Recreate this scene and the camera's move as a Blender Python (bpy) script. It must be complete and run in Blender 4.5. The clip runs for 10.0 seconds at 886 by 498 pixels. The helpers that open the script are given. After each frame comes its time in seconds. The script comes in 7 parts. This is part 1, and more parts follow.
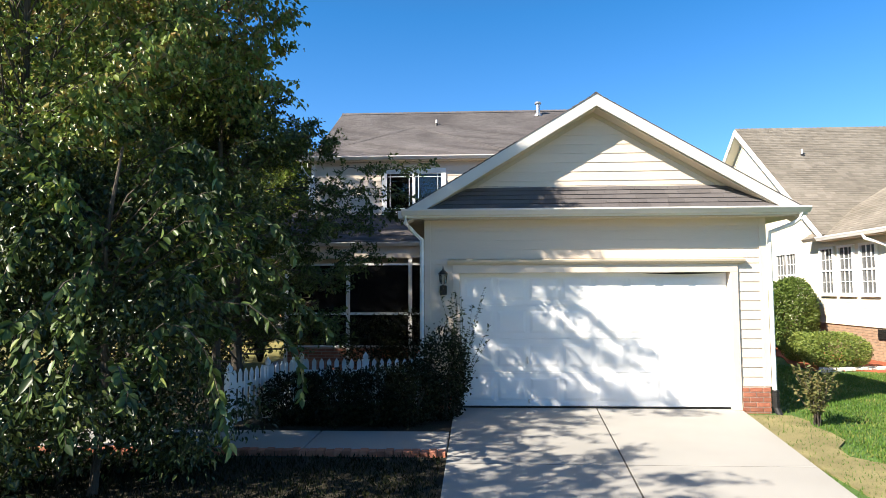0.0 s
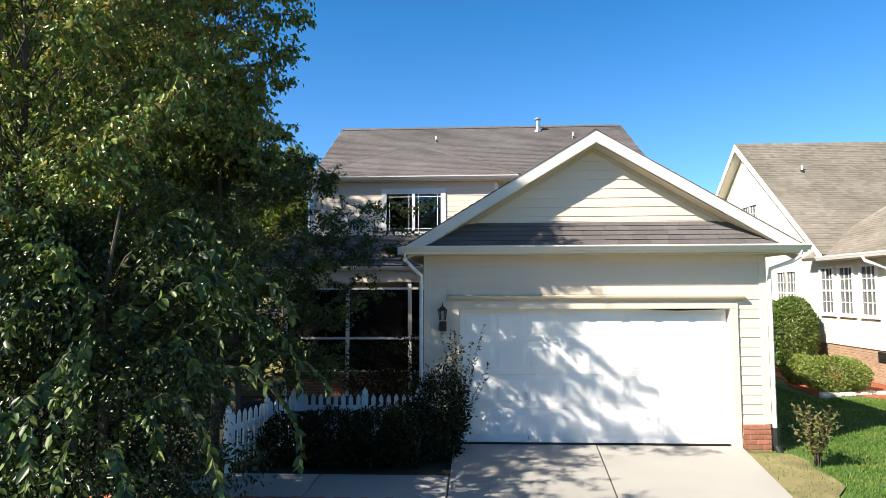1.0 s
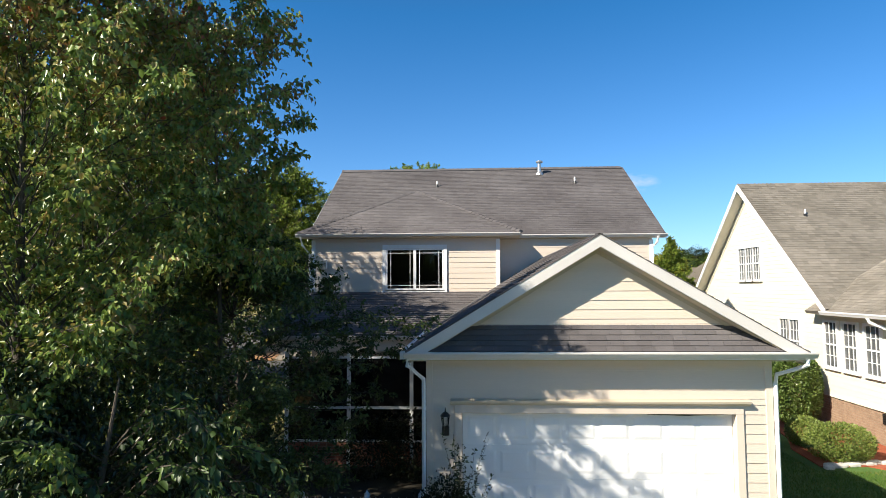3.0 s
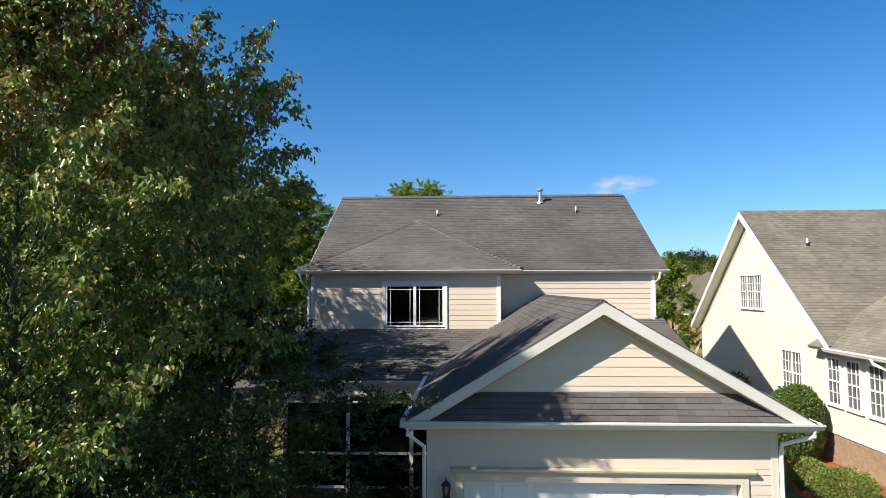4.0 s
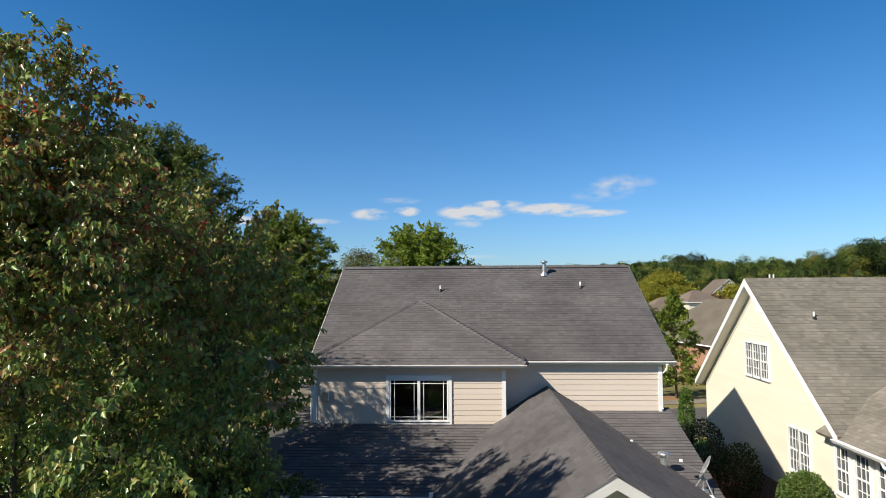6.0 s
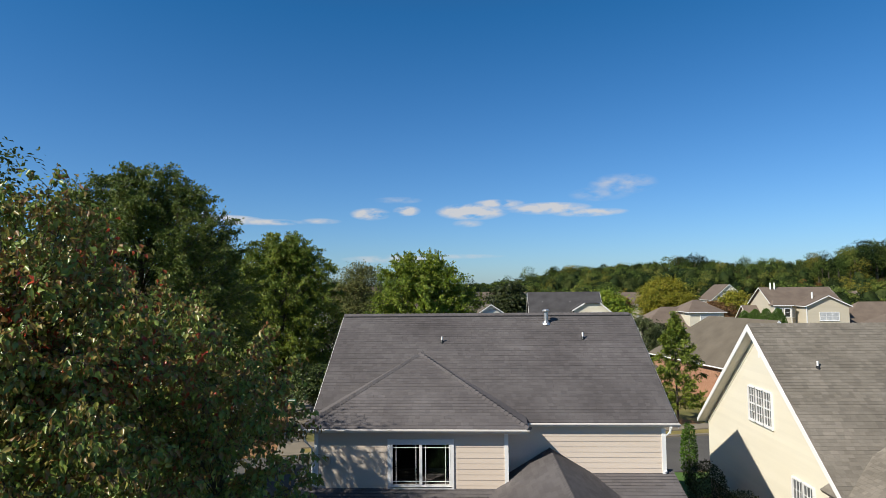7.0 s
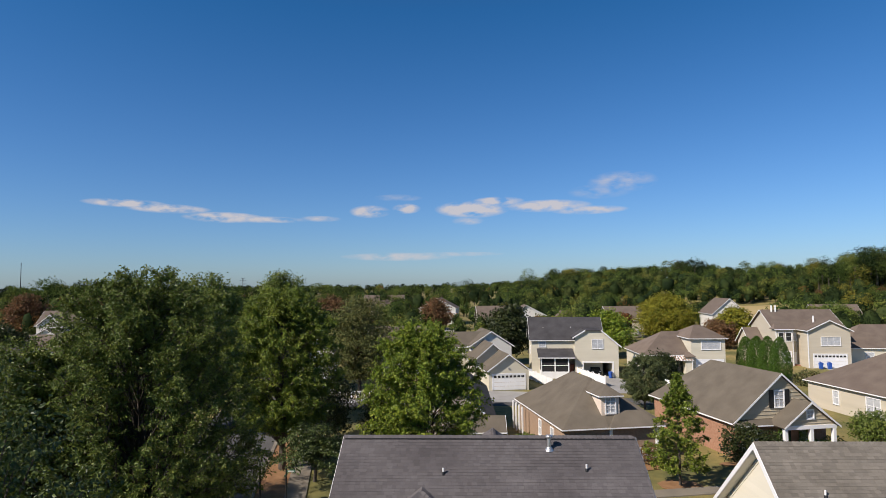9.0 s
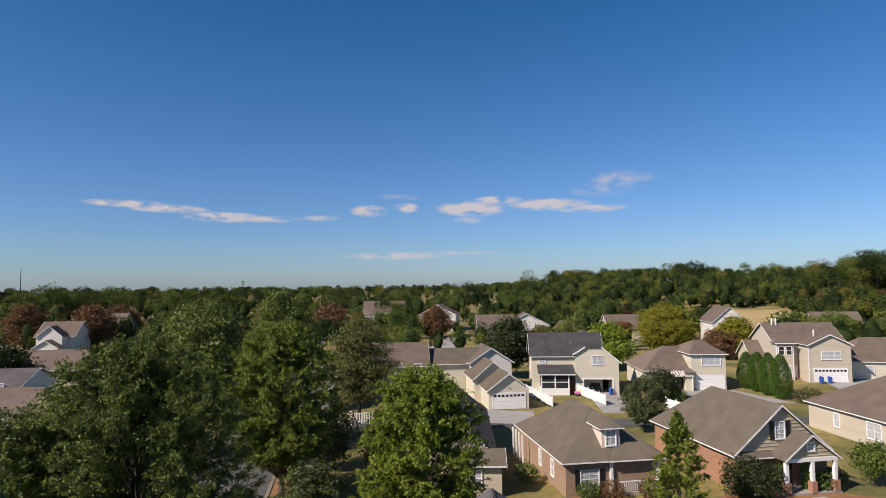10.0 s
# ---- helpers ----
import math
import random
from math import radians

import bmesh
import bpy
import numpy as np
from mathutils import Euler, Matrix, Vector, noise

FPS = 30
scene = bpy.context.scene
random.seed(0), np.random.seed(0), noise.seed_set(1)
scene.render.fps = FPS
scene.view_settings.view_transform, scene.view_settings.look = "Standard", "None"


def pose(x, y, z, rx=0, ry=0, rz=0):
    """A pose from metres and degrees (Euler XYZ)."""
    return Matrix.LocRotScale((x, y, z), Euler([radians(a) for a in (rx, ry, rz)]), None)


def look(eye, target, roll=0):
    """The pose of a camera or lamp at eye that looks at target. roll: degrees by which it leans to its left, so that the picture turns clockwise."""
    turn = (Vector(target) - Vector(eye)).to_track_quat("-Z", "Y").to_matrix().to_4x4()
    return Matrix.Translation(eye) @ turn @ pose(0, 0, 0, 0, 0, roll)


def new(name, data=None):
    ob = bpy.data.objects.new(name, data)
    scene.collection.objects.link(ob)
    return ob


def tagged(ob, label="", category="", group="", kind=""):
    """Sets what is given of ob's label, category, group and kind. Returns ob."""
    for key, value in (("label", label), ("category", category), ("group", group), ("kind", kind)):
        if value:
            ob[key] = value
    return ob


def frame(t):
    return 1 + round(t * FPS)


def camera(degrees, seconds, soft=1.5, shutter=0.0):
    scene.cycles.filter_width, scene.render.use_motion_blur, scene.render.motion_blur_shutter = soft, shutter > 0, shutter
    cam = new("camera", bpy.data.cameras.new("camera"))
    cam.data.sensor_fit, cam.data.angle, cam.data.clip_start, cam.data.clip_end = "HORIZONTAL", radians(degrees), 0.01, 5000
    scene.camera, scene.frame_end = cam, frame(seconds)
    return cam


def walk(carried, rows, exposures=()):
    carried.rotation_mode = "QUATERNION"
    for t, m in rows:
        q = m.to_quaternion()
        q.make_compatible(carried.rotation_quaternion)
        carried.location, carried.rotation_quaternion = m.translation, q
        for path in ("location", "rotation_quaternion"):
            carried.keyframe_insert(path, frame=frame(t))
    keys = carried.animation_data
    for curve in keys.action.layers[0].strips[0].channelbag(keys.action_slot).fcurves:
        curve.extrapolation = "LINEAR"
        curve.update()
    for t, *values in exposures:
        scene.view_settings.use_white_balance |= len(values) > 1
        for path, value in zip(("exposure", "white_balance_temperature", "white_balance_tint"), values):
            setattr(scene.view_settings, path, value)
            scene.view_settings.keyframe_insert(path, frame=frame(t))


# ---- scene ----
# camera: a slow vertical climb in front of the garage
cam = camera(72.0, 10.0, 0.7)
PATH = [
    (0, (0.117, 0.095, 1.939), (0.02, 2.088, 2.074), -0.2),
    (0.5, (0.132, 0.094, 2.211), (0.034, 2.087, 2.347), -0.2),
    (1, (0.129, 0.074, 2.523), (0.032, 2.067, 2.66), -0.2),
    (1.5, (0.121, 0.068, 2.93), (0.024, 2.061, 3.064), -0.2),
    (2, (0.115, 0.066, 3.341), (0.018, 2.059, 3.474), -0.3),
    (3.5, (0.082, 0.082, 4.78), (-0.015, 2.076, 4.908), -0.3),
    (4, (0.068, 0.15, 5.331), (-0.027, 2.144, 5.461), -0.2),
    (4.5, (0.042, 0.212, 5.937), (-0.052, 2.205, 6.068), -0.3),
    (5, (-0.006, 0.159, 6.58), (-0.099, 2.152, 6.712), -0.3),
    (5.5, (-0.043, 0.185, 7.253), (-0.135, 2.179, 7.385), -0.3),
    (7, (-0.111, 0.211, 9.844), (-0.202, 2.205, 9.974), -0.5),
    (7.5, (-0.101, 0.26, 10.873), (-0.192, 2.253, 11.002), -0.5),
    (8, (-0.11, 0.251, 11.973), (-0.2, 2.245, 12.101), -0.6),
    (8.5, (-0.132, 0.283, 13.142), (-0.222, 2.277, 13.267), -0.5),
    (9, (-0.136, 0.327, 14.463), (-0.226, 2.321, 14.585), -0.5),
    (9.5, (-0.114, 0.275, 15.816), (-0.204, 2.27, 15.936), -0.6),
    (10, (-0.037, 0.326, 17.258), (-0.127, 2.32, 17.377), -0.7),
]
EXPOSURES = [(0.0, 1.31, 7050, 9), (1.0, 1.2, 7050, 8), (2.0, 1.07, 7000, 7.5), (3.5, 0.75, 6900, 6.5), (4.5, 0.6, 6850, 5.5), (5.5, 0.49, 6850, 6), (7.0, 0.23, 6700, 7), (8.5, 0.1, 6650, 11), (10.0, 0.09, 6980, 18)]
walk(cam, [(t, look(eye, target, roll)) for t, eye, target, roll in PATH], EXPOSURES)

# ---- light ----
SUN_WAY = Vector((5.24, 3.57, -5.1)).normalized()      # the way the sunlight goes
world = bpy.data.worlds.new("sky")
scene.world = world
world.use_nodes = True
wn, wl = world.node_tree.nodes, world.node_tree.links
wn.clear()
w_out, w_bg, w_sky = wn.new("ShaderNodeOutputWorld"), wn.new("ShaderNodeBackground"), wn.new("ShaderNodeTexSky")
w_sky.sky_type, w_sky.sun_disc = "NISHITA", False
w_sky.sun_elevation, w_sky.sun_rotation = math.asin(-SUN_WAY.z), math.atan2(-SUN_WAY.x, -SUN_WAY.y)
w_sky.air_density, w_sky.dust_density, w_sky.ozone_density = 1.0, 0.4, 3.0
w_bg.inputs["Strength"].default_value = 0.067
# clear blue down to the horizon, and a few flat clouds low in the sky
w_dir, w_sep = wn.new("ShaderNodeTexCoord"), wn.new("ShaderNodeSeparateXYZ")
wl.new(w_dir.outputs["Generated"], w_sep.inputs["Vector"])


def w_math(kind, a, b=None, c=None):
    q = wn.new("ShaderNodeMath")
    q.operation = kind
    for k, v in enumerate((a, b, c)):
        if isinstance(v, (int, float)):
            q.inputs[k].default_value = v
        elif v is not None:
            wl.new(v, q.inputs[k])
    return q.outputs[0]


def w_mix(kind, fac, a, b):
    q = wn.new("ShaderNodeMix")
    q.data_type, q.blend_type = "RGBA", kind
    for key, v in (("Factor", fac), ("A", a), ("B", b)):
        if isinstance(v, (int, float)):
            q.inputs[key].default_value = v
        elif isinstance(v, tuple):
            q.inputs[key].default_value = (*v, 1)
        else:
            wl.new(v, q.inputs[key])
    return q.outputs["Result"]


w_tone = wn.new("ShaderNodeValToRGB")
w_tone.color_ramp.elements[0].position, w_tone.color_ramp.elements[0].color = 0.0, (0.83, 1.13, 1.63, 1)
w_tone.color_ramp.elements[1].position, w_tone.color_ramp.elements[1].color = 0.42, (0.235, 0.93, 1.46, 1)
w_high = w_tone.color_ramp.elements.new(0.72)
w_high.color = (0.46, 0.62, 0.82, 1)
w_el = w_math("MAXIMUM", w_sep.outputs["Z"], 0.0)
wl.new(w_el, w_tone.inputs["Fac"])
w_col = w_mix("MULTIPLY", 1.0, w_sky.outputs["Color"], w_tone.outputs["Color"])
w_az = w_math("ARCTAN2", w_sep.outputs["X"], w_sep.outputs["Y"])
w_noise = wn.new("ShaderNodeTexNoise")
w_noise.inputs["Scale"].default_value, w_noise.inputs["Detail"].default_value = 34.0, 8.0
w_stretch = wn.new("ShaderNodeMapping")
w_stretch.inputs["Scale"].default_value = (1, 1, 2.6)
wl.new(w_dir.outputs["Generated"], w_stretch.inputs["Vector"])
wl.new(w_stretch.outputs["Vector"], w_noise.inputs["Vector"])
w_cover = 0.0
# each bank: bearing, elevation, half-width, half-height (degrees), density
for bear, elev, wide, tall, dense in ((-30.2, 7.15, 3.4, 0.38, 1.1), (-27.0, 6.85, 3.6, 0.42, 1.15), (-22.4, 6.25, 3.6, 0.5, 1.15), (-19.0, 6.15, 4.2, 0.32, 0.85), (-9.4, 7.0, 2.0, 0.62, 1.0), (-6.0, 7.3, 1.4, 0.5, 1.0),
                                      (0.2, 7.2, 3.6, 0.85, 1.15), (2.6, 7.9, 2.6, 0.45, 0.9), (7.2, 7.35, 4.2, 0.6, 1.0), (11.0, 6.85, 3.6, 0.42, 0.8), (14.0, 9.3, 3.2, 1.0, 0.42), (12.0, 8.5, 3.0, 0.7, 0.3),
                                      (-6.8, 2.8, 5.5, 0.42, 0.6), (-1.5, 3.0, 5.0, 0.25, 0.4), (-14.0, 6.3, 2.0, 0.3, 0.5), (-0.2, 6.1, 1.6, 0.4, 0.45), (-6.8, 8.3, 2.4, 0.35, 0.3)):
    u = w_math("DIVIDE", w_math("SUBTRACT", w_az, radians(bear)), radians(wide))
    v = w_math("DIVIDE", w_math("SUBTRACT", w_sep.outputs["Z"], math.sin(radians(elev))), radians(tall))
    r2 = w_math("ADD", w_math("MULTIPLY", u, u), w_math("MULTIPLY", v, v))
    w_cover = w_math("MAXIMUM", w_math("MULTIPLY", w_math("MAXIMUM", w_math("SUBTRACT", 1.0, r2), 0.0), dense), w_cover)
w_soft = w_math("MULTIPLY", w_cover, w_math("MAXIMUM", w_math("MULTIPLY_ADD", w_noise.outputs["Fac"], 4.6, -1.5), 0.0))
w_all = w_mix("MIX", w_math("MINIMUM", w_soft, 0.85), w_col, (8.4, 8.2, 8.4))
wl.new(w_all, w_bg.inputs["Color"])
wl.new(w_bg.outputs["Background"], w_out.inputs["Surface"])
sun = new("sun", bpy.data.lights.new("sun", "SUN"))
sun.data.energy, sun.data.angle, sun.data.color = 5.3, radians(0.53), (1.0, 0.935, 0.85)
sun.matrix_basis = look((-30, -20, 40), Vector((-30, -20, 40)) + SUN_WAY)


# ---- materials ----
def nodes_of(name):
    m = bpy.data.materials.new(name)
    m.use_nodes = True
    n, l = m.node_tree.nodes, m.node_tree.links
    n.clear()
    return m, n, l


def ramp(n, stops):
    r = n.new("ShaderNodeValToRGB")
    while len(r.color_ramp.elements) < len(stops):
        r.color_ramp.elements.new(0.5)
    for e, (p, c) in zip(r.color_ramp.elements, stops):
        e.position, e.color = p, (*c, 1)
    return r


def surf(name, a, b, scale=1.5, fine=40.0, rough=0.7, bump=0.15, rand=0.0, island=0.0, metal=0.0, stretch=(1, 1, 1), grain=0.25, spec=0.4):
    """A surface with broad stains from a to b, fine grain, relief and a little change from piece to piece."""
    m, n, l = nodes_of(name)
    out, p, geo = n.new("ShaderNodeOutputMaterial"), n.new("ShaderNodeBsdfPrincipled"), n.new("ShaderNodeNewGeometry")
    mp = n.new("ShaderNodeMapping")
    mp.inputs["Scale"].default_value = stretch
    l.new(geo.outputs["Position"], mp.inputs["Vector"])
    big, small = n.new("ShaderNodeTexNoise"), n.new("ShaderNodeTexNoise")
    big.inputs["Scale"].default_value, big.inputs["Detail"].default_value = scale, 4
    small.inputs["Scale"].default_value, small.inputs["Detail"].default_value = fine, 3
    l.new(mp.outputs["Vector"], big.inputs["Vector"])
    l.new(mp.outputs["Vector"], small.inputs["Vector"])
    mix = ramp(n, [(0.3, a), (0.7, b)])
    l.new(big.outputs["Fac"], mix.inputs["Fac"])
    hsv = n.new("ShaderNodeHueSaturation")
    l.new(mix.outputs["Color"], hsv.inputs["Color"])
    val = n.new("ShaderNodeMath")
    val.operation = "MULTIPLY_ADD"
    val.inputs[1].default_value, val.inputs[2].default_value = grain, 1 - grain / 2
    l.new(small.outputs["Fac"], val.inputs[0])
    last = val.outputs[0]
    for amount, node, socket in ((rand, "ShaderNodeObjectInfo", "Random"), (island, "ShaderNodeNewGeometry", "Random Per Island")):
        if amount:
            src, add = n.new(node), n.new("ShaderNodeMath")
            add.operation = "MULTIPLY_ADD"
            add.inputs[1].default_value, add.inputs[2].default_value = amount, 1 - amount / 2
            l.new(src.outputs[socket], add.inputs[0])
            mul = n.new("ShaderNodeMath")
            mul.operation = "MULTIPLY"
            l.new(last, mul.inputs[0])
            l.new(add.outputs[0], mul.inputs[1])
            last = mul.outputs[0]
    l.new(last, hsv.inputs["Value"])
    l.new(hsv.outputs["Color"], p.inputs["Base Color"])
    p.inputs["Roughness"].default_value, p.inputs["Metallic"].default_value = rough, metal
    p.inputs["Specular IOR Level"].default_value = spec
    if bump:
        bm = n.new("ShaderNodeBump")
        bm.inputs["Strength"].default_value, bm.inputs["Distance"].default_value = bump, 0.02
        l.new(small.outputs["Fac"], bm.inputs["Height"])
        l.new(bm.outputs["Normal"], p.inputs["Normal"])
    l.new(p.outputs["BSDF"], out.inputs["Surface"])
    return m


def leafy(name, stops, shine=0.12, glow=0.22, clump=0.6, spread=0.55, turn=None, rough=0.38):
    """Leaves: each its own colour from stops, in patches, with light passing through."""
    m, n, l = nodes_of(name)
    out, geo = n.new("ShaderNodeOutputMaterial"), n.new("ShaderNodeNewGeometry")
    noise_t = n.new("ShaderNodeTexNoise")
    noise_t.inputs["Scale"].default_value = clump
    l.new(geo.outputs["Position"], noise_t.inputs["Vector"])
    a = n.new("ShaderNodeMath")
    a.operation = "MULTIPLY_ADD"
    a.inputs[1].default_value, a.inputs[2].default_value = spread, (1 - spread) * 0.5 - 0.25
    l.new(geo.outputs["Random Per Island"], a.inputs[0])
    b = n.new("ShaderNodeMath")
    b.operation = "MULTIPLY_ADD"
    b.inputs[1].default_value = 0.9 * (1 - spread) + 0.1
    l.new(noise_t.outputs["Fac"], b.inputs[0])
    l.new(a.outputs[0], b.inputs[2])
    col = ramp(n, stops)
    last = b.outputs[0]
    if turn:  # leaves higher up have turned more: from height, to height, by how much
        sep, rise, add = n.new("ShaderNodeSeparateXYZ"), n.new("ShaderNodeMapRange"), n.new("ShaderNodeMath")
        l.new(geo.outputs["Position"], sep.inputs["Vector"])
        l.new(sep.outputs["Z"], rise.inputs["Value"])
        for key, v in (("From Min", turn[0]), ("From Max", turn[1]), ("To Min", 0.0), ("To Max", turn[2])):
            rise.inputs[key].default_value = v
        l.new(last, add.inputs[0])
        l.new(rise.outputs["Result"], add.inputs[1])
        last = add.outputs[0]
    l.new(last, col.inputs["Fac"])
    d, tr = n.new("ShaderNodeBsdfPrincipled"), n.new("ShaderNodeBsdfTranslucent")
    d.inputs["Roughness"].default_value, d.inputs["Specular IOR Level"].default_value = rough, shine
    l.new(col.outputs["Color"], d.inputs["Base Color"])
    l.new(col.outputs["Color"], tr.inputs["Color"])
    mix = n.new("ShaderNodeMixShader")
    mix.inputs["Fac"].default_value = glow
    l.new(d.outputs["BSDF"], mix.inputs[1])
    l.new(tr.outputs["BSDF"], mix.inputs[2])
    l.new(mix.outputs["Shader"], out.inputs["Surface"])
    return m


def pane(name, tint=0.75):
    m, n, l = nodes_of(name)
    out, tr, gl, fr, mix = (n.new("ShaderNode" + k) for k in ("OutputMaterial", "BsdfTransparent", "BsdfGlossy", "Fresnel", "MixShader"))
    tr.inputs["Color"].default_value = (tint, tint, tint, 1)
    gl.inputs["Roughness"].default_value = 0.02
    fr.inputs["IOR"].default_value = 1.55
    l.new(fr.outputs["Fac"], mix.inputs["Fac"])
    l.new(tr.outputs["BSDF"], mix.inputs[1])
    l.new(gl.outputs["BSDF"], mix.inputs[2])
    l.new(mix.outputs["Shader"], out.inputs["Surface"])
    return m


CREAM = surf("cream_siding", (0.635, 0.54, 0.45), (0.695, 0.595, 0.5), 0.8, 30, 0.6, 0.05, rand=0.05, stretch=(0.3, 0.3, 2), grain=0.08)
YELLOW = surf("pale_yellow_siding", (0.71, 0.665, 0.54), (0.76, 0.715, 0.59), 0.8, 30, 0.6, 0.05, island=0.05, stretch=(0.3, 0.3, 2), grain=0.08)
TRIM = surf("off_white_trim", (0.60, 0.57, 0.54), (0.66, 0.63, 0.60), 1.2, 60, 0.45, 0.03, grain=0.06)
WHITE = surf("white_paint", (0.76, 0.76, 0.75), (0.82, 0.82, 0.81), 1.2, 60, 0.45, 0.03, grain=0.06)
SOFFIT = surf("beige_soffit", (0.52, 0.44, 0.335), (0.57, 0.485, 0.375), 1.2, 60, 0.6, 0.03, grain=0.06)
SHINGLE = surf("charcoal_shingle", (0.0945, 0.0855, 0.0865), (0.14, 0.129, 0.13), 0.5, 120, 0.9, 0.5, rand=0.24, island=0.24, grain=0.5, spec=0.25)
SHINGLE_BROWN = surf("grey_brown_shingle", (0.158, 0.141, 0.117), (0.222, 0.199, 0.168), 0.7, 120, 0.9, 0.4, rand=0.3, island=0.3, grain=0.4, spec=0.25)
SHINGLE_DARK = surf("dark_slate_shingle", (0.05, 0.048, 0.05), (0.075, 0.072, 0.075), 0.7, 60, 0.9, 0.3, grain=0.4, spec=0.2)
SHINGLE_OLIVE = surf("olive_grey_shingle", (0.118, 0.1, 0.076), (0.155, 0.132, 0.102), 0.7, 60, 0.9, 0.3, island=0.3, grain=0.45, spec=0.25)
SHINGLE_TAN = surf("tan_shingle", (0.135, 0.104, 0.084), (0.172, 0.136, 0.108), 0.7, 60, 0.9, 0.3, island=0.35, grain=0.4, spec=0.25)
BRICK = surf("red_brick", (0.30, 0.10, 0.06), (0.40, 0.16, 0.10), 3, 90, 0.85, 0.5, rand=0.5, island=0.5, grain=0.4)
MORTAR = surf("mortar", (0.42, 0.37, 0.31), (0.5, 0.45, 0.38), 4, 120, 0.95, 0.4)
CONCRETE = surf("driveway_concrete", (0.29, 0.281, 0.263), (0.355, 0.344, 0.323), 0.5, 90, 0.85, 0.25, rand=0.05, grain=0.2)
# base lowered to stand in for tree shade over the street
ASPHALT = surf("asphalt", (0.075, 0.072, 0.068), (0.11, 0.105, 0.098), 0.4, 60, 0.9, 0.3)
BARK = surf("bark", (0.05, 0.04, 0.03), (0.1, 0.082, 0.064), 5, 40, 0.9, 0.8, stretch=(1, 1, 0.3), grain=0.5)
DARK = surf("dark_metal", (0.02, 0.02, 0.02), (0.03, 0.03, 0.03), 5, 80, 0.4, 0.05, metal=0.3)
STEEL = surf("galvanised_metal", (0.5, 0.5, 0.5), (0.6, 0.6, 0.6), 5, 80, 0.4, 0.05, metal=0.8)
# near-black wall colour stands in for the dark of the room
ROOM = surf("dim_room_wall", (0.045, 0.04, 0.036), (0.065, 0.06, 0.05), 1, 20, 0.9, 0.05)
GLASS = pane("window_glass")
TAN_WALL = surf("tan_siding", (0.47, 0.42, 0.325), (0.53, 0.475, 0.375), 0.5, 20, 0.7, 0.05, stretch=(0.3, 0.3, 3), grain=0.1)
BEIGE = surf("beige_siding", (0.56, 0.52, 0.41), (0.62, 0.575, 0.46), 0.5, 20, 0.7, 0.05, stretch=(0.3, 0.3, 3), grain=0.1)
OLIVE_WALL = surf("olive_siding", (0.45, 0.39, 0.28), (0.51, 0.44, 0.32), 0.5, 20, 0.7, 0.05, stretch=(0.3, 0.3, 3), grain=0.1)
MAPLE = leafy("maple_leaf", [(0.14, (0.045, 0.095, 0.021)), (0.38, (0.14, 0.215, 0.047)), (0.58, (0.25, 0.315, 0.068)), (0.72, (0.28, 0.23, 0.062)), (0.82, (0.25, 0.16, 0.055)), (0.92, (0.24, 0.11, 0.04)), (0.965, (0.5, 0.07, 0.03))], shine=0.5, glow=0.3, turn=(5.4, 9.0, 0.18), rough=0.33)
WILLOW = leafy("long_leaf", [(0.2, (0.014, 0.03, 0.009)), (0.5, (0.045, 0.08, 0.021)), (0.72, (0.11, 0.165, 0.045)), (0.88, (0.24, 0.26, 0.075))], shine=0.35, glow=0.15, rough=0.42)
GLOSSY = leafy("glossy_dark_leaf", [(0.2, (0.012, 0.022, 0.007)), (0.5, (0.03, 0.05, 0.013)), (0.8, (0.1, 0.125, 0.035))], shine=0.35, glow=0.08, rough=0.3)
LAYER = leafy("layered_leaf", [(0.15, (0.026, 0.044, 0.013)), (0.5, (0.06, 0.09, 0.025)), (0.85, (0.15, 0.185, 0.055))], shine=0.3)
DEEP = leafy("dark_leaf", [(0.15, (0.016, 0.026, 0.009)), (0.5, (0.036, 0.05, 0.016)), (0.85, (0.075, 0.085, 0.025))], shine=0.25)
GREEN = leafy("green_leaf", [(0.15, (0.05, 0.08, 0.015)), (0.5, (0.116, 0.162, 0.03)), (0.85, (0.205, 0.232, 0.05))], shine=0.25)
BRIGHT = leafy("bright_green_leaf", [(0.15, (0.085, 0.145, 0.016)), (0.5, (0.175, 0.245, 0.026)), (0.85, (0.3, 0.33, 0.04))], shine=0.25)
LIGHT_GREEN = leafy("light_green_leaf", [(0.15, (0.07, 0.115, 0.015)), (0.5, (0.15, 0.205, 0.027)), (0.85, (0.27, 0.3, 0.042))], shine=0.25)
GREY_GREEN = leafy("grey_green_leaf", [(0.15, (0.06, 0.08, 0.034)), (0.5, (0.115, 0.145, 0.058)), (0.85, (0.19, 0.21, 0.085))])
DULL = leafy("dull_leaf", [(0.15, (0.07, 0.085, 0.028)), (0.5, (0.125, 0.14, 0.045)), (0.85, (0.2, 0.18, 0.065))])
GOLD = leafy("golden_leaf", [(0.15, (0.09, 0.11, 0.016)), (0.5, (0.21, 0.205, 0.025)), (0.85, (0.33, 0.28, 0.035))])
W_GREEN = leafy("wood_green_leaf", [(0.5, (0.03, 0.052, 0.014)), (0.66, (0.07, 0.105, 0.025)), (0.78, (0.13, 0.165, 0.036)), (0.88, (0.18, 0.165, 0.04))], spread=0.14, clump=0.085, glow=0.1, shine=0.03, rough=0.7)
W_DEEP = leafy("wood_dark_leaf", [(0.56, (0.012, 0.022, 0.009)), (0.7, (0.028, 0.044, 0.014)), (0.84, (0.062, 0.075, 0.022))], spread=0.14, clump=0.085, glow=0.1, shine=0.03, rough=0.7)
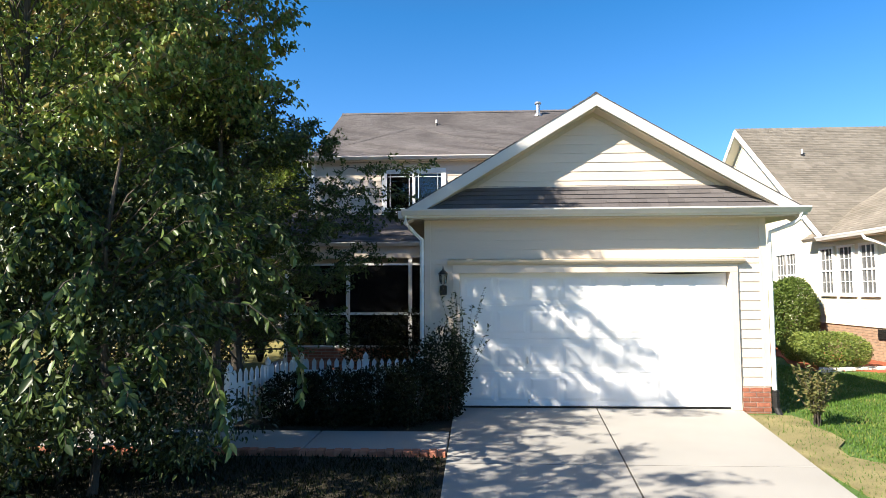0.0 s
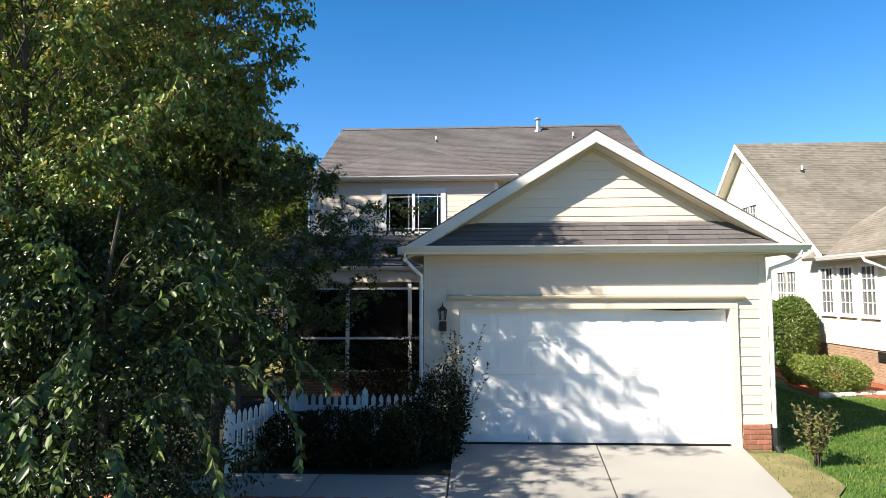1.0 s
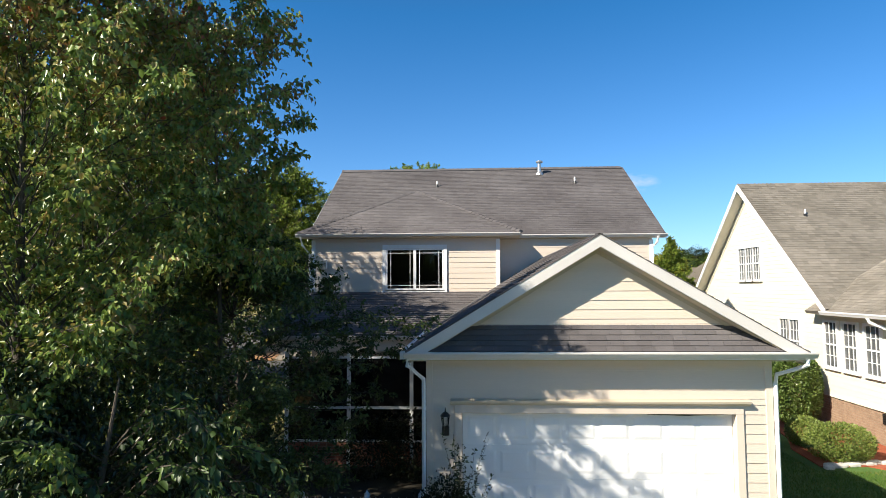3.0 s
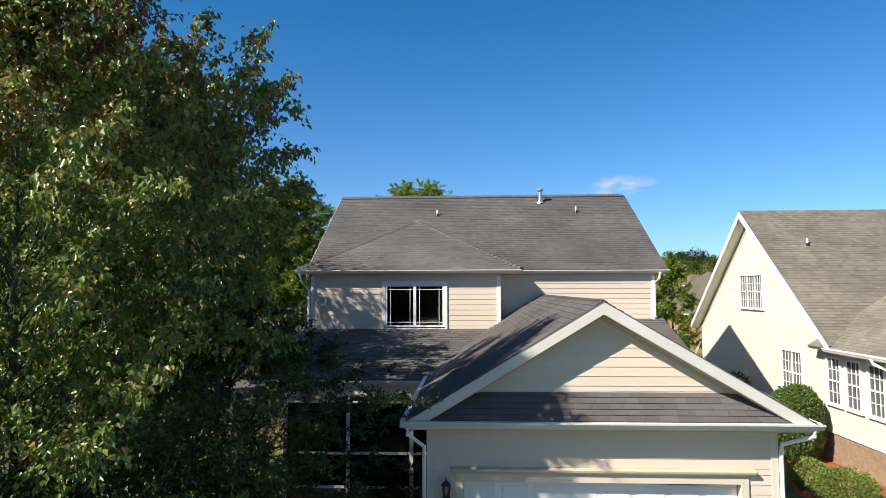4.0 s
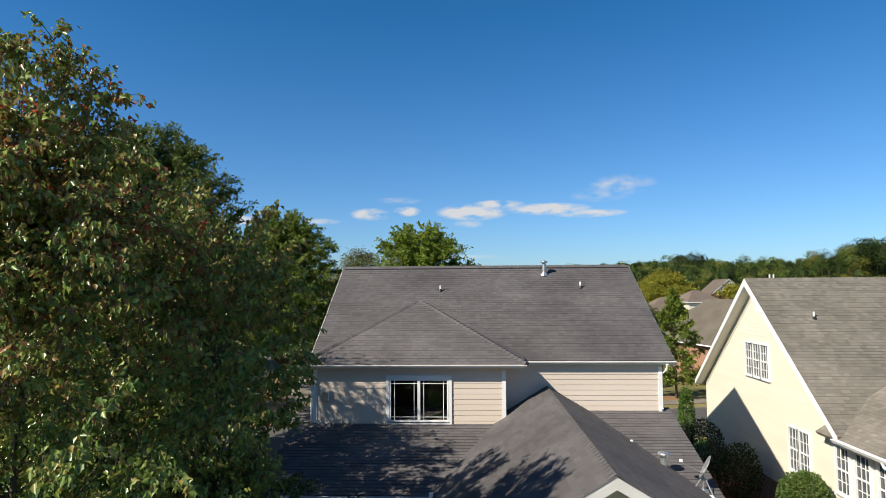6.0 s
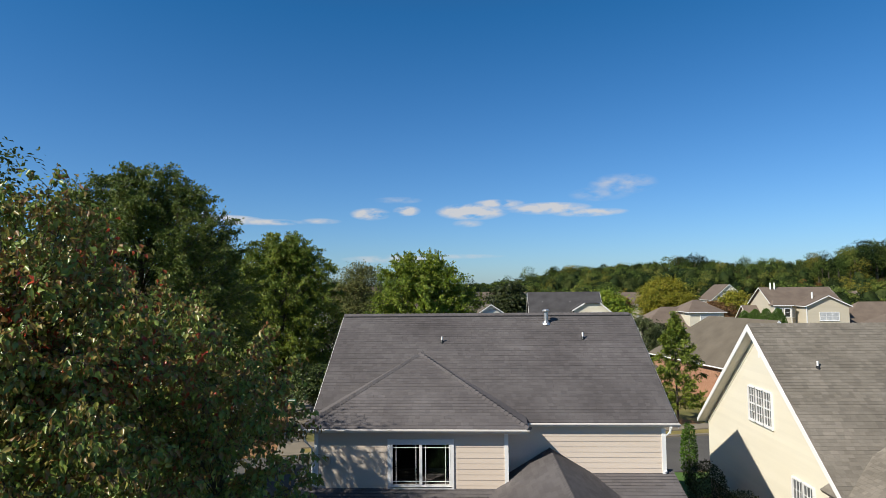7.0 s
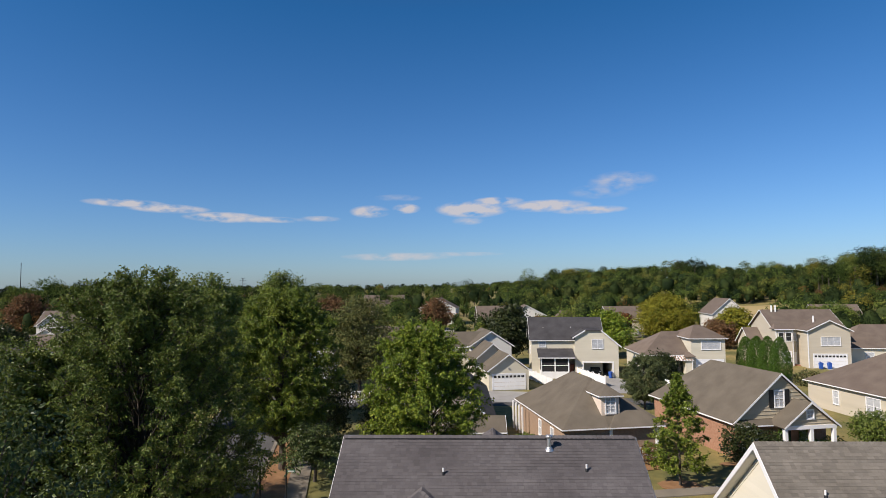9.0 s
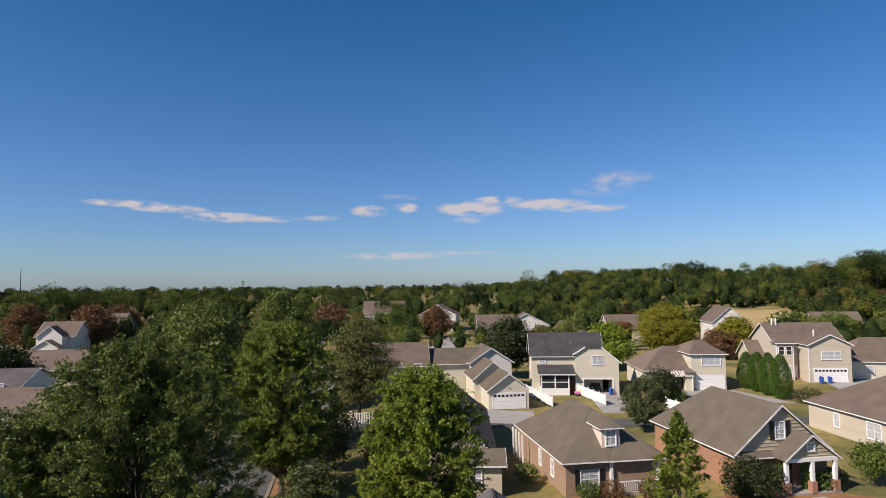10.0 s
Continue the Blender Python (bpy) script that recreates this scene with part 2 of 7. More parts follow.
W_RUST = leafy("wood_rust_leaf", [(0.56, (0.07, 0.06, 0.022)), (0.7, (0.15, 0.08, 0.03)), (0.84, (0.22, 0.09, 0.035))], spread=0.14, clump=0.085, shine=0.03, rough=0.7)
W_GOLD = leafy("wood_gold_leaf", [(0.56, (0.08, 0.09, 0.018)), (0.7, (0.15, 0.14, 0.026)), (0.84, (0.24, 0.2, 0.035))], spread=0.14, clump=0.085, shine=0.03, rough=0.7)
RUST = leafy("rust_leaf", [(0.15, (0.1, 0.08, 0.033)), (0.5, (0.18, 0.1, 0.048)), (0.85, (0.25, 0.12, 0.062))])


# ---- building blocks ----
def thing(name, at, label, category, group="", kind=""):
    ob = new(name)
    ob.matrix_basis = Matrix.Translation(at)
    return tagged(ob, label, category, group, kind)


def link(name, me, material, parent=None, label=""):
    if material and not me.materials:
        me.materials.append(material)
    ob = new(name, me)
    if parent:
        ob.parent = parent
        ob.matrix_parent_inverse = parent.matrix_basis.inverted()
    if label:
        ob["label"] = label
    return ob


def part(name, bm, material, parent=None, label=""):
    """Links a bmesh, given in world places, as one mesh object."""
    me = bpy.data.meshes.new(name)
    bmesh.ops.recalc_face_normals(bm, faces=bm.faces)
    bm.to_mesh(me)
    bm.free()
    return link(name, me, material, parent, label)


def solid(name, verts, faces, material, parent=None, label=""):
    me = bpy.data.meshes.new(name)
    me.from_pydata([tuple(v) for v in verts], [], faces)
    return link(name, me, material, parent, label)


def bulk(name, verts, faces, material, parent=None, label=""):
    """A large mesh from arrays: verts (n, 3), faces (m, k)."""
    verts, faces = np.asarray(verts, np.float32), np.asarray(faces, np.int32)
    me = bpy.data.meshes.new(name)
    me.vertices.add(len(verts))
    me.vertices.foreach_set("co", verts.ravel())
    k = faces.shape[1]
    me.loops.add(faces.size)
    me.loops.foreach_set("vertex_index", faces.ravel())
    me.polygons.add(len(faces))
    me.polygons.foreach_set("loop_start", np.arange(0, faces.size, k, dtype=np.int32))
    me.update(calc_edges=True)
    return link(name, me, material, parent, label)


def add_box(bm, x0, y0, z0, x1, y1, z1, m=None):
    vs = [bm.verts.new(m @ Vector(c) if m else c) for c in ((x0, y0, z0), (x1, y0, z0), (x1, y1, z0), (x0, y1, z0), (x0, y0, z1), (x1, y0, z1), (x1, y1, z1), (x0, y1, z1))]
    for f in ((0, 3, 2, 1), (4, 5, 6, 7), (0, 1, 5, 4), (1, 2, 6, 5), (2, 3, 7, 6), (3, 0, 4, 7)):
        bm.faces.new([vs[i] for i in f])


def box(*c, m=None, bevel=0.0):
    bm = bmesh.new()
    add_box(bm, *c, m=m)
    if bevel:
        bmesh.ops.bevel(bm, geom=bm.edges[:], offset=bevel, segments=1, affect="EDGES")
    return bm


def slab(points, thick, m=None):
    """A flat piece: a polygon of points, made thick along its normal downwards."""
    bm = bmesh.new()
    ps = [Vector(p) for p in points]
    n = (ps[1] - ps[0]).cross(ps[2] - ps[0]).normalized()
    if n.z < -1e-6:
        n = -n
    top = [bm.verts.new(m @ p if m else p) for p in ps]
    low = [bm.verts.new(m @ (p - n * thick) if m else p - n * thick) for p in ps]
    bm.faces.new(top)
    bm.faces.new(low[::-1])
    for i in range(len(ps)):
        j = (i + 1) % len(ps)
        bm.faces.new((top[i], low[i], low[j], top[j]))
    return bm


def prism(points, way, m=None):
    """A polygon swept along a vector."""
    bm = bmesh.new()
    a = [bm.verts.new(m @ Vector(p) if m else p) for p in points]
    b = [bm.verts.new(m @ (Vector(p) + Vector(way)) if m else Vector(p) + Vector(way)) for p in points]
    bm.faces.new(a)
    bm.faces.new(b[::-1])
    for i in range(len(points)):
        j = (i + 1) % len(points)
        bm.faces.new((a[i], b[i], b[j], a[j]))
    return bm


def add_tube(bm, pts, radii, n=8, cap=True):
    rings = []
    for i, p in enumerate(pts):
        p = Vector(p)
        d = (Vector(pts[min(i + 1, len(pts) - 1)]) - Vector(pts[max(i - 1, 0)])).normalized()
        u = d.orthogonal().normalized()
        v = d.cross(u)
        rings.append([bm.verts.new(p + radii[i] * (math.cos(a) * u + math.sin(a) * v)) for a in (2 * math.pi * k / n for k in range(n))])
    for r, s in zip(rings, rings[1:]):
        best = min(range(n), key=lambda k: (r[0].co - s[k].co).length)
        s[:] = s[best:] + s[:best]
        for k in range(n):
            bm.faces.new((r[k], r[(k + 1) % n], s[(k + 1) % n], s[k]))
    if cap:
        bm.faces.new(rings[0][::-1])
        bm.faces.new(rings[-1])


def tube(pts, radii, n=8):
    bm = bmesh.new()
    if not isinstance(radii, (list, tuple)):
        radii = [radii] * len(pts)
    add_tube(bm, pts, radii, n)
    return bm


def clip(poly, region):
    """The part of a flat polygon that lies in a convex region (both counter-clockwise)."""
    for (ax, ay), (bx, by) in zip(region, region[1:] + region[:1]):
        side = [(bx - ax) * (y - ay) - (by - ay) * (x - ax) for x, y in poly]
        out = []
        for i in range(len(poly)):
            j = (i + 1) % len(poly)
            if side[i] >= 0:
                out.append(poly[i])
            if (side[i] > 0) != (side[j] > 0) and abs(side[i] - side[j]) > 1e-12:
                f = side[i] / (side[i] - side[j])
                out.append((poly[i][0] + f * (poly[j][0] - poly[i][0]), poly[i][1] + f * (poly[j][1] - poly[i][1])))
        poly = out
        if len(poly) < 3:
            return []
    area = sum(p[0] * q[1] - q[0] * p[1] for p, q in zip(poly, poly[1:] + poly[:1])) / 2
    return poly if area > 2e-4 else []


def rows_of(region, du, dv, gap=0.0, stagger=0.5, rng=None, ragged=0.0, v0=None, flush=False):
    """Rectangles in courses that cover a convex region, clipped to it: (polygon, v at its foot, height)."""
    us, vs = [p[0] for p in region], [p[1] for p in region]
    v, k, out = (min(vs) if v0 is None else v0), 0, []
    while v < max(vs):
        u = min(us) - du * ((k * stagger) % 1.0) - (rng.random() * du if rng else 0)
        while u < max(us):
            w = du * (rng.uniform(1 - ragged, 1 + ragged) if rng and ragged else 1)
            g = 0 if flush else gap / 2
            p = clip([(u + gap / 2, v + g), (u + w - gap / 2, v + g), (u + w - gap / 2, v + dv - g), (u + gap / 2, v + dv - g)], region)
            if p:
                out.append((p, v, dv))
            u += w
        v += dv
        k += 1
    return out


def piece(p, v, dv, o, U, V, N, low, high, back=0.0, tuck=0.0):
    """One lapped piece as verts and faces: proud by low at its foot and by high at its head."""
    n = len(p)
    front = [o + U * a + V * b + N * (low + (high - low) * (b - v) / dv) for a, b in p]
    rear = [o + U * a + V * b + N * back for a, b in p]
    return front + rear, [tuple(range(n))] + [(i, n + i, n + (i + 1) % n, (i + 1) % n) for i in range(n)]


def joined(name, pieces, material, parent, label="", stuff=False):
    verts, faces = [], []
    for vs, fs in pieces:
        k = len(verts)
        verts += vs
        faces += [tuple(i + k for i in f) for f in fs]
    ob = solid(name, verts, faces, material, parent, label)
    if stuff:
        ob["kind"] = "stuff"
    return ob


def lap(name, o, U, N, region, material, parent, dv=0.153, du=30.0, singly=True, low=0.014, high=0.004, v0=None):
    """Lap siding on a convex region of an upright wall."""
    o, U, N, V = Vector(o), Vector(U), Vector(N), Vector((0, 0, 1))
    ps = [piece(p, v, h, o, U, V, N, low, high) for p, v, h in rows_of(region, du, dv, 0.002, v0=v0)]
    if singly:
        for q in ps:
            solid(name, *q, material, parent)
    else:
        joined(name, ps, material, parent, stuff=True)


def shingles(o, U, V, region, material, parent, near=None, du=0.30, dv=0.14, seed=1, proud=0.013):
    """Shingle tabs on a roof plane: those that near() picks are pieces of their own, the rest one mesh."""
    o, U, V = Vector(o), Vector(U).normalized(), Vector(V).normalized()
    N = U.cross(V).normalized()
    if N.z < 0:
        N = -N
    rng, rest, singles = random.Random(seed), [], 0
    for p, v, h in rows_of(region, du, dv, 0.006, rng=rng, ragged=0.3, flush=True):
        q = piece(p, v, h, o, U, V, N, proud * (1 + 0.4 * rng.random()), 0.002)
        c = sum(q[0], Vector()) / len(q[0])
        if near and singles < 300 and near(c):
            solid("shingle", *q, material, parent)
            singles += 1
        else:
            rest.append(q)
    if rest:
        joined("shingle_field", rest, material, parent, stuff=True)


def wall_boxes(bm, axis, at, thick, u0, u1, z0, z1, holes=()):
    """A wall of the given thickness along an axis, in boxes round its holes (u0, u1, z0, z1)."""
    us = sorted({u0, u1, *[h for a, b, _, _ in holes for h in (a, b)]})
    zs = sorted({z0, z1, *[h for _, _, a, b in holes for h in (a, b)]})
    for a, b in zip(us, us[1:]):
        for c, d in zip(zs, zs[1:]):
            if any(h[0] <= (a + b) / 2 <= h[1] and h[2] <= (c + d) / 2 <= h[3] for h in holes):
                continue
            if axis == "x":
                add_box(bm, a, at, c, b, at + thick, d)
            else:
                add_box(bm, at, a, c, at + thick, b, d)
    bmesh.ops.remove_doubles(bm, verts=bm.verts[:], dist=1e-4)


def leaf_cloud(centres, ways, normals, length, width, fold=0.25, six=False, lobed=False):
    """Folded leaves as arrays of verts and faces."""
    n = len(centres)
    a = ways / np.linalg.norm(ways, axis=1, keepdims=True)
    b = np.cross(normals, a)
    b /= np.linalg.norm(b, axis=1, keepdims=True) + 1e-9
    c = np.cross(a, b)
    L, W = length[:, None], width[:, None]
    if lobed:
        side = ((0.1, 0.33, 0.3), (0.48, 0.52, 1.0), (0.62, 0.27, 0.45))
        pt = lambda q, w: centres + a * L * q[0] + b * W * q[1] * w + c * W * fold * q[2]
        vs = np.stack([centres, *[pt(q, 1) for q in side], centres + a * L - c * L * 0.15, *[pt(q, -1) for q in side[::-1]]], 1)
        f = np.array([[0, 1, 2, 3, 4], [0, 4, 5, 6, 7]])
    elif six:
        vs = np.stack([centres, centres + a * L * 0.3 + b * W * 0.5 + c * W * fold, centres + a * L * 0.65 + b * W * 0.42 + c * W * fold * 0.8, centres + a * L - c * L * 0.12,
                       centres + a * L * 0.65 - b * W * 0.42 + c * W * fold * 0.8, centres + a * L * 0.3 - b * W * 0.5 + c * W * fold], 1)
        f = np.array([[0, 1, 2, 3], [0, 3, 4, 5]])
    else:
        vs = np.stack([centres, centres + a * L * 0.45 + b * W * 0.5 + c * W * fold, centres + a * L, centres + a * L * 0.45 - b * W * 0.5 + c * W * fold], 1)
        f = np.array([[0, 1, 2], [0, 2, 3]])
    k = vs.shape[1]
    return vs.reshape(-1, 3), (f[None] + (np.arange(n) * k)[:, None, None]).reshape(-1, f.shape[1])


def crown_points(rng, count, profile, z0, z1, shell=0.5, lump=0.35, seed=0.0):
    """Places in a crown whose half-width at height share h is profile(h); more of them near the outside, with hollows and lobes."""
    out = []
    while len(out) < count:
        h = rng.random()
        r0 = profile(h)
        ang = rng.random() * 6.2832
        bulge = 1 + lump * noise.noise((math.cos(ang) * 1.6 + seed, math.sin(ang) * 1.6, h * 4.0))
        if rng.random() > (r0 / 1.0) ** 1.2:
            continue
        r = r0 * bulge * (rng.random() ** shell)
        out.append((r * math.cos(ang), r * math.sin(ang), z0 + h * (z1 - z0)))
    return np.array(out)


def tree(name, at, height, radius, material, label, clumps=120, leaves=60, leaf=0.12, clump_r=0.6, base=0.25, seed=1, profile=None, group="", droop=0.35, six=False, trunk=None, slim=0.45, lump=0.35, flat=0.62, spare=None, narrow=0.62, lobed=False, shell=0.5, boughs=0, bough_r=0.5):
    """A tree: a tapered trunk, limbs to the clumps, and a crown of leaves."""
    rng, nr = random.Random(seed), np.random.default_rng(seed)
    profile = profile or (lambda h: (math.sin(math.pi * min(1, (h * 0.85 + 0.12))) ** 0.7))
    cs = crown_points(rng, boughs or clumps, profile, height * base, height * 0.97, shell, lump, seed * 7.3)
    cs[:, :2] *= radius
    if boughs:  # clumps in flat, drooping sprays round each bough, with hollows between them
        per = clumps // boughs
        out = cs[:, :2] / (np.linalg.norm(cs[:, :2], axis=1, keepdims=True) + 0.3)
        away = nr.normal(size=(boughs, per, 1)) * bough_r
        off = np.concatenate([out[:, None, :] * away, -0.32 * np.abs(away)], 2) + nr.normal(size=(boughs, per, 3)) * np.array([0.55, 0.55, 0.26]) * bough_r
        cs = (cs[:, None, :] + off).reshape(-1, 3)
        cs[:, 2] = np.maximum(cs[:, 2], 0.15)
        clumps = len(cs)
    if spare:
        cs = cs[[k for k in range(len(cs)) if not spare(cs[k], rng)]]
        clumps = len(cs)
    top = thing(name, at, label, "tree", group)
    tr = trunk or 0.014 * height + 0.04
    bm = bmesh.new()
    lean = [Vector((rng.uniform(-0.15, 0.15) * k, rng.uniform(-0.15, 0.15) * k, height * k / 5 * 0.9)) for k in range(6)]
    o = Vector(at)
    add_tube(bm, [o + Vector((0, 0, -0.1))] + [o + p for p in lean[1:]], [tr * 1.35, tr, tr * 0.8, tr * 0.6, tr * 0.4, tr * 0.12], 9)
    part("trunk", bm, BARK, top)
    bm = bmesh.new()
    for c in cs[:: max(1, len(cs) // (45 if boughs else 70))]:
        c = Vector(c)
        h = max(0.12, min(0.85, c.z / height * slim + 0.05))
        s = Vector((lean[5].x * h, lean[5].y * h, h * height))
        mid = s.lerp(c, 0.55) + Vector((0, 0, 0.08 * (c - s).length))
        r = tr * 0.32 * (1 - h * 0.6)
        add_tube(bm, [o + s, o + mid, o + c], [r, r * 0.6, r * 0.15], 5, False)
    part("branchwork", bm, BARK, top)
    n = clumps * leaves
    k = np.repeat(np.arange(clumps), leaves)
    off = nr.normal(size=(n, 3)) * np.array([1, 1, flat]) * clump_r * 0.55
    pos = cs[k] + off
    pos[:, 2] = np.maximum(pos[:, 2], 0.05)
    way = off / clump_r + nr.normal(size=(n, 3)) * 0.7 + np.array([0, 0, -droop])
    form = pos / np.array([radius, radius, height * 0.5]) - np.array([0, 0, 1.0])
    nor = nr.normal(size=(n, 3)) * 0.45 + off / clump_r * 0.6 + form * 0.6 + np.array([0, 0, 0.35])
    size = leaf * nr.uniform(0.7, 1.3, n)
    vs, fs = leaf_cloud(pos + np.array(at), way, nor, size, size * narrow, six=six, lobed=lobed)
    bulk("crown", vs, fs, material, top)
    return top


def rods(lines, radii, sides=3):
    """Thin tubes along many lines at once: lines (n, m, 3), radii (n, m)."""
    n, m, _ = lines.shape
    d = lines[:, -1] - lines[:, 0]
    d /= np.linalg.norm(d, axis=1, keepdims=True) + 1e-9
    u = np.cross(d, np.where(np.abs(d[:, 2:3]) < 0.9, np.array([[0, 0, 1.0]]), np.array([[1.0, 0, 0]])))
    u /= np.linalg.norm(u, axis=1, keepdims=True) + 1e-9
    v = np.cross(d, u)
    ang = np.arange(sides) * 2 * math.pi / sides
    ring = u[:, None, None, :] * np.cos(ang)[None, None, :, None] + v[:, None, None, :] * np.sin(ang)[None, None, :, None]
    vs = (lines[:, :, None, :] + ring * radii[:, :, None, None]).reshape(-1, 3)
    k, j, i = (q.ravel() for q in np.meshgrid(np.arange(sides), np.arange(m - 1), np.arange(n), indexing="ij"))
    o = (i * m + j) * sides
    return vs, np.stack([o + k, o + (k + 1) % sides, o + sides + (k + 1) % sides, o + sides + k], 1)


def broadleaf(name, at, height, base, reach, material, label, boughs=120, twigs=18, leaves=12, leaf=0.09, narrow=0.8, twig=0.55, seed=1, rise=0.6, hang=0.8, lobed=True, trunk=0.15, group="", inner=0.25, sag=0.2, bare=0.0, stem=1.0):
    """A tree that branches: a trunk, boughs to the outside of the crown, twigs along them, leaves along the twigs. reach: stops of (height, radius)."""
    nr, o = np.random.default_rng(seed), np.array(at, float)
    top = thing(name, at, label, "tree", group)
    zs, rs = [q[0] for q in reach], [q[1] for q in reach]
    bend = np.cumsum(nr.uniform(-0.12, 0.12, (7, 2)), 0) * 0.6
    axis = np.array([[bend[k, 0] * k / 6, bend[k, 1] * k / 6, height * 0.74 * k / 6] for k in range(7)])
    part("trunk", tube([Vector(o + q) - Vector((0, 0, 0.1 if k == 0 else 0)) for k, q in enumerate(axis)], [trunk * f for f in (1.35, 1, 0.82, 0.64, 0.46, 0.28, 0.08)], 9), BARK, top)
    # boughs
    tip_z = base + (height - base) * ((np.arange(boughs) + nr.random(boughs)) / boughs)
    a = np.arange(boughs) * 2.39996 + nr.normal(size=boughs) * 0.35
    r = np.interp(tip_z, zs, rs) * (0.55 + 0.5 * nr.random(boughs) ** 0.55)
    tip = np.stack([r * np.cos(a), r * np.sin(a), tip_z], 1)
    z0 = np.clip(tip_z - rise * r - 0.25, 0.12 * height, 0.72 * height)
    root = np.stack([np.interp(z0, axis[:, 2], axis[:, 0]), np.interp(z0, axis[:, 2], axis[:, 1]), z0], 1)
    f = np.linspace(0, 1, 6)[None, :, None]
    arch = np.zeros((boughs, 6, 3))
    arch[:, :, 2] = np.sin(f[:, :, 0] * math.pi) * (sag * r)[:, None]
    arch[:, 1:5] += nr.normal(size=(boughs, 4, 3)) * 0.05 * r[:, None, None]
    line = root[:, None] + (tip - root)[:, None] * f + arch
    thick = trunk * 0.2 * (1.1 - 0.75 * z0 / height)
    wood = rods(line + o, thick[:, None] * (1 - 0.85 * f[:, :, 0]), 5)
    # twigs
    n = boughs * twigs
    k = np.repeat(np.arange(boughs), twigs)
    s = (inner + (1 - inner) * nr.random(n) ** 0.8) * 4.999
    i, w = s.astype(int), (s % 1)[:, None]
    foot = line[k, i] * (1 - w) + line[k, i + 1] * w
    along = line[k, i + 1] - line[k, i]
    along /= np.linalg.norm(along, axis=1, keepdims=True) + 1e-9
    out = foot * np.array([1, 1, 0]) / (np.linalg.norm(foot[:, :2], axis=1, keepdims=True) + 0.2)
    way = along * 0.7 + nr.normal(size=(n, 3)) * np.array([0.65, 0.65, 0.4]) + out * 0.3 + np.array([0, 0, 0.18])
    way /= np.linalg.norm(way, axis=1, keepdims=True)
    ln = twig * nr.uniform(0.45, 1.2, n) * (1.15 - 0.08 * s)
    g = np.linspace(0, 1, 4)[None, :, None]
    spray = foot[:, None] + way[:, None] * ln[:, None, None] * g - np.array([0, 0, 0.3]) * ln[:, None, None] * g ** 2
    fine = rods(spray + o, (0.006 * stem * (1 - 0.7 * g[:, :, 0])) * np.ones((n, 1)), 3)
    bulk("branchwork", np.concatenate([wood[0], fine[0]]), np.concatenate([wood[1], fine[1] + len(wood[0])]), BARK, top)
    # leaves
    q = np.repeat(np.arange(n), leaves)
    q = q[nr.random(len(q)) > bare * nr.random(n)[q]]
    m = len(q)
    s = (0.12 + 0.88 * nr.random(m))[:, None]
    pos = foot[q] + way[q] * ln[q][:, None] * s - np.array([0, 0, 0.3]) * ln[q][:, None] * s ** 2 + nr.normal(size=(m, 3)) * leaf * 0.45
    pos[:, 2] = np.maximum(pos[:, 2], 0.06)
    aim = way[q] * 0.45 + nr.normal(size=(m, 3)) * 0.5 + np.array([0, 0, -hang])
    face = nr.normal(size=(m, 3)) * 0.75 + out[q] * 0.6 + np.array([0, 0, 0.45])
    size = leaf * nr.uniform(0.65, 1.3, m)
    vs, fs = leaf_cloud(pos + o, aim, face, size, size * narrow * nr.uniform(0.75, 1.1, m), lobed=lobed, six=not lobed)
    bulk("crown", vs, fs, material, top)
    return top


# ---- more materials ----
LAWN = surf("green_lawn", (0.045, 0.105, 0.018), (0.085, 0.16, 0.033), 1.3, 60, 0.95, 0.7, grain=0.6)
STRAW = surf("pine_straw", (0.15, 0.13, 0.055), (0.26, 0.225, 0.105), 2.5, 70, 0.95, 0.8, grain=0.7)
MULCH = surf("red_mulch", (0.26, 0.06, 0.03), (0.36, 0.11, 0.05), 4, 60, 0.95, 0.9, grain=0.7)
# soil lowered to near black, standing in for shade under the trees
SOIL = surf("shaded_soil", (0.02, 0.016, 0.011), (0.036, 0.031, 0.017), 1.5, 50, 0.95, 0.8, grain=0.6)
STONE = surf("pale_stone", (0.45, 0.42, 0.38), (0.58, 0.55, 0.5), 6, 60, 0.85, 0.5, rand=0.2)
BLADE = leafy("grass_blade", [(0.3, (0.05, 0.11, 0.02)), (0.62, (0.10, 0.18, 0.034)), (0.8, (0.2, 0.205, 0.065)), (0.95, (0.32, 0.27, 0.12))], clump=1.0, spread=0.4)
BUSH = leafy("bush_leaf", [(0.15, (0.04, 0.075, 0.016)), (0.5, (0.09, 0.145, 0.029)), (0.85, (0.17, 0.22, 0.055))], shine=0.3)
BUSH_PALE = leafy("pale_bush_leaf", [(0.15, (0.08, 0.12, 0.025)), (0.5, (0.17, 0.23, 0.05)), (0.85, (0.3, 0.33, 0.09))], shine=0.3)
# dark leaf lowered further to near black, standing in for deep shade
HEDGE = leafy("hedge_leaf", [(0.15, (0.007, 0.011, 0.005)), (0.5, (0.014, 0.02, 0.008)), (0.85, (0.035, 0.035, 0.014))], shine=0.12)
SPRIG = leafy("sparse_leaf", [(0.0, (0.06, 0.085, 0.028)), (0.5, (0.13, 0.135, 0.05)), (1.0, (0.26, 0.18, 0.085))])
CYPRESS = leafy("cypress_leaf", [(0.0, (0.035, 0.08, 0.013)), (0.5, (0.07, 0.14, 0.021)), (1.0, (0.125, 0.2, 0.033))])
PALE_GLASS = surf("window_with_white_blinds", (0.36, 0.38, 0.40), (0.5, 0.51, 0.52), 2.0, 9, 0.15, 0.0, grain=0.2, spec=0.6)
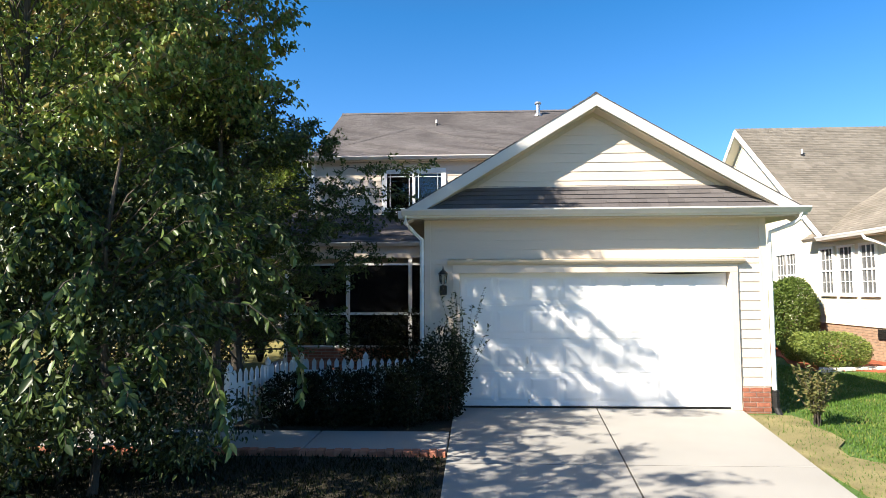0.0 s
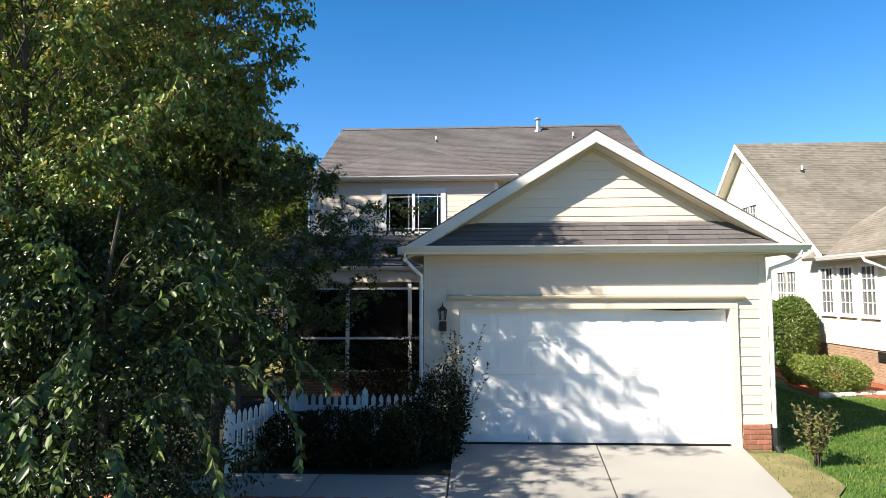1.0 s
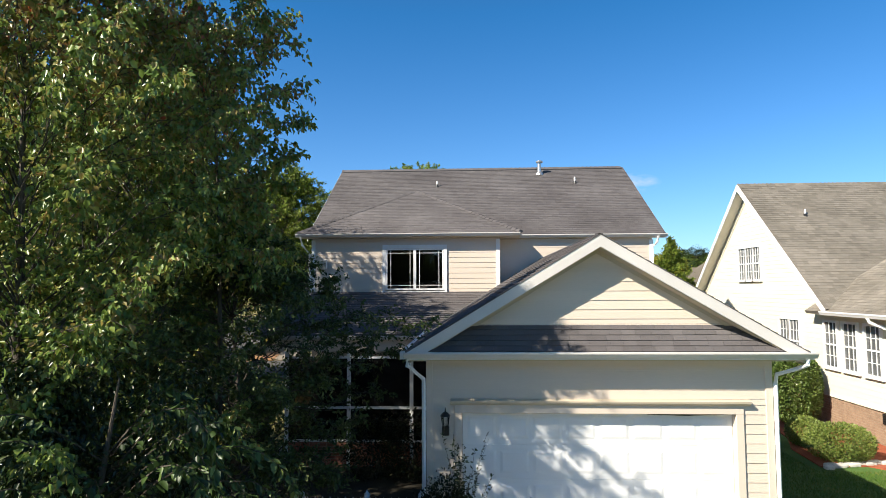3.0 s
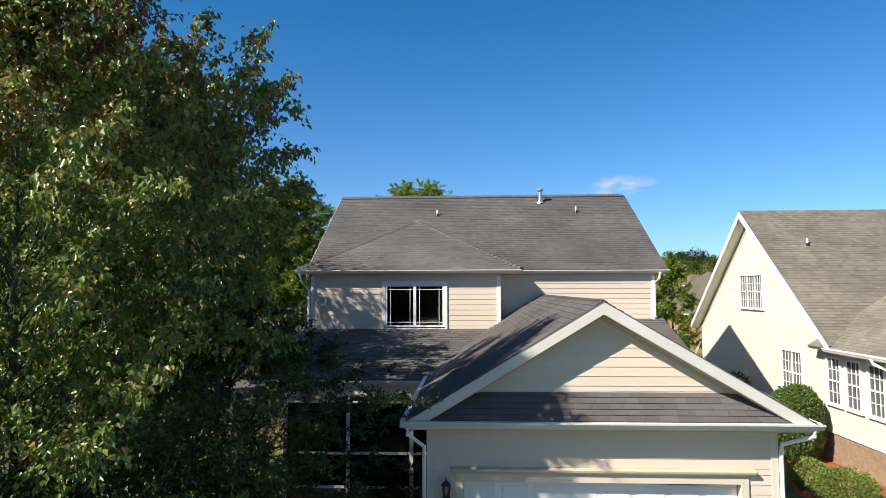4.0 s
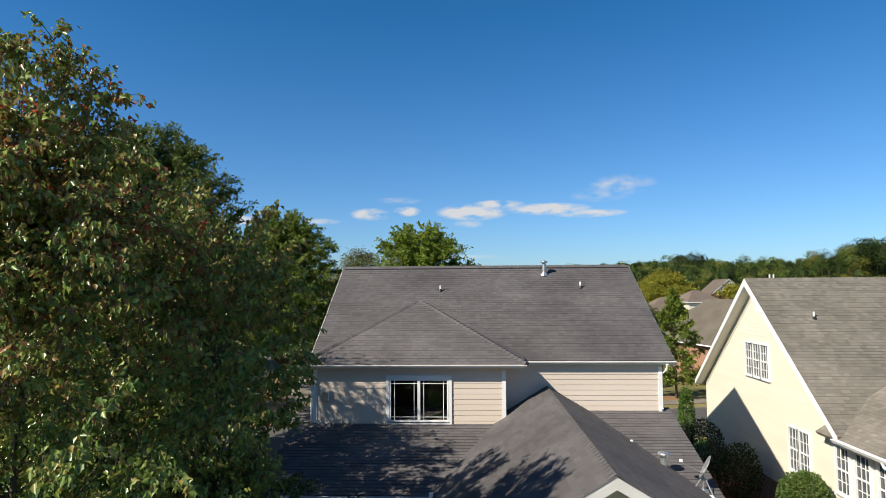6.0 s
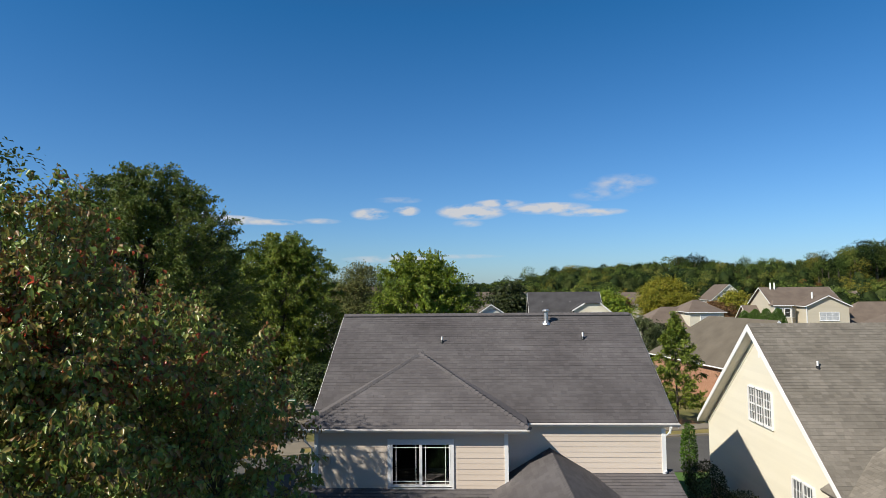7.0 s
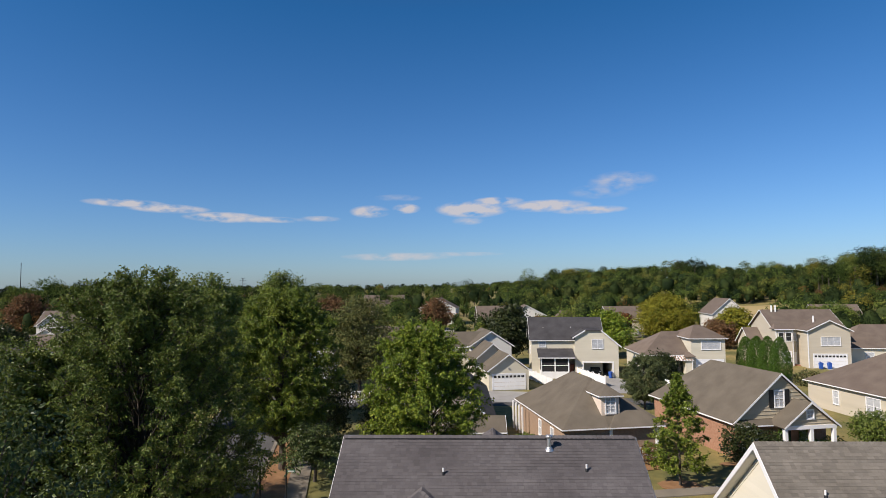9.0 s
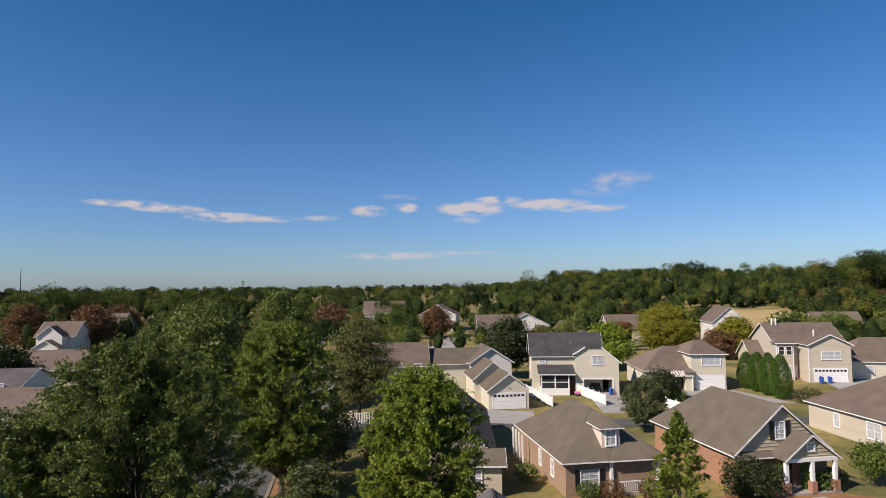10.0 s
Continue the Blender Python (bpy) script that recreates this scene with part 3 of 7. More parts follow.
BLIND_GLASS = surf("window_with_blinds", (0.07, 0.075, 0.08), (0.13, 0.135, 0.14), 2.0, 9, 0.12, 0.0, grain=0.3, spec=0.6, stretch=(0.2, 0.2, 3))
DARK_GLASS = surf("dark_window_glass", (0.02, 0.022, 0.025), (0.03, 0.033, 0.036), 0.6, 5, 0.06, 0.0, grain=0.1, spec=0.7)
SIGN_GREEN = surf("green_sign_metal", (0.02, 0.09, 0.05), (0.03, 0.12, 0.07), 3, 40, 0.4, 0.03)
BLUE_BIN = surf("blue_plastic", (0.02, 0.08, 0.35), (0.03, 0.11, 0.42), 3, 40, 0.5, 0.05)
RED_WOOD = surf("red_stained_wood", (0.16, 0.05, 0.025), (0.22, 0.08, 0.04), 3, 40, 0.7, 0.2)
SCREEN = surf("dark_insect_screen", (0.015, 0.015, 0.016), (0.025, 0.025, 0.026), 2, 60, 0.8, 0.1)
def screen_mesh(name):
    m, n, l = nodes_of(name)
    out, tr, df, mix = (n.new("ShaderNode" + k) for k in ("OutputMaterial", "BsdfTransparent", "BsdfDiffuse", "MixShader"))
    df.inputs["Color"].default_value = (0.012, 0.012, 0.013, 1)
    # opacity raised so the mesh stands in for the dark porch behind it
    mix.inputs["Fac"].default_value = 0.86
    l.new(tr.outputs["BSDF"], mix.inputs[1])
    l.new(df.outputs["BSDF"], mix.inputs[2])
    l.new(mix.outputs["Shader"], out.inputs["Surface"])
    return m


MESH = screen_mesh("porch_screen_mesh")
RUBBER = surf("black_plastic", (0.012, 0.012, 0.012), (0.02, 0.02, 0.02), 3, 60, 0.55, 0.1)
LAMP_GLASS = pane("lantern_glass", 0.85)
DRY_FIELD = surf("dry_field", (0.36, 0.27, 0.11), (0.46, 0.35, 0.16), 0.05, 2, 0.95, 0.3, grain=0.3)
# concrete darkened in its colour to stand in for the street trees' shade
PAVING = surf("tree_shaded_paving", (0.18, 0.155, 0.12), (0.25, 0.215, 0.165), 0.6, 40, 0.9, 0.3, grain=0.3)
E_BRICK = surf("brown_tan_brick", (0.26, 0.175, 0.12), (0.36, 0.255, 0.175), 6, 30, 0.9, 0.3, grain=0.5)
ORANGE_STRAW = surf("orange_straw", (0.22, 0.115, 0.05), (0.31, 0.17, 0.08), 1.5, 30, 0.95, 0.6, grain=0.5)
OFF_WHITE = surf("off_white_siding", (0.62, 0.60, 0.55), (0.70, 0.68, 0.63), 0.5, 20, 0.7, 0.05, stretch=(0.3, 0.3, 3), grain=0.08)
TAN_BRICK = surf("tan_red_brick", (0.30, 0.15, 0.09), (0.40, 0.23, 0.15), 6, 30, 0.9, 0.3, grain=0.5)
# dimness of the open garage is put into this dark wall colour
GARAGE_DIM = surf("garage_inside", (0.05, 0.045, 0.04), (0.08, 0.07, 0.06), 1, 20, 0.9, 0.05)


# ---- ground ----
def height_at(x, y):
    a = min(1, max(0, (y - 200) / 280))
    b = min(1, max(0, (x + 20) / 160))
    return 17 * a * a * (3 - 2 * a) * b * b * (3 - 2 * b)


def build_ground():
    m, n, l = nodes_of("dry_grass")
    out, p, geo = n.new("ShaderNodeOutputMaterial"), n.new("ShaderNodeBsdfPrincipled"), n.new("ShaderNodeNewGeometry")
    n1, n2, n3 = (n.new("ShaderNodeTexNoise") for _ in range(3))
    for q, s in ((n1, 0.10), (n2, 1.1), (n3, 30)):
        q.inputs["Scale"].default_value, q.inputs["Detail"].default_value = s, 5
        l.new(geo.outputs["Position"], q.inputs["Vector"])
    c1 = ramp(n, [(0.32, (0.09, 0.1, 0.026)), (0.48, (0.19, 0.165, 0.05)), (0.66, (0.31, 0.235, 0.085))])
    c2 = ramp(n, [(0.3, (0.7, 0.75, 0.7)), (0.7, (1.2, 1.15, 1.1))])
    l.new(n1.outputs["Fac"], c1.inputs["Fac"])
    l.new(n2.outputs["Fac"], c2.inputs["Fac"])
    mul = n.new("ShaderNodeMix")
    mul.data_type, mul.blend_type = "RGBA", "MULTIPLY"
    mul.inputs["Factor"].default_value = 1
    l.new(c1.outputs["Color"], mul.inputs["A"])
    l.new(c2.outputs["Color"], mul.inputs["B"])
    l.new(mul.outputs["Result"], p.inputs["Base Color"])
    p.inputs["Roughness"].default_value = 0.95
    bp = n.new("ShaderNodeBump")
    bp.inputs["Strength"].default_value, bp.inputs["Distance"].default_value = 0.6, 0.05
    l.new(n3.outputs["Fac"], bp.inputs["Height"])
    l.new(bp.outputs["Normal"], p.inputs["Normal"])
    l.new(p.outputs["BSDF"], out.inputs["Surface"])
    xs = np.concatenate([np.linspace(-4000, -400, 10), np.linspace(-300, 400, 50), np.linspace(500, 4000, 10)])
    ys = np.concatenate([np.linspace(-300, 150, 12), np.linspace(175, 500, 30), np.linspace(600, 4500, 12)])
    vs = [(x, y, height_at(x, y) - 0.08) for y in ys for x in xs]
    w = len(xs)
    fs = [(j * w + i, j * w + i + 1, (j + 1) * w + i + 1, (j + 1) * w + i) for j in range(len(ys) - 1) for i in range(w - 1)]
    tagged(solid("ground", vs, fs, m), "dry autumn grass and bare earth between the houses", "ground", kind="structure")


build_ground()


def sheet(name, points, z, material, label, category, thick=0.04):
    bm = slab([(x, y, z) for x, y in points], thick)
    return tagged(part(name, bm, material), label, category, kind="structure")


def blob(cx, cy, rx, ry, n=18, seed=0, rough=0.12):
    rng = random.Random(seed)
    return [(cx + rx * math.cos(a) * (1 + rng.uniform(-rough, rough)), cy + ry * math.sin(a) * (1 + rng.uniform(-rough, rough))) for a in (6.2832 * k / n for k in range(n))]


JOINT = surf("joint_filler", (0.05, 0.045, 0.04), (0.08, 0.07, 0.06), 5, 60, 0.95, 0.4)
DRIVE = tagged(new("driveway"), "pale concrete driveway in slabs with dark joints", "driveway", kind="structure")
def drive_edge(y):
    return 4.45 - 0.18 * min(7.0, 10.34 - y)


def drive_middle(y):
    return 2.13 - 0.1 * min(7.0, 10.34 - y)


for y0, y1 in ((-12, -7.2), (-7.18, -3.6), (-3.58, 0), (0.02, 3.34), (3.36, 7.08), (7.1, 10.34)):
    m0, m1, e0, e1 = drive_middle(y0), drive_middle(y1), drive_edge(y0), drive_edge(y1)
    for c in ([(-0.2, y0), (m0 - 0.01, y0), (m1 - 0.01, y1), (-0.2, y1)], [(m0 + 0.01, y0), (e0, y0), (e1, y1), (m1 + 0.01, y1)]):
        bm = slab([(x, y, 0.0) for x, y in c], 0.15)
        bmesh.ops.bevel(bm, geom=bm.edges[:], offset=0.004, segments=1, affect="EDGES")
        part("slab", bm, CONCRETE, DRIVE)
    part("joint", slab([(m0 - 0.01, y0, -0.004), (m0 + 0.01, y0, -0.004), (m1 + 0.01, y1, -0.004), (m1 - 0.01, y1, -0.004)], 0.13), JOINT, DRIVE)
    part("joint", box(-0.2, y1, -0.14, e1, y1 + 0.02, -0.004), JOINT, DRIVE)
sheet("lawn", [(1.0, -12), (30, -12), (30, 34), (4.9, 34), (4.9, 10.3), (1.0, 10.3)], -0.045, LAWN, "green lawn beside the driveway", "lawn")
sheet("lawn", [(-14, -12), (-0.2, -12), (-0.2, 2.6), (-14, 2.6)], -0.045, LAWN, "green lawn on the other side of the driveway", "lawn")
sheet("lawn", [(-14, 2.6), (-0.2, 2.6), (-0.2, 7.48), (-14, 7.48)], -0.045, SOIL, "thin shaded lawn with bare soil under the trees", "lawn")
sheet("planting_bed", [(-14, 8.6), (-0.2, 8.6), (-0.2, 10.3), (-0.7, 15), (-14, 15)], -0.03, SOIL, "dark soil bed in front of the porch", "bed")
straw = random.Random(3)
sheet("straw_strip", [(drive_edge(10.0 - k * 0.4) + straw.uniform(0.55, 1.0), 10.0 - k * 0.4) for k in range(55)] + [(drive_edge(-11.6) - 0.3, -11.6), (drive_edge(10.0) - 0.3, 10.0)], -0.02, STRAW, "dry straw strip along the driveway edge", "straw")
sheet("mulch_bed", [(11.1, 12.2), (11.1, 30), (9.4, 30), (9.3, 20), (9.0, 18.2), (8.5, 17.0), (8.35, 15.35), (9.5, 15.4), (10.2, 14.6), (9.7, 13.6), (10.2, 12.6)], -0.015, MULCH, "red bark mulch bed along the neighbouring house", "bed", 0.06)
WALK = tagged(new("front_walk"), "shaded concrete front walk with brick edging", "path", kind="structure")
for x0, x1 in ((-7.4, -5.6), (-5.58, -3.8), (-3.78, -2.0), (-1.98, -0.22)):
    part("slab", box(x0, 7.66, -0.12, x1, 8.6, 0.005, bevel=0.006), CONCRETE, WALK)
for k in range(66):
    part("brick", box(-0.32 - k * 0.105, 7.53, -0.1, -0.225 - k * 0.105, 7.65, 0.012 + 0.008 * math.sin(k * 2.3), bevel=0.006), BRICK, WALK)
rng = random.Random(5)
for k in range(26):
    x = 8.45 + k * 0.085
    y = 15.2 + 0.1 * k ** 0.5 + 0.05 * math.sin(k * 1.3)
    st = tagged(part("edging_stone", box(x - 0.09, y - 0.08, -0.05, x + 0.09 + rng.random() * 0.05, y + 0.08, 0.02 + rng.random() * 0.035, bevel=0.02), STONE), "pale rough edging stone along the mulch bed", "stone", "edging stones")

# street on the far side: it runs away past the trees, and a cross street passes behind the house
T = radians(11.6)
ALONG, ACROSS = Vector((-math.sin(T), math.cos(T), 0)), Vector((math.cos(T), math.sin(T), 0))
S0 = Vector((-15.5, 43, 0))


def strip(name, a0, a1, c0, c1, z, material, label, category, thick=0.08):
    ps = [S0 + ALONG * a + ACROSS * c for a, c in ((a0, c0), (a0, c1), (a1, c1), (a1, c0))]
    return sheet(name, [(p.x, p.y) for p in ps], z, material, label, category, thick)


strip("road", -14, 160, -8.2, -0.15, -0.03, ASPHALT, "grey asphalt street in tree shade", "road")
strip("road", -14, -7, -0.15, 120, -0.035, ASPHALT, "grey asphalt side street behind the house", "road")
strip("kerb", -6.8, 110, -0.15, 0.15, 0.06, PAVING, "pale concrete kerb along the street", "kerb", 0.2)
strip("verge", -6.8, 110, 0.15, 2.2, -0.01, ORANGE_STRAW, "verge of orange pine straw under street trees", "verge")
strip("pavement", -6.8, 110, 2.2, 3.7, 0.0, PAVING, "pale concrete pavement along the street", "pavement")
strip("kerb", -7.0, -6.7, 3.7, 120, 0.06, PAVING, "pale concrete kerb along the side street", "kerb", 0.2)
strip("pavement", -5.2, -3.8, 3.7, 120, 0.0, PAVING, "pale concrete pavement along the side street", "pavement")
sheet("road", [(-2, 79), (7.6, 77), (8.2, 85), (2.0, 86)], -0.02, CONCRETE, "pale concrete driveway of the tan garage", "driveway")
sheet("road", [(17.5, 84), (24, 84), (22.6, 98), (17.8, 98)], -0.02, CONCRETE, "pale concrete driveway of the open garage", "driveway")
sheet("road", [(32, 92), (46, 90), (41.5, 101), (33, 101)], -0.02, CONCRETE, "pale concrete driveway of the tan house", "driveway")
sheet("road", [(-30, 74), (60, 78), (60, 82), (-30, 78.5)], -0.03, ASPHALT, "grey lane between the rear gardens", "road")

# ---- the house ----
GX0, GX1, GY = -0.68, 4.88, 10.26
RX, RZ = 2.14, 5.13
EX0, EX1, EZ = -1.0, 5.34, 3.24
HOUSE = thing("house", (0.4, 19, 0), "two-storey cream lap-sided house with charcoal shingle roof and front garage", "house")
G_WALL = None


def window(parent, axis, at, u0, u1, z0, z1, facing, bars_u=(), bars_z=(), sash=True, casing=0.07, frame_mat=None, glass=None, wide=0.02, name="window", proud=0.0):
    """A window in a wall along an axis: casing, pane and glazing bars. facing: +1 or -1, the way it looks."""
    fm = frame_mat or WHITE
    at += facing * proud

    def bx(a, b, c, d, e, f):
        lo, hi = sorted((at + facing * e, at + facing * f))
        return (a, lo, c, b, hi, d) if axis == "x" else (lo, a, c, hi, b, d)

    bm = bmesh.new()
    for r in ((u0 - casing, u0, z0 - casing, z1 + casing), (u1, u1 + casing, z0 - casing, z1 + casing), (u0, u1, z0 - casing, z0), (u0, u1, z1, z1 + casing)):
        add_box(bm, *bx(*r, -0.05, 0.035))
    bmesh.ops.remove_doubles(bm, verts=bm.verts[:], dist=1e-4)
    w = part(name, bm, fm, parent)
    part("sill", box(*bx(u0 - casing - 0.03, u1 + casing + 0.03, z0 - casing - 0.035, z0 - casing, -0.02, 0.045)), fm, w)
    p = part("pane", box(*bx(u0, u1, z0, z1, -0.03, -0.022)), glass or DARK_GLASS, w)
    if glass == GLASS:
        p.visible_shadow = False
    for b in bars_u:
        part("glazing_bar", box(*bx(b - wide / 2, b + wide / 2, z0, z1, -0.02, 0.0)), fm, w)
    for b in bars_z:
        part("glazing_bar", box(*bx(u0, u1, b - wide / 2, b + wide / 2, -0.019, 0.002)), fm, w)
    if sash:
        zm = (z0 + z1) / 2
        part("sash_rail", box(*bx(u0, u1, zm - 0.025, zm + 0.025, -0.018, 0.012)), fm, w)
    return w


def downspout(parent, pts, r=0.035):
    return part("downspout", tube(pts, r, 6), WHITE, parent)


def caps(a, b, left, right, material, parent, length=0.16, wide=0.14):
    """Ridge or hip caps: folded shingles from a up to b. left, right: the ways down the two slopes."""
    a, b = Vector(a), Vector(b)
    d = (b - a).normalized()
    left, right = Vector(left).normalized(), Vector(right).normalized()
    n = int((b - a).length / length)
    up = Vector((0, 0, 1))
    for k in range(n):
        p, q = a + d * (k * length), a + d * min((k + 1.25) * length, (b - a).length)
        h0, h1 = 0.045, 0.02
        v = [p + left * wide + up * (h0 - 0.02), p + up * h0, p + right * wide + up * (h0 - 0.02), q + left * wide + up * (h1 - 0.02), q + up * h1, q + right * wide + up * (h1 - 0.02)]
        v += [p + left * wide - up * 0.02, p + right * wide - up * 0.02]
        solid("ridge_cap", v, [(0, 1, 4, 3), (1, 2, 5, 4), (0, 6, 7, 2, 1)], material, parent)


bm = bmesh.new()
wall_boxes(bm, "x", GY, 0.14, GX0, GX1, -0.1, 3.12, [(-0.125, 4.325, -0.1, 2.245)])
G_WALL = part("garage_wall", bm, CREAM, HOUSE)
G_GABLE = part("gable_wall", prism([(EX0 + 0.35, GY, 3.12), (EX1 - 0.35, GY, 3.12), (EX1 - 0.35, GY, 3.2), (RX, GY, RZ - 0.16), (EX0 + 0.35, GY, 3.2)], (0, 0.12, 0)), CREAM, HOUSE)
for x in (GX0, GX1 - 0.14):
    part("side_wall", box(x, GY + 0.14, -0.1, x + 0.14, 18.0, 3.12), CREAM, HOUSE)
# sectional door: four sections of eight raised panels
G_DOOR = part("garage_door", box(-0.1, GY + 0.165, 0.02, 4.3, GY + 0.18, 2.24), WHITE, HOUSE, "white sectional garage door with raised panels")
for r in range(4):
    z0 = 0.025 + r * 0.553
    sec = part("door_section", box(-0.095, GY + 0.125, z0, 4.295, GY + 0.164, z0 + 0.551, bevel=0.004), WHITE, G_DOOR)
    for c in range(8):
        x0 = -0.055 + c * 0.5437
        bm = bmesh.new()
        y0, y1 = GY + 0.116, GY + 0.1252
        o, i = (x0 + 0.03, z0 + 0.09, x0 + 0.51, z0 + 0.46), (x0 + 0.075, z0 + 0.135, x0 + 0.465, z0 + 0.415)
        vs = [bm.verts.new((x, y1, z)) for x, z in ((o[0], o[1]), (o[2], o[1]), (o[2], o[3]), (o[0], o[3]))] + [bm.verts.new((x, y0, z)) for x, z in ((i[0], i[1]), (i[2], i[1]), (i[2], i[3]), (i[0], i[3]))]
        bm.faces.new(vs[4:])
        for k in range(4):
            bm.faces.new((vs[k], vs[(k + 1) % 4], vs[4 + (k + 1) % 4], vs[4 + k]))
        part("panel", bm, WHITE, sec)
part("seal", box(-0.1, GY + 0.11, 0.001, 4.3, GY + 0.17, 0.016), RUBBER, G_DOOR)
part("handle", box(1.0, GY + 0.08, 0.72, 1.03, GY + 0.124, 0.84, bevel=0.008), STEEL, G_DOOR)
part("handle", box(1.02, GY + 0.08, 0.08, 1.05, GY + 0.124, 0.14, bevel=0.008), STEEL, G_DOOR)
for x0, x1 in ((-0.22, -0.1), (4.3, 4.42)):
    part("casing", box(x0, GY - 0.035, 0.0, x1, GY + 0.15, 2.22, bevel=0.004), CREAM, HOUSE)
part("casing", box(-0.22, GY - 0.036, 2.22, 4.42, GY + 0.15, 2.36, bevel=0.004), CREAM, HOUSE)
part("head_ledge", prism([(-0.3, GY, 2.36), (-0.3, GY - 0.06, 2.36), (-0.3, GY - 0.10, 2.40), (-0.3, GY - 0.105, 2.43), (-0.3, GY, 2.455)], (4.82, 0, 0)), SOFFIT, HOUSE)
part("weather_strip", prism([(2.9, GY + 0.02, 2.2), (3.5, GY + 0.02, 2.185), (4.05, GY + 0.02, 2.2), (4.28, GY + 0.02, 2.215), (3.5, GY + 0.02, 2.222)], (0, 0.03, 0)), RUBBER, HOUSE)
for x0, x1 in ((GX0 - 0.01, GX0 + 0.1), (GX1 - 0.1, GX1 + 0.01)):
    part("corner_board", box(x0, GY - 0.03, 0.38, x1, GY + 0.1, 3.1, bevel=0.004), CREAM, HOUSE)
part("frieze_board", box(GX0 + 0.1, GY - 0.03, 2.98, GX1 - 0.1, GY, 3.1), CREAM, HOUSE)
# roof of the garage
SL = Vector((EX0 - RX, 0, EZ - RZ)).normalized()
SR = Vector((EX1 - RX, 0, EZ - RZ)).normalized()
G_ROOFS = []
for ex in (EX0, EX1):
    G_ROOFS.append(part("garage_roof", slab([(ex, 9.9, EZ), (RX, 9.9, RZ), (RX, 18.8, RZ), (ex, 18.8, EZ)], 0.012), SHINGLE, HOUSE))
    part("rake_board", prism([(ex, 9.908, EZ - 0.014), (RX, 9.908, RZ - 0.014), (RX, 9.908, RZ - 0.21), (ex + (0.32 if ex < 0 else -0.32), 9.908, EZ - 0.014)], (0, 0.034, 0)), TRIM, HOUSE)
    part("rake_soffit", slab([(ex, 9.95, EZ - 0.2), (RX, 9.95, RZ - 0.2), (RX, GY, RZ - 0.2), (ex, GY, EZ - 0.2)], 0.02), SOFFIT, HOUSE)
    part("frieze_board", prism([(ex + (0.5 if ex < 0 else -0.5), GY - 0.025, EZ + 0.1), (RX, GY - 0.025, RZ - 0.2), (RX, GY - 0.025, RZ - 0.3), (ex + (0.66 if ex < 0 else -0.66), GY - 0.025, EZ + 0.1)], (0, 0.024, 0)), SOFFIT, HOUSE)
PENT = part("pent_roof", slab([(EX0 + 0.02, 9.93, 3.25), (EX1 - 0.02, 9.93, 3.25), (EX1 - 0.6, GY, 3.66), (EX0 + 0.6, GY, 3.66)], 0.04), SHINGLE, HOUSE)
part("soffit", box(EX0, 9.94, 3.10, EX1, GY + 0.02, 3.12), SOFFIT, HOUSE)
for x0, x1 in ((EX0, GX0), (GX1, EX1)):
    part("soffit", box(x0, GY + 0.02, 3.10, x1, 18, 3.12), SOFFIT, HOUSE)


def gutter(parent, x0, x1, y, z, name="gutter"):
    """A K-shaped gutter along x that faces -y."""
    pr = [(0, 0), (0, 0.095), (-0.012, 0.095), (-0.018, 0.08), (-0.1, 0.08), (-0.112, 0.095), (-0.125, 0.095), (-0.125, 0.07), (-0.105, 0.045), (-0.075, 0.0)]
    return part(name, prism([(x0, y + a, z + b) for a, b in pr], (x1 - x0, 0, 0)), TRIM, parent)


gutter(HOUSE, EX0 - 0.03, EX1 + 0.08, 9.945, 3.15)
part("fascia", box(EX0, 9.946, 3.10, EX1, 9.965, 3.25), WHITE, HOUSE)
for ex, s in ((EX0, -1), (EX1, 1)):
    part("side_gutter", box(min(ex, ex + 0.1 * s), 10.0, 3.12, max(ex, ex + 0.1 * s), 14.9, 3.24), WHITE, HOUSE)
downspout(HOUSE, [(EX0 + 0.03, 9.9, 3.16), (EX0 + 0.03, 9.92, 3.03), (EX0 + 0.1, 10.05, 2.95), (GX0 - 0.05, 10.2, 2.78), (GX0 - 0.05, 10.22, 2.6), (GX0 - 0.05, 10.22, 0.12)])
downspout(HOUSE, [(EX1 - 0.05, 9.9, 3.16), (EX1 - 0.05, 9.92, 3.05), (EX1 - 0.12, 10.05, 2.98), (GX1 + 0.06, 10.2, 2.86), (GX1 + 0.05, 10.22, 2.7), (GX1 + 0.05, 10.22, 0.32)])
drain = part("drain_pipe", tube([(GX1 + 0.06, 10.22, 0.33), (GX1 + 0.06, 10.22, 0.05), (GX1 + 0.1, 10.15, -0.1)], 0.05, 10), RUBBER, HOUSE)
for k in range(9):
    part("pipe_rib", tube([(GX1 + 0.06, 10.22, 0.06 + k * 0.03), (GX1 + 0.06, 10.22, 0.075 + k * 0.03)], 0.056, 10), RUBBER, drain)
# coach lamp
LAMP = thing("wall_lamp", (-0.37, 10.24, 2.05), "black coach lantern on the siding beside the garage door", "lamp")
part("back_plate", box(-0.43, 10.19, 1.86, -0.31, 10.24, 2.02, bevel=0.015), DARK, LAMP)
part("arm", tube([(-0.37, 10.2, 1.96), (-0.37, 10.12, 1.98), (-0.37, 10.1, 2.03)], 0.016, 6), DARK, LAMP)
part("glass", tube([(-0.37, 10.1, 2.05), (-0.37, 10.1, 2.2)], [0.045, 0.065], 8), LAMP_GLASS, LAMP)
for k in range(6):
    a = k * 1.047
    part("bar", tube([(-0.37 + 0.048 * math.cos(a), 10.1 + 0.048 * math.sin(a), 2.04), (-0.37 + 0.07 * math.cos(a), 10.1 + 0.07 * math.sin(a), 2.21)], 0.006, 4), DARK, LAMP)
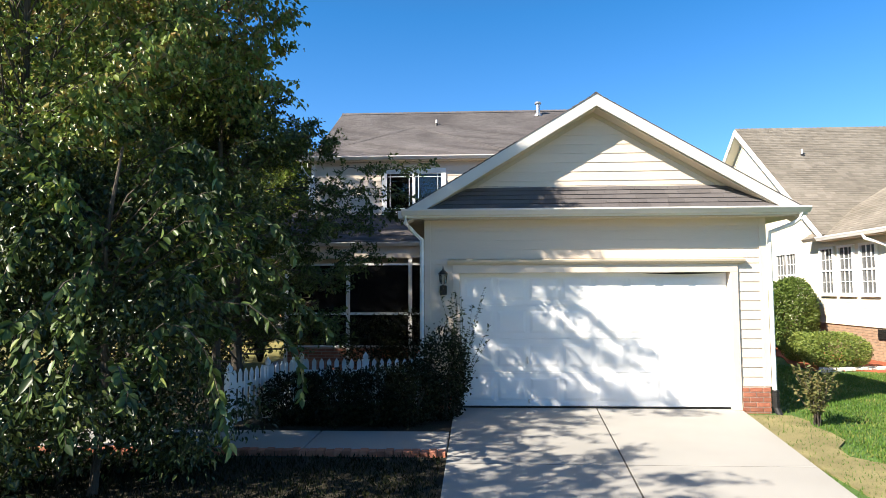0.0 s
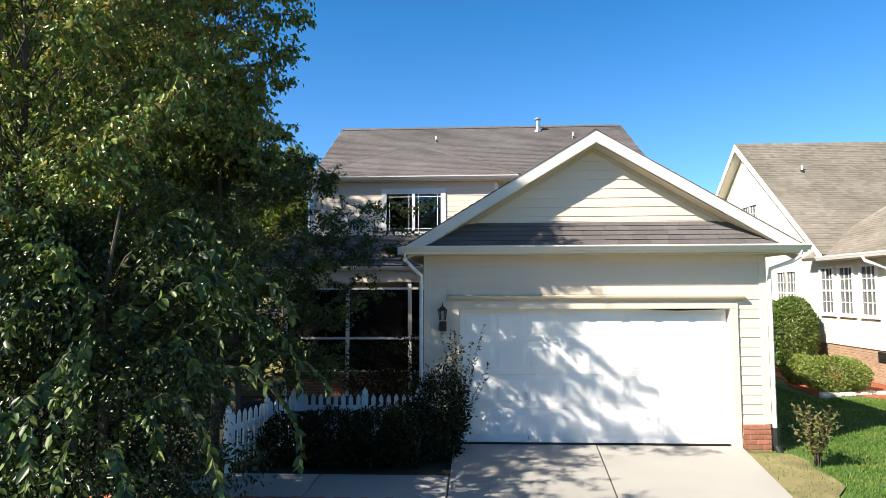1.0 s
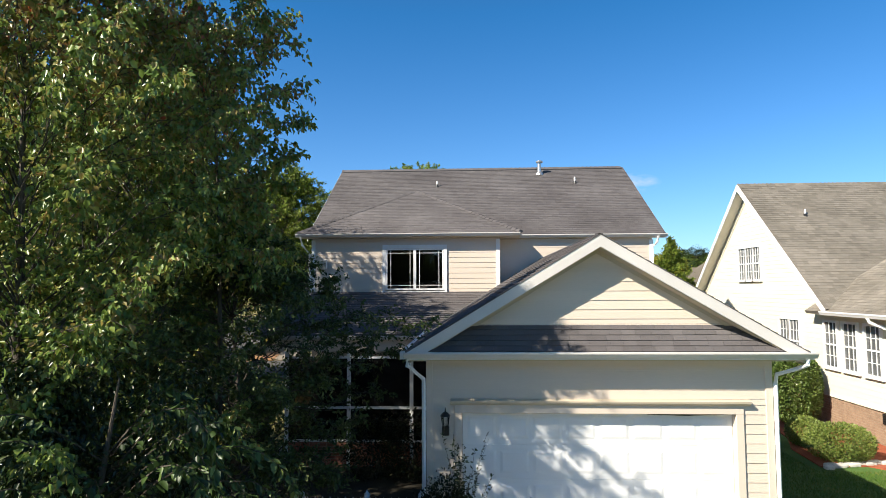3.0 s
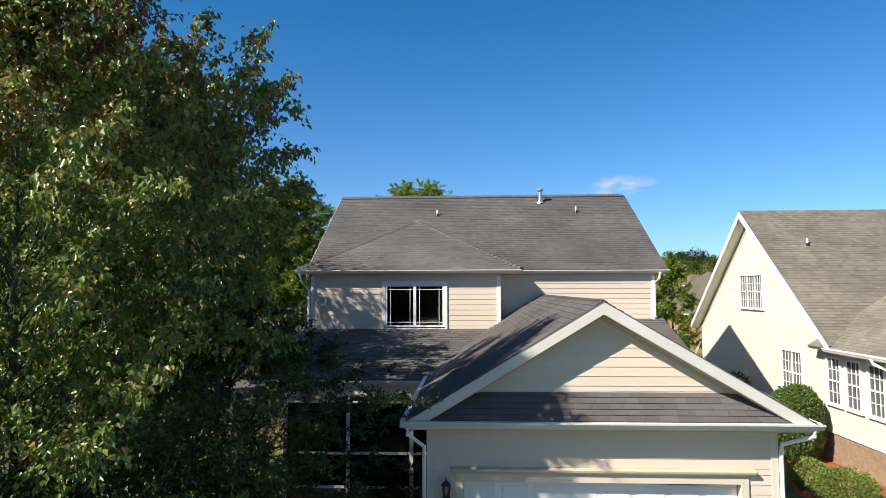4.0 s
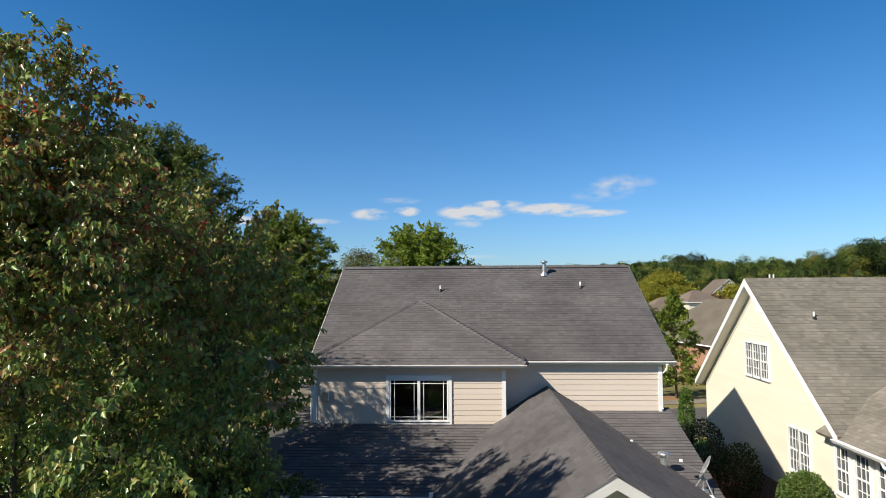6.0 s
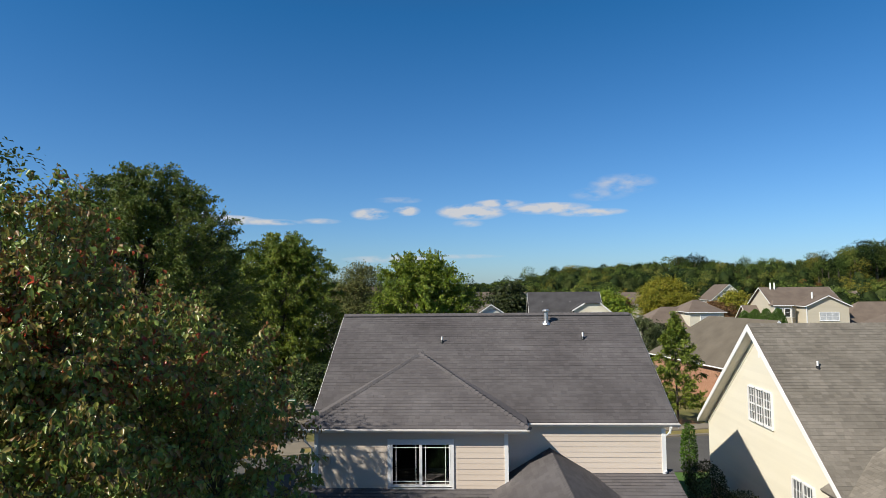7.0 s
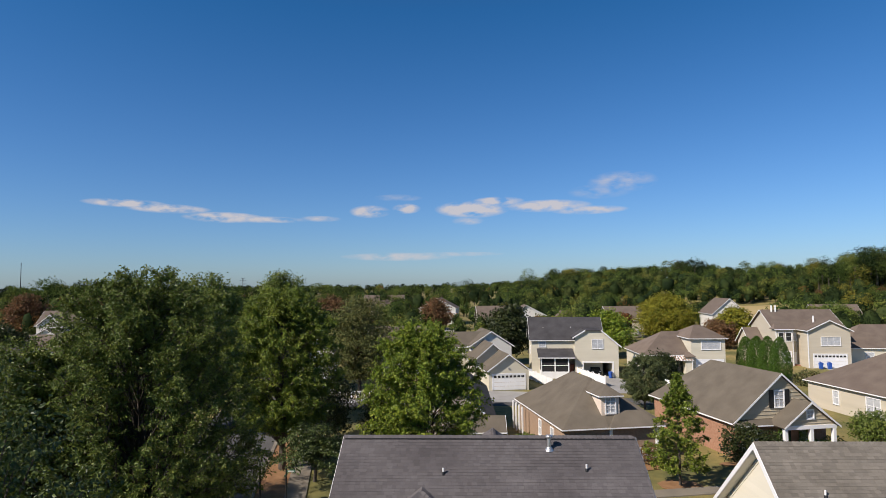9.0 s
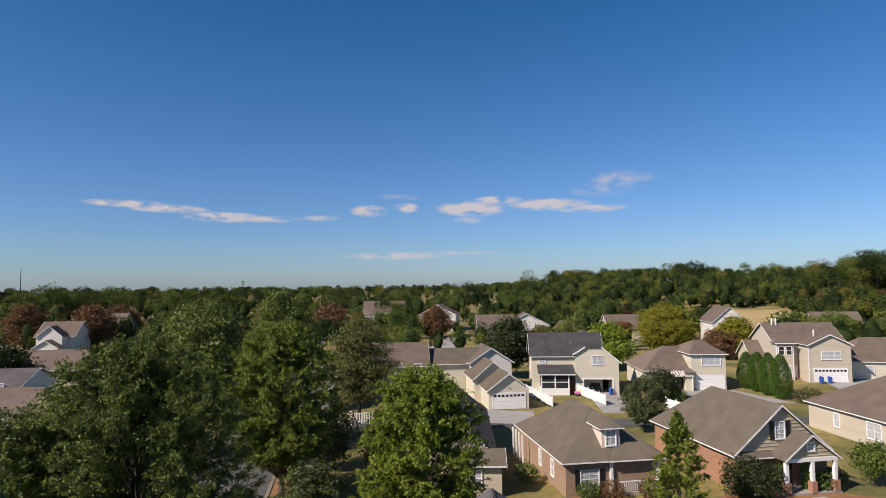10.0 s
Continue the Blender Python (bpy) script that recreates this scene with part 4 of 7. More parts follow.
part("roof", tube([(-0.37, 10.1, 2.2), (-0.37, 10.1, 2.225), (-0.37, 10.1, 2.26), (-0.37, 10.1, 2.27), (-0.37, 10.1, 2.34)], [0.085, 0.07, 0.035, 0.014, 0.004], 10), DARK, LAMP)
# brick piers at the foot of the wall
for px0, px1 in ((4.43, 4.87), (-0.67, -0.23)):
    pier = part("brick_pier", box(px0 + 0.006, GY - 0.025, -0.1, px1 - 0.006, GY + 0.1, 0.372), MORTAR, HOUSE)
    for p, v, h in rows_of([(px0, -0.1), (px1, -0.1), (px1, 0.375), (px0, 0.375)], 0.212, 0.0785, 0.018):
        solid("brick", *piece(p, v, h, Vector((0, GY - 0.022, 0)), Vector((1, 0, 0)), Vector((0, 0, 1)), Vector((0, -1, 0)), 0.014, 0.014), BRICK, pier)

# lower front roof and porch
FZ = lambda y: 3.15 + 0.34 * (y - 14.95)
F_ROOF = part("front_roof", slab([(-5.3, 14.95, FZ(14.95)), (5.75, 14.95, FZ(14.95)), (5.75, 18.86, FZ(18.86)), (-5.3, 18.86, FZ(18.86))], 0.1), SHINGLE, HOUSE)
gutter(HOUSE, -5.32, -0.95, 14.95, 3.03, "porch_gutter")
gutter(HOUSE, 5.3, 5.85, 14.95, 3.03, "porch_gutter")
part("porch_beam", box(-5.0, 15.0, 2.74, -0.68, 15.16, 3.06), CREAM, HOUSE)
part("porch_ceiling", box(-5.0, 15.16, 2.95, -0.68, 17.95, 2.98), SOFFIT, HOUSE)
part("porch_floor", box(-5.0, 15.13, -0.1, -0.68, 17.95, 0.12), CONCRETE, HOUSE)
for x in (-4.5, -2.96, -1.42, -0.78):
    part("porch_post", box(x - 0.045, 15.03, -0.05, x + 0.045, 15.12, 2.74, bevel=0.005), WHITE, HOUSE)
for x0, x1 in ((-4.455, -3.005), (-2.915, -1.465), (-1.375, -0.825)):
    part("porch_rail", box(x0, 15.05, 1.34, x1, 15.1, 1.40), WHITE, HOUSE)
    part("porch_rail", box(x0, 15.05, 2.56, x1, 15.1, 2.61), WHITE, HOUSE)
    part("porch_sill", box(x0, 15.02, 0.55, x1, 15.13, 0.6), WHITE, HOUSE)
    knee = part("knee_wall", box(x0, 15.05, -0.1, x1, 15.12, 0.55), MORTAR, HOUSE)
    for p, v, h in rows_of([(x0, -0.08), (x1, -0.08), (x1, 0.545), (x0, 0.545)], 0.212, 0.075, 0.01):
        solid("brick", *piece(p, v, h, Vector((0, 15.05, 0)), Vector((1, 0, 0)), Vector((0, 0, 1)), Vector((0, -1, 0)), 0.012, 0.012), BRICK, knee)
for x0, x1 in ((-4.455, -3.005), (-2.915, -1.465), (-1.375, -0.825)):
    for z0, z1 in ((0.6, 1.34), (1.40, 2.56)):
        part("insect_screen", box(x0, 15.078, z0, x1, 15.08, z1), MESH, HOUSE)
bm = bmesh.new()
wall_boxes(bm, "x", 17.95, 0.15, -4.66, 4.9, -0.1, 3.5, [(-3.92, -2.58, 0.58, 2.22), (-1.92, -0.98, 0.12, 2.17)])
part("porch_back_wall", bm, CREAM, HOUSE)
window(HOUSE, "x", 17.95, -3.9, -2.6, 0.6, 2.2, -1, (-3.25,), (), True, glass=GLASS)
part("front_door", box(-1.9, 17.97, 0.12, -1.0, 18.02, 2.15, bevel=0.005), RED_WOOD, HOUSE)

# upper storey
UPW = [(-2.42, -1.65, 4.27, 5.4), (-1.57, -0.8, 4.27, 5.4)]
bm = bmesh.new()
wall_boxes(bm, "x", 17.95, 0.15, -4.66, 0.88, 3.5, 5.75, [(a - 0.015, b + 0.015, c - 0.015, d + 0.015) for a, b, c, d in UPW])
U_WALL = part("upper_wall", bm, CREAM, HOUSE)
U_WALL2 = part("upper_wall", box(0.88, 18.66, 3.5, 5.5, 18.84, 5.75), CREAM, HOUSE)
part("return_wall", box(0.73, 18.1, 3.5, 0.88, 18.66, 5.75), CREAM, HOUSE)
for a, b, c, d in UPW:
    window(HOUSE, "x", 17.95, a, b, c, d, -1, (a + 0.1, b - 0.1), (c + 0.09, d - 0.09), False, 0.04, glass=GLASS, wide=0.014)
part("window_casing", box(-2.56, 17.905, 4.13, -0.66, 17.935, 4.225), WHITE, HOUSE)
part("window_casing", box(-2.56, 17.905, 5.445, -0.66, 17.935, 5.55), WHITE, HOUSE)
for x0, x1 in ((-2.56, -2.465), (-0.755, -0.66)):
    part("window_casing", box(x0, 17.905, 4.225, x1, 17.935, 5.445), WHITE, HOUSE)
part("room_wall", box(-4.4, 20.5, 3.6, 0.6, 20.6, 5.7), ROOM, HOUSE)
part("room_ceiling", box(-4.5, 18.1, 5.6, 0.7, 20.6, 5.64), ROOM, HOUSE)
part("room_floor", box(-4.5, 18.1, 3.4, 0.7, 20.6, 3.45), ROOM, HOUSE)
for x in (-4.66, 5.35):
    part("gable_end", prism([(x, 18.1 if x < 0 else 19.0, -0.1), (x, 27.6, -0.1), (x, 27.6, 5.75), (x, 23.5, 8.6), (x, 18.9, 5.75), (x, 18.1 if x < 0 else 19.0, 5.75)], (0.15, 0, 0)), CREAM, HOUSE)
part("back_wall", box(-4.51, 27.45, -0.1, 5.35, 27.6, 5.75), CREAM, HOUSE)
for x0, y, x1 in ((-4.68, 17.95, -4.57), (0.78, 17.95, 0.89), (5.4, 18.66, 5.52)):
    part("corner_board", box(x0, y - 0.03, 4.2, x1, y + 0.02, 5.7), WHITE, HOUSE)
RY, RTOP, MY, MZ = 23.5, 8.86, 18.55, 5.89
M_ROOFS = []
for y in (MY, 2 * RY - MY):
    M_ROOFS.append(part("main_roof", slab([(-4.97, y, MZ), (5.86, y, MZ), (5.86, RY, RTOP), (-4.97, RY, RTOP)], 0.12), SHINGLE, HOUSE))
    for x in (-4.99, 5.86):
        part("rake_board", prism([(x, y, MZ - 0.01), (x, RY, RTOP - 0.01), (x, RY, RTOP - 0.22), (x, y, MZ - 0.16)], (0.02, 0, 0)), WHITE, HOUSE)
WZ, WX, WE = 7.86, 0.8, 3.3
for s_ in (-1, 1):
    part("rear_roof", slab([(WX, 24.2, WZ), (WX, 29.2, WZ), (WX + s_ * WE, 29.4, 5.8), (WX + s_ * WE, 24.2, 5.8)], 0.1), SHINGLE, HOUSE)
    part("rear_wall", box(WX + s_ * 2.9 - 0.07, 27.6, -0.1, WX + s_ * 2.9 + 0.07, 29.1, 5.75), CREAM, HOUSE)
part("rear_gable", prism([(WX - 2.97, 29.1, -0.1), (WX + 2.97, 29.1, -0.1), (WX + 2.97, 29.1, 5.8), (WX, 29.1, 7.7), (WX - 2.97, 29.1, 5.8)], (0, 0.12, 0)), CREAM, HOUSE)
HA, HB, HP, HQ = Vector((-5.04, 17.72, 5.89)), Vector((1.47, 17.72, 5.89)), Vector((-1.87, 21.1, 7.65)), Vector((-1.87, 21.6, 7.68))
H_ROOF = part("hip_roof", slab([HA, HB, HP], 0.04), SHINGLE, HOUSE)
part("hip_roof", slab([HA, HP, HQ], 0.03), SHINGLE, HOUSE)
part("hip_roof", slab([HA, HQ, (-5.04, 18.75, 6.02)], 0.03), SHINGLE, HOUSE)
part("hip_roof", slab([HB, HP, HQ], 0.03), SHINGLE, HOUSE)
part("hip_roof", slab([HB, HQ, (1.47, 18.75, 6.02)], 0.03), SHINGLE, HOUSE)
gutter(HOUSE, -5.09, 1.47, 17.72, 5.78, "upper_gutter")
gutter(HOUSE, 1.49, 5.9, 18.55, 5.78, "upper_gutter")
part("upper_soffit", box(-5.02, 17.72, 5.755, 1.47, 17.95, 5.78), SOFFIT, HOUSE)
part("upper_soffit", box(0.9, 17.952, 5.755, 1.47, 18.66, 5.78), SOFFIT, HOUSE)
part("upper_soffit", box(1.472, 18.55, 5.755, 5.84, 18.66, 5.78), SOFFIT, HOUSE)
downspout(HOUSE, [(5.62, 18.45, 5.79), (5.6, 18.5, 5.62), (5.45, 18.72, 5.4), (5.45, 18.78, 5.3), (5.45, 18.78, 4.55), (5.5, 18.6, 4.46)], 0.04)
downspout(HOUSE, [(-4.95, 17.66, 5.8), (-4.9, 17.7, 5.55), (-4.72, 17.86, 5.3), (-4.72, 17.88, 4.25)], 0.04)
part("meter_box", box(-4.42, 17.83, 4.83, -4.2, 17.93, 5.12, bevel=0.02), STEEL, HOUSE)
# flues, vents, dish
def flue(x, y, z, h, r, cap=True, mat=STEEL):
    f = part("vent_pipe", tube([(x, y, z - 0.1), (x, y, z + h)], r, 10), mat, HOUSE)
    part("flashing", tube([(x, y, z - 0.04), (x, y, z + 0.02), (x, y, z + 0.1)], [r * 2.2, r * 1.9, r * 1.1], 10), DARK if mat == WHITE else mat, f)
    if cap:
        part("cap", tube([(x, y, z + h - 0.02), (x, y, z + h + 0.02), (x, y, z + h + 0.05), (x, y, z + h + 0.07)], [r * 1.7, r * 1.8, r * 1.5, r * 0.3], 10), mat, f)


MAINZ = lambda y: MZ + (RTOP - MZ) * (y - MY) / (RY - MY)
flue(2.63, 22.95, MAINZ(22.95), 0.46, 0.075)
flue(3.8, 22.1, MAINZ(22.1), 0.24, 0.032, False, WHITE)
flue(-1.17, 21.95, MAINZ(21.95), 0.22, 0.032, False, WHITE)
flue(4.62, 15.75, FZ(15.75), 0.5, 0.085)
flue(4.12, 16.8, FZ(16.8), 0.24, 0.04, False, WHITE)
DISH = thing("satellite_dish", (5.35, 15.2, FZ(15.2)), "grey satellite dish on a tripod mount on the shingle roof", "dish")
dz = FZ(15.2)
part("foot_plate", box(5.25, 15.1, dz - 0.02, 5.45, 15.3, dz + 0.035), STEEL, DISH)
part("mast", tube([(5.35, 15.2, dz), (5.36, 15.2, dz + 0.35), (5.4, 15.2, dz + 0.52)], 0.025, 8), STEEL, DISH)
for ex, ey in ((5.0, 15.05), (5.5, 14.98)):
    part("strut", tube([(5.37, 15.2, dz + 0.36), (ex, ey, FZ(ey) + 0.02)], 0.014, 6), STEEL, DISH)
bm = bmesh.new()
DM = look((5.42, 15.2, dz + 0.55), (4.48, 15.5, dz + 1.05))
rings = []
for i in range(6):
    r = 0.27 * i / 5
    rings.append([bm.verts.new(DM @ Vector((r * 0.95 * math.cos(a), r * 1.1 * math.sin(a), -0.5 * r * r + 0.03))) for a in (6.2832 * k / 24 for k in range(24))] if i else [bm.verts.new(DM @ Vector((0, 0, 0.03)))])
for k in range(24):
    bm.faces.new((rings[0][0], rings[1][k], rings[1][(k + 1) % 24]))
    for i in range(1, 5):
        bm.faces.new((rings[i][k], rings[i + 1][k], rings[i + 1][(k + 1) % 24], rings[i][(k + 1) % 24]))
ob = part("reflector", bm, STEEL, DISH)
mod = ob.modifiers.new("thick", "SOLIDIFY")
mod.thickness = 0.012
part("feed_arm", tube([(5.4, 15.2, dz + 0.4), DM @ Vector((0, -0.2, -0.5))], 0.013, 6), STEEL, DISH)
fp = DM @ Vector((0, -0.16, -0.52))
part("feed_horn", box(fp.x - 0.04, fp.y - 0.035, fp.z - 0.03, fp.x + 0.04, fp.y + 0.035, fp.z + 0.04, bevel=0.01), WHITE, DISH)

# ---- neighbouring house ----
NX, NP, NT = 11.1, 24.8, 8.34
NEXT = thing("house", (15, 22, 0), "pale yellow lap-sided house with steep grey-brown roof and brick base", "house")
N_GABLE = part("gable_wall", prism([(NX, 19.5, 0.9), (NX, 30.25, 0.9), (NX, 30.25, 3.65), (NX, NP, 8.14), (NX, 19.5, 3.65)], (0.15, 0, 0)), YELLOW, NEXT)
part("wing_wall", box(NX, 12.6, 0.9, NX + 0.15, 19.5, 3.6), YELLOW, NEXT)
part("rear_wall", box(NX + 0.15, 30.1, 0, 26, 30.25, 3.6), YELLOW, NEXT)
part("front_wall", box(NX + 0.15, 12.6, 0, 17.8, 12.75, 3.6), YELLOW, NEXT)
n_base = part("brick_base", box(NX + 0.02, 12.6, -0.2, NX + 0.16, 30.25, 0.9), MORTAR, NEXT)
ps = [piece(p, v, h, Vector((NX + 0.02, 0, 0)), Vector((0, 1, 0)), Vector((0, 0, 1)), Vector((-1, 0, 0)), 0.012, 0.012) for p, v, h in rows_of([(12.6, -0.05), (30.25, -0.05), (30.25, 0.885), (12.6, 0.885)], 0.212, 0.075, 0.01)]
joined("brickwork", ps, E_BRICK, n_base, stuff=True)
part("water_table", box(NX - 0.03, 12.6, 0.885, NX, 30.25, 0.93), YELLOW, NEXT)
N_ROOF = None
for y in (19.06, 30.5):
    r = part("main_roof", slab([(10.7, y, 3.58), (26, y, 3.58), (26, NP, NT), (10.7, NP, NT)], 0.1), SHINGLE_BROWN, NEXT)
    N_ROOF = N_ROOF or r
    part("rake_board", prism([(10.66, y, 3.57), (10.66, NP, NT), (10.66, NP, NT - 0.26), (10.66, y, 3.38)], (0.035, 0, 0)), WHITE, NEXT)
    part("rake_soffit", slab([(10.7, y, 3.4), (10.7, NP, NT - 0.24), (NX, NP, NT - 0.24), (NX, y, 3.4)], 0.02), YELLOW, NEXT)
    part("rake_frieze", prism([(NX - 0.03, y + (0.3 if y < NP else -0.3), 3.6), (NX - 0.03, NP, NT - 0.3), (NX - 0.03, NP, NT - 0.5), (NX - 0.03, y + (0.3 if y < NP else -0.3), 3.4)], (0.028, 0, 0)), YELLOW, NEXT)
W_ROOF = part("wing_roof", slab([(10.68, 12.3, 3.5), (10.68, 20.2, 3.5), (14.6, 20.2, 5.95), (14.6, 12.3, 5.95)], 0.1), SHINGLE_BROWN, NEXT)
part("wing_roof", slab([(18.5, 12.3, 3.5), (18.5, 20.2, 3.5), (14.6, 20.2, 5.95), (14.6, 12.3, 5.95)], 0.1), SHINGLE_BROWN, NEXT)
part("wing_gable", prism([(NX, 12.61, 3.6), (18.1, 12.61, 3.6), (14.6, 12.61, 5.8)], (0, 0.13, 0)), YELLOW, NEXT)
pr = [(0, 0), (0, 0.115), (-0.1, 0.1), (-0.125, 0.115), (-0.125, 0.085), (-0.105, 0.055), (-0.075, 0.0)]
part("gutter", prism([(10.68 + a, 12.3, 3.4 + b) for a, b in pr], (0, 6.9, 0)), WHITE, NEXT)
part("eave_soffit", box(10.68, 12.3, 3.38, NX, 19.3, 3.4), SOFFIT, NEXT)
downspout(NEXT, [(10.62, 17.0, 3.42), (10.64, 16.95, 3.3), (10.95, 16.6, 3.1), (11.02, 16.5, 2.95), (11.02, 16.5, 0.2)], 0.045)
for y0, y1 in ((23.9, 24.48), (24.54, 25.12), (25.18, 25.76)):
    window(NEXT, "y", NX, y0, y1, 4.55, 5.8, -1, (y0 + 0.19, y0 + 0.39), (4.86, 5.49), True, 0.05, proud=0.04, glass=BLIND_GLASS)
for y0, y1 in ((21.3, 21.9), (21.98, 22.58)):
    window(NEXT, "y", NX, y0, y1, 1.7, 3.13, -1, (y0 + 0.2, y0 + 0.4), (2.05, 2.78), True, 0.06, proud=0.04, glass=BLIND_GLASS)
for y0 in (19.18, 18.22, 17.2, 15.4):
    window(NEXT, "y", NX, y0, y0 + 0.62, 1.82, 3.16, -1, (y0 + 0.2, y0 + 0.41), (2.15, 2.83), True, 0.07, proud=0.04, glass=BLIND_GLASS)
part("gable_vent", box(NX - 0.02, 24.75, 7.05, NX, 24.88, 7.5), WHITE, NEXT)
fv = part("vent_pipe", tube([(12.35, 23.05, 6.8), (12.35, 23.05, 7.12)], 0.035, 8), WHITE, NEXT)
part("flashing", tube([(12.35, 23.05, 6.82), (12.35, 23.05, 6.95)], [0.12, 0.05], 8), DARK, fv)
AC = thing("hose_box", (10.6, 15.6, 0), "small pale utility box beside the brick base", "box")
part("body", box(10.45, 15.3, -0.05, 10.85, 15.75, 0.4, bevel=0.03), OFF_WHITE, AC)
VENT = part("base_vent", box(NX - 0.02, 16.9, 0.56, NX + 0.02, 17.3, 0.84), DARK, NEXT)
for k in range(4):
    part("slat", box(NX - 0.035, 16.92, 0.59 + k * 0.065, NX - 0.018, 17.28, 0.61 + k * 0.065), DARK, VENT)

# ---- picket fence ----
def fence_run(a, b, label):
    a, b = Vector(a), Vector(b)
    d = b - a
    ln, ang = d.length, math.atan2(d.y, d.x)
    m = Matrix.Translation(a) @ Matrix.Rotation(ang, 4, "Z")
    top = thing("picket_fence", a, label, "fence")
    for z in (0.2, 0.52):
        part("rail", box(0, 0.02, z, ln, 0.06, z + 0.08, m=m), WHITE, top)
    n = int(ln / 0.128)
    for k in range(n):
        x = 0.06 + k * 0.128
        hz = 0.74 + 0.004 * math.sin(k * 1.7)
        pts = [(x, 0, 0.05), (x + 0.072, 0, 0.05), (x + 0.072, 0, hz), (x + 0.036, 0, hz + 0.06), (x, 0, hz)]
        part("picket", prism(pts, (0, 0.018, 0), m=m), WHITE, top)
    for x in (0.0, ln * 0.55, ln):
        p = part("post", box(x - 0.05, -0.03, -0.05, x + 0.05, 0.07, 0.76, m=m, bevel=0.004), WHITE, top)
        bm = bmesh.new()
        add_tube(bm, [m @ Vector((x, 0.02, z)) for z in (0.76, 0.775, 0.79, 0.81, 0.85, 0.87, 0.91)], [0.07, 0.07, 0.035, 0.05, 0.045, 0.025, 0.004], 10)
        part("finial", bm, WHITE, p)
    return top


fence_run((-2.8, 10.4, 0), (-0.8, 10.4, 0), "white painted picket fence with finial posts before the porch")
fence_run((-3.35, 8.75, 0), (-2.86, 10.3, 0), "white painted picket fence returning toward the front walk")


# ---- shrubs ----
def bush(name, at, rx, ry, h, material, label, n=3500, leaf=0.05, seed=1, loose=0.12, category="shrub", group="", square=2.2, taper=0.0):
    """A clipped or loose shrub: leaves in a thick shell over a rounded form, on a few stems."""
    nr = np.random.default_rng(seed)
    top = thing(name, at, label, category, group)
    u = nr.normal(size=(n, 3))
    q = np.abs(u) ** square
    u /= (q.sum(1, keepdims=True)) ** (1 / square)
    wob = np.array([noise.noise((p[0] * 1.7 + seed, p[1] * 1.7, p[2] * 1.7)) for p in u])[:, None]
    r = (1 + loose * 1.2 * wob) * (1 - 0.45 * nr.random((n, 1)) ** 2.2) + nr.normal(size=(n, 1)) * loose * 0.35
    pos = u * r * np.array([rx, ry, h * 0.5]) + np.array([0, 0, h * 0.5])
    pos[:, 2] = np.clip(pos[:, 2], 0.02, None)
    pos[:, :2] *= 1 - taper * (pos[:, 2:3] / h) ** 1.3
    way = u + nr.normal(size=(n, 3)) * 0.8
    nor = u + nr.normal(size=(n, 3)) * 0.6 + np.array([0, 0, 0.3])
    size = leaf * nr.uniform(0.7, 1.35, n)
    vs, fs = leaf_cloud(pos + np.array(at), way, nor, size, size * 0.6)
    bulk("crown", vs, fs, material, top)
    o, bm = Vector(at), bmesh.new()
    rng = random.Random(seed)
    for k in range(6):
        a = rng.random() * 6.28
        add_tube(bm, [o + Vector((0.06 * math.cos(a), 0.06 * math.sin(a), -0.05)), o + Vector((rx * 0.3 * math.cos(a), ry * 0.3 * math.sin(a), h * 0.4)), o + Vector((rx * 0.6 * math.cos(a), ry * 0.6 * math.sin(a), h * 0.7))], [0.02, 0.014, 0.005], 5)
    part("woody_base", bm, BARK, top)
    return top


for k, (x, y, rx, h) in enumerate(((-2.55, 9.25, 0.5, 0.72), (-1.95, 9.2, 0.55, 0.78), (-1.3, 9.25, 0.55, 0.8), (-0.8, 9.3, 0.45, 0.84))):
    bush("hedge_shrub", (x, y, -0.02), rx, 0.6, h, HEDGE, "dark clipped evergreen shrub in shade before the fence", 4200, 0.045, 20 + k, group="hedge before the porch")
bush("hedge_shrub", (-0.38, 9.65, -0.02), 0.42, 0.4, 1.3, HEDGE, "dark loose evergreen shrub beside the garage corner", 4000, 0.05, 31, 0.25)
# added to darken the knee wall at this end of the porch
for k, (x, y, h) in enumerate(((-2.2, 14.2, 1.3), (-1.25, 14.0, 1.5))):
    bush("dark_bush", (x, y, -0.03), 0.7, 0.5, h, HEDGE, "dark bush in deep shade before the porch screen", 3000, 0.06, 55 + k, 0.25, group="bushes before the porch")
bush("tall_bush", (10.15, 20.0, -0.03), 0.76, 0.7, 2.3, BUSH, "tall egg-shaped clipped green bush on mulch", 17000, 0.07, 33, 0.06)
bush("round_bush", (9.05, 17.3, -0.03), 0.48, 0.46, 0.76, BUSH_PALE, "low rounded clipped bush in the mulch bed", 5500, 0.05, 34, 0.07, group="low bushes")
bush("round_bush", (9.15, 15.95, -0.03), 0.8, 0.62, 0.88, BUSH_PALE, "wide rounded clipped bush in the mulch bed", 9500, 0.05, 35, 0.07, group="low bushes")
# added to hide sunlit ground behind, with dark leaves standing in for shade
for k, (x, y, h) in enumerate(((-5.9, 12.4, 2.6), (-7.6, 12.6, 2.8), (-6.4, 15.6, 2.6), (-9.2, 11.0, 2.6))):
    bush("dark_bush", (x, y, -0.03), 1.1, 0.9, h, DEEP, "dark loose bush added to darken the gap beside the porch", 3200, 0.09, 45 + k, 0.2, group="bushes beside the porch")
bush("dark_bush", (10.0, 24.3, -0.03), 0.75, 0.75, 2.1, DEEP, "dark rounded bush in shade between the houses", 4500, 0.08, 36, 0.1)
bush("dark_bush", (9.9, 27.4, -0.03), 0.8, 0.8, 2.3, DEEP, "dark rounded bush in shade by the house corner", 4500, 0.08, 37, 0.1)
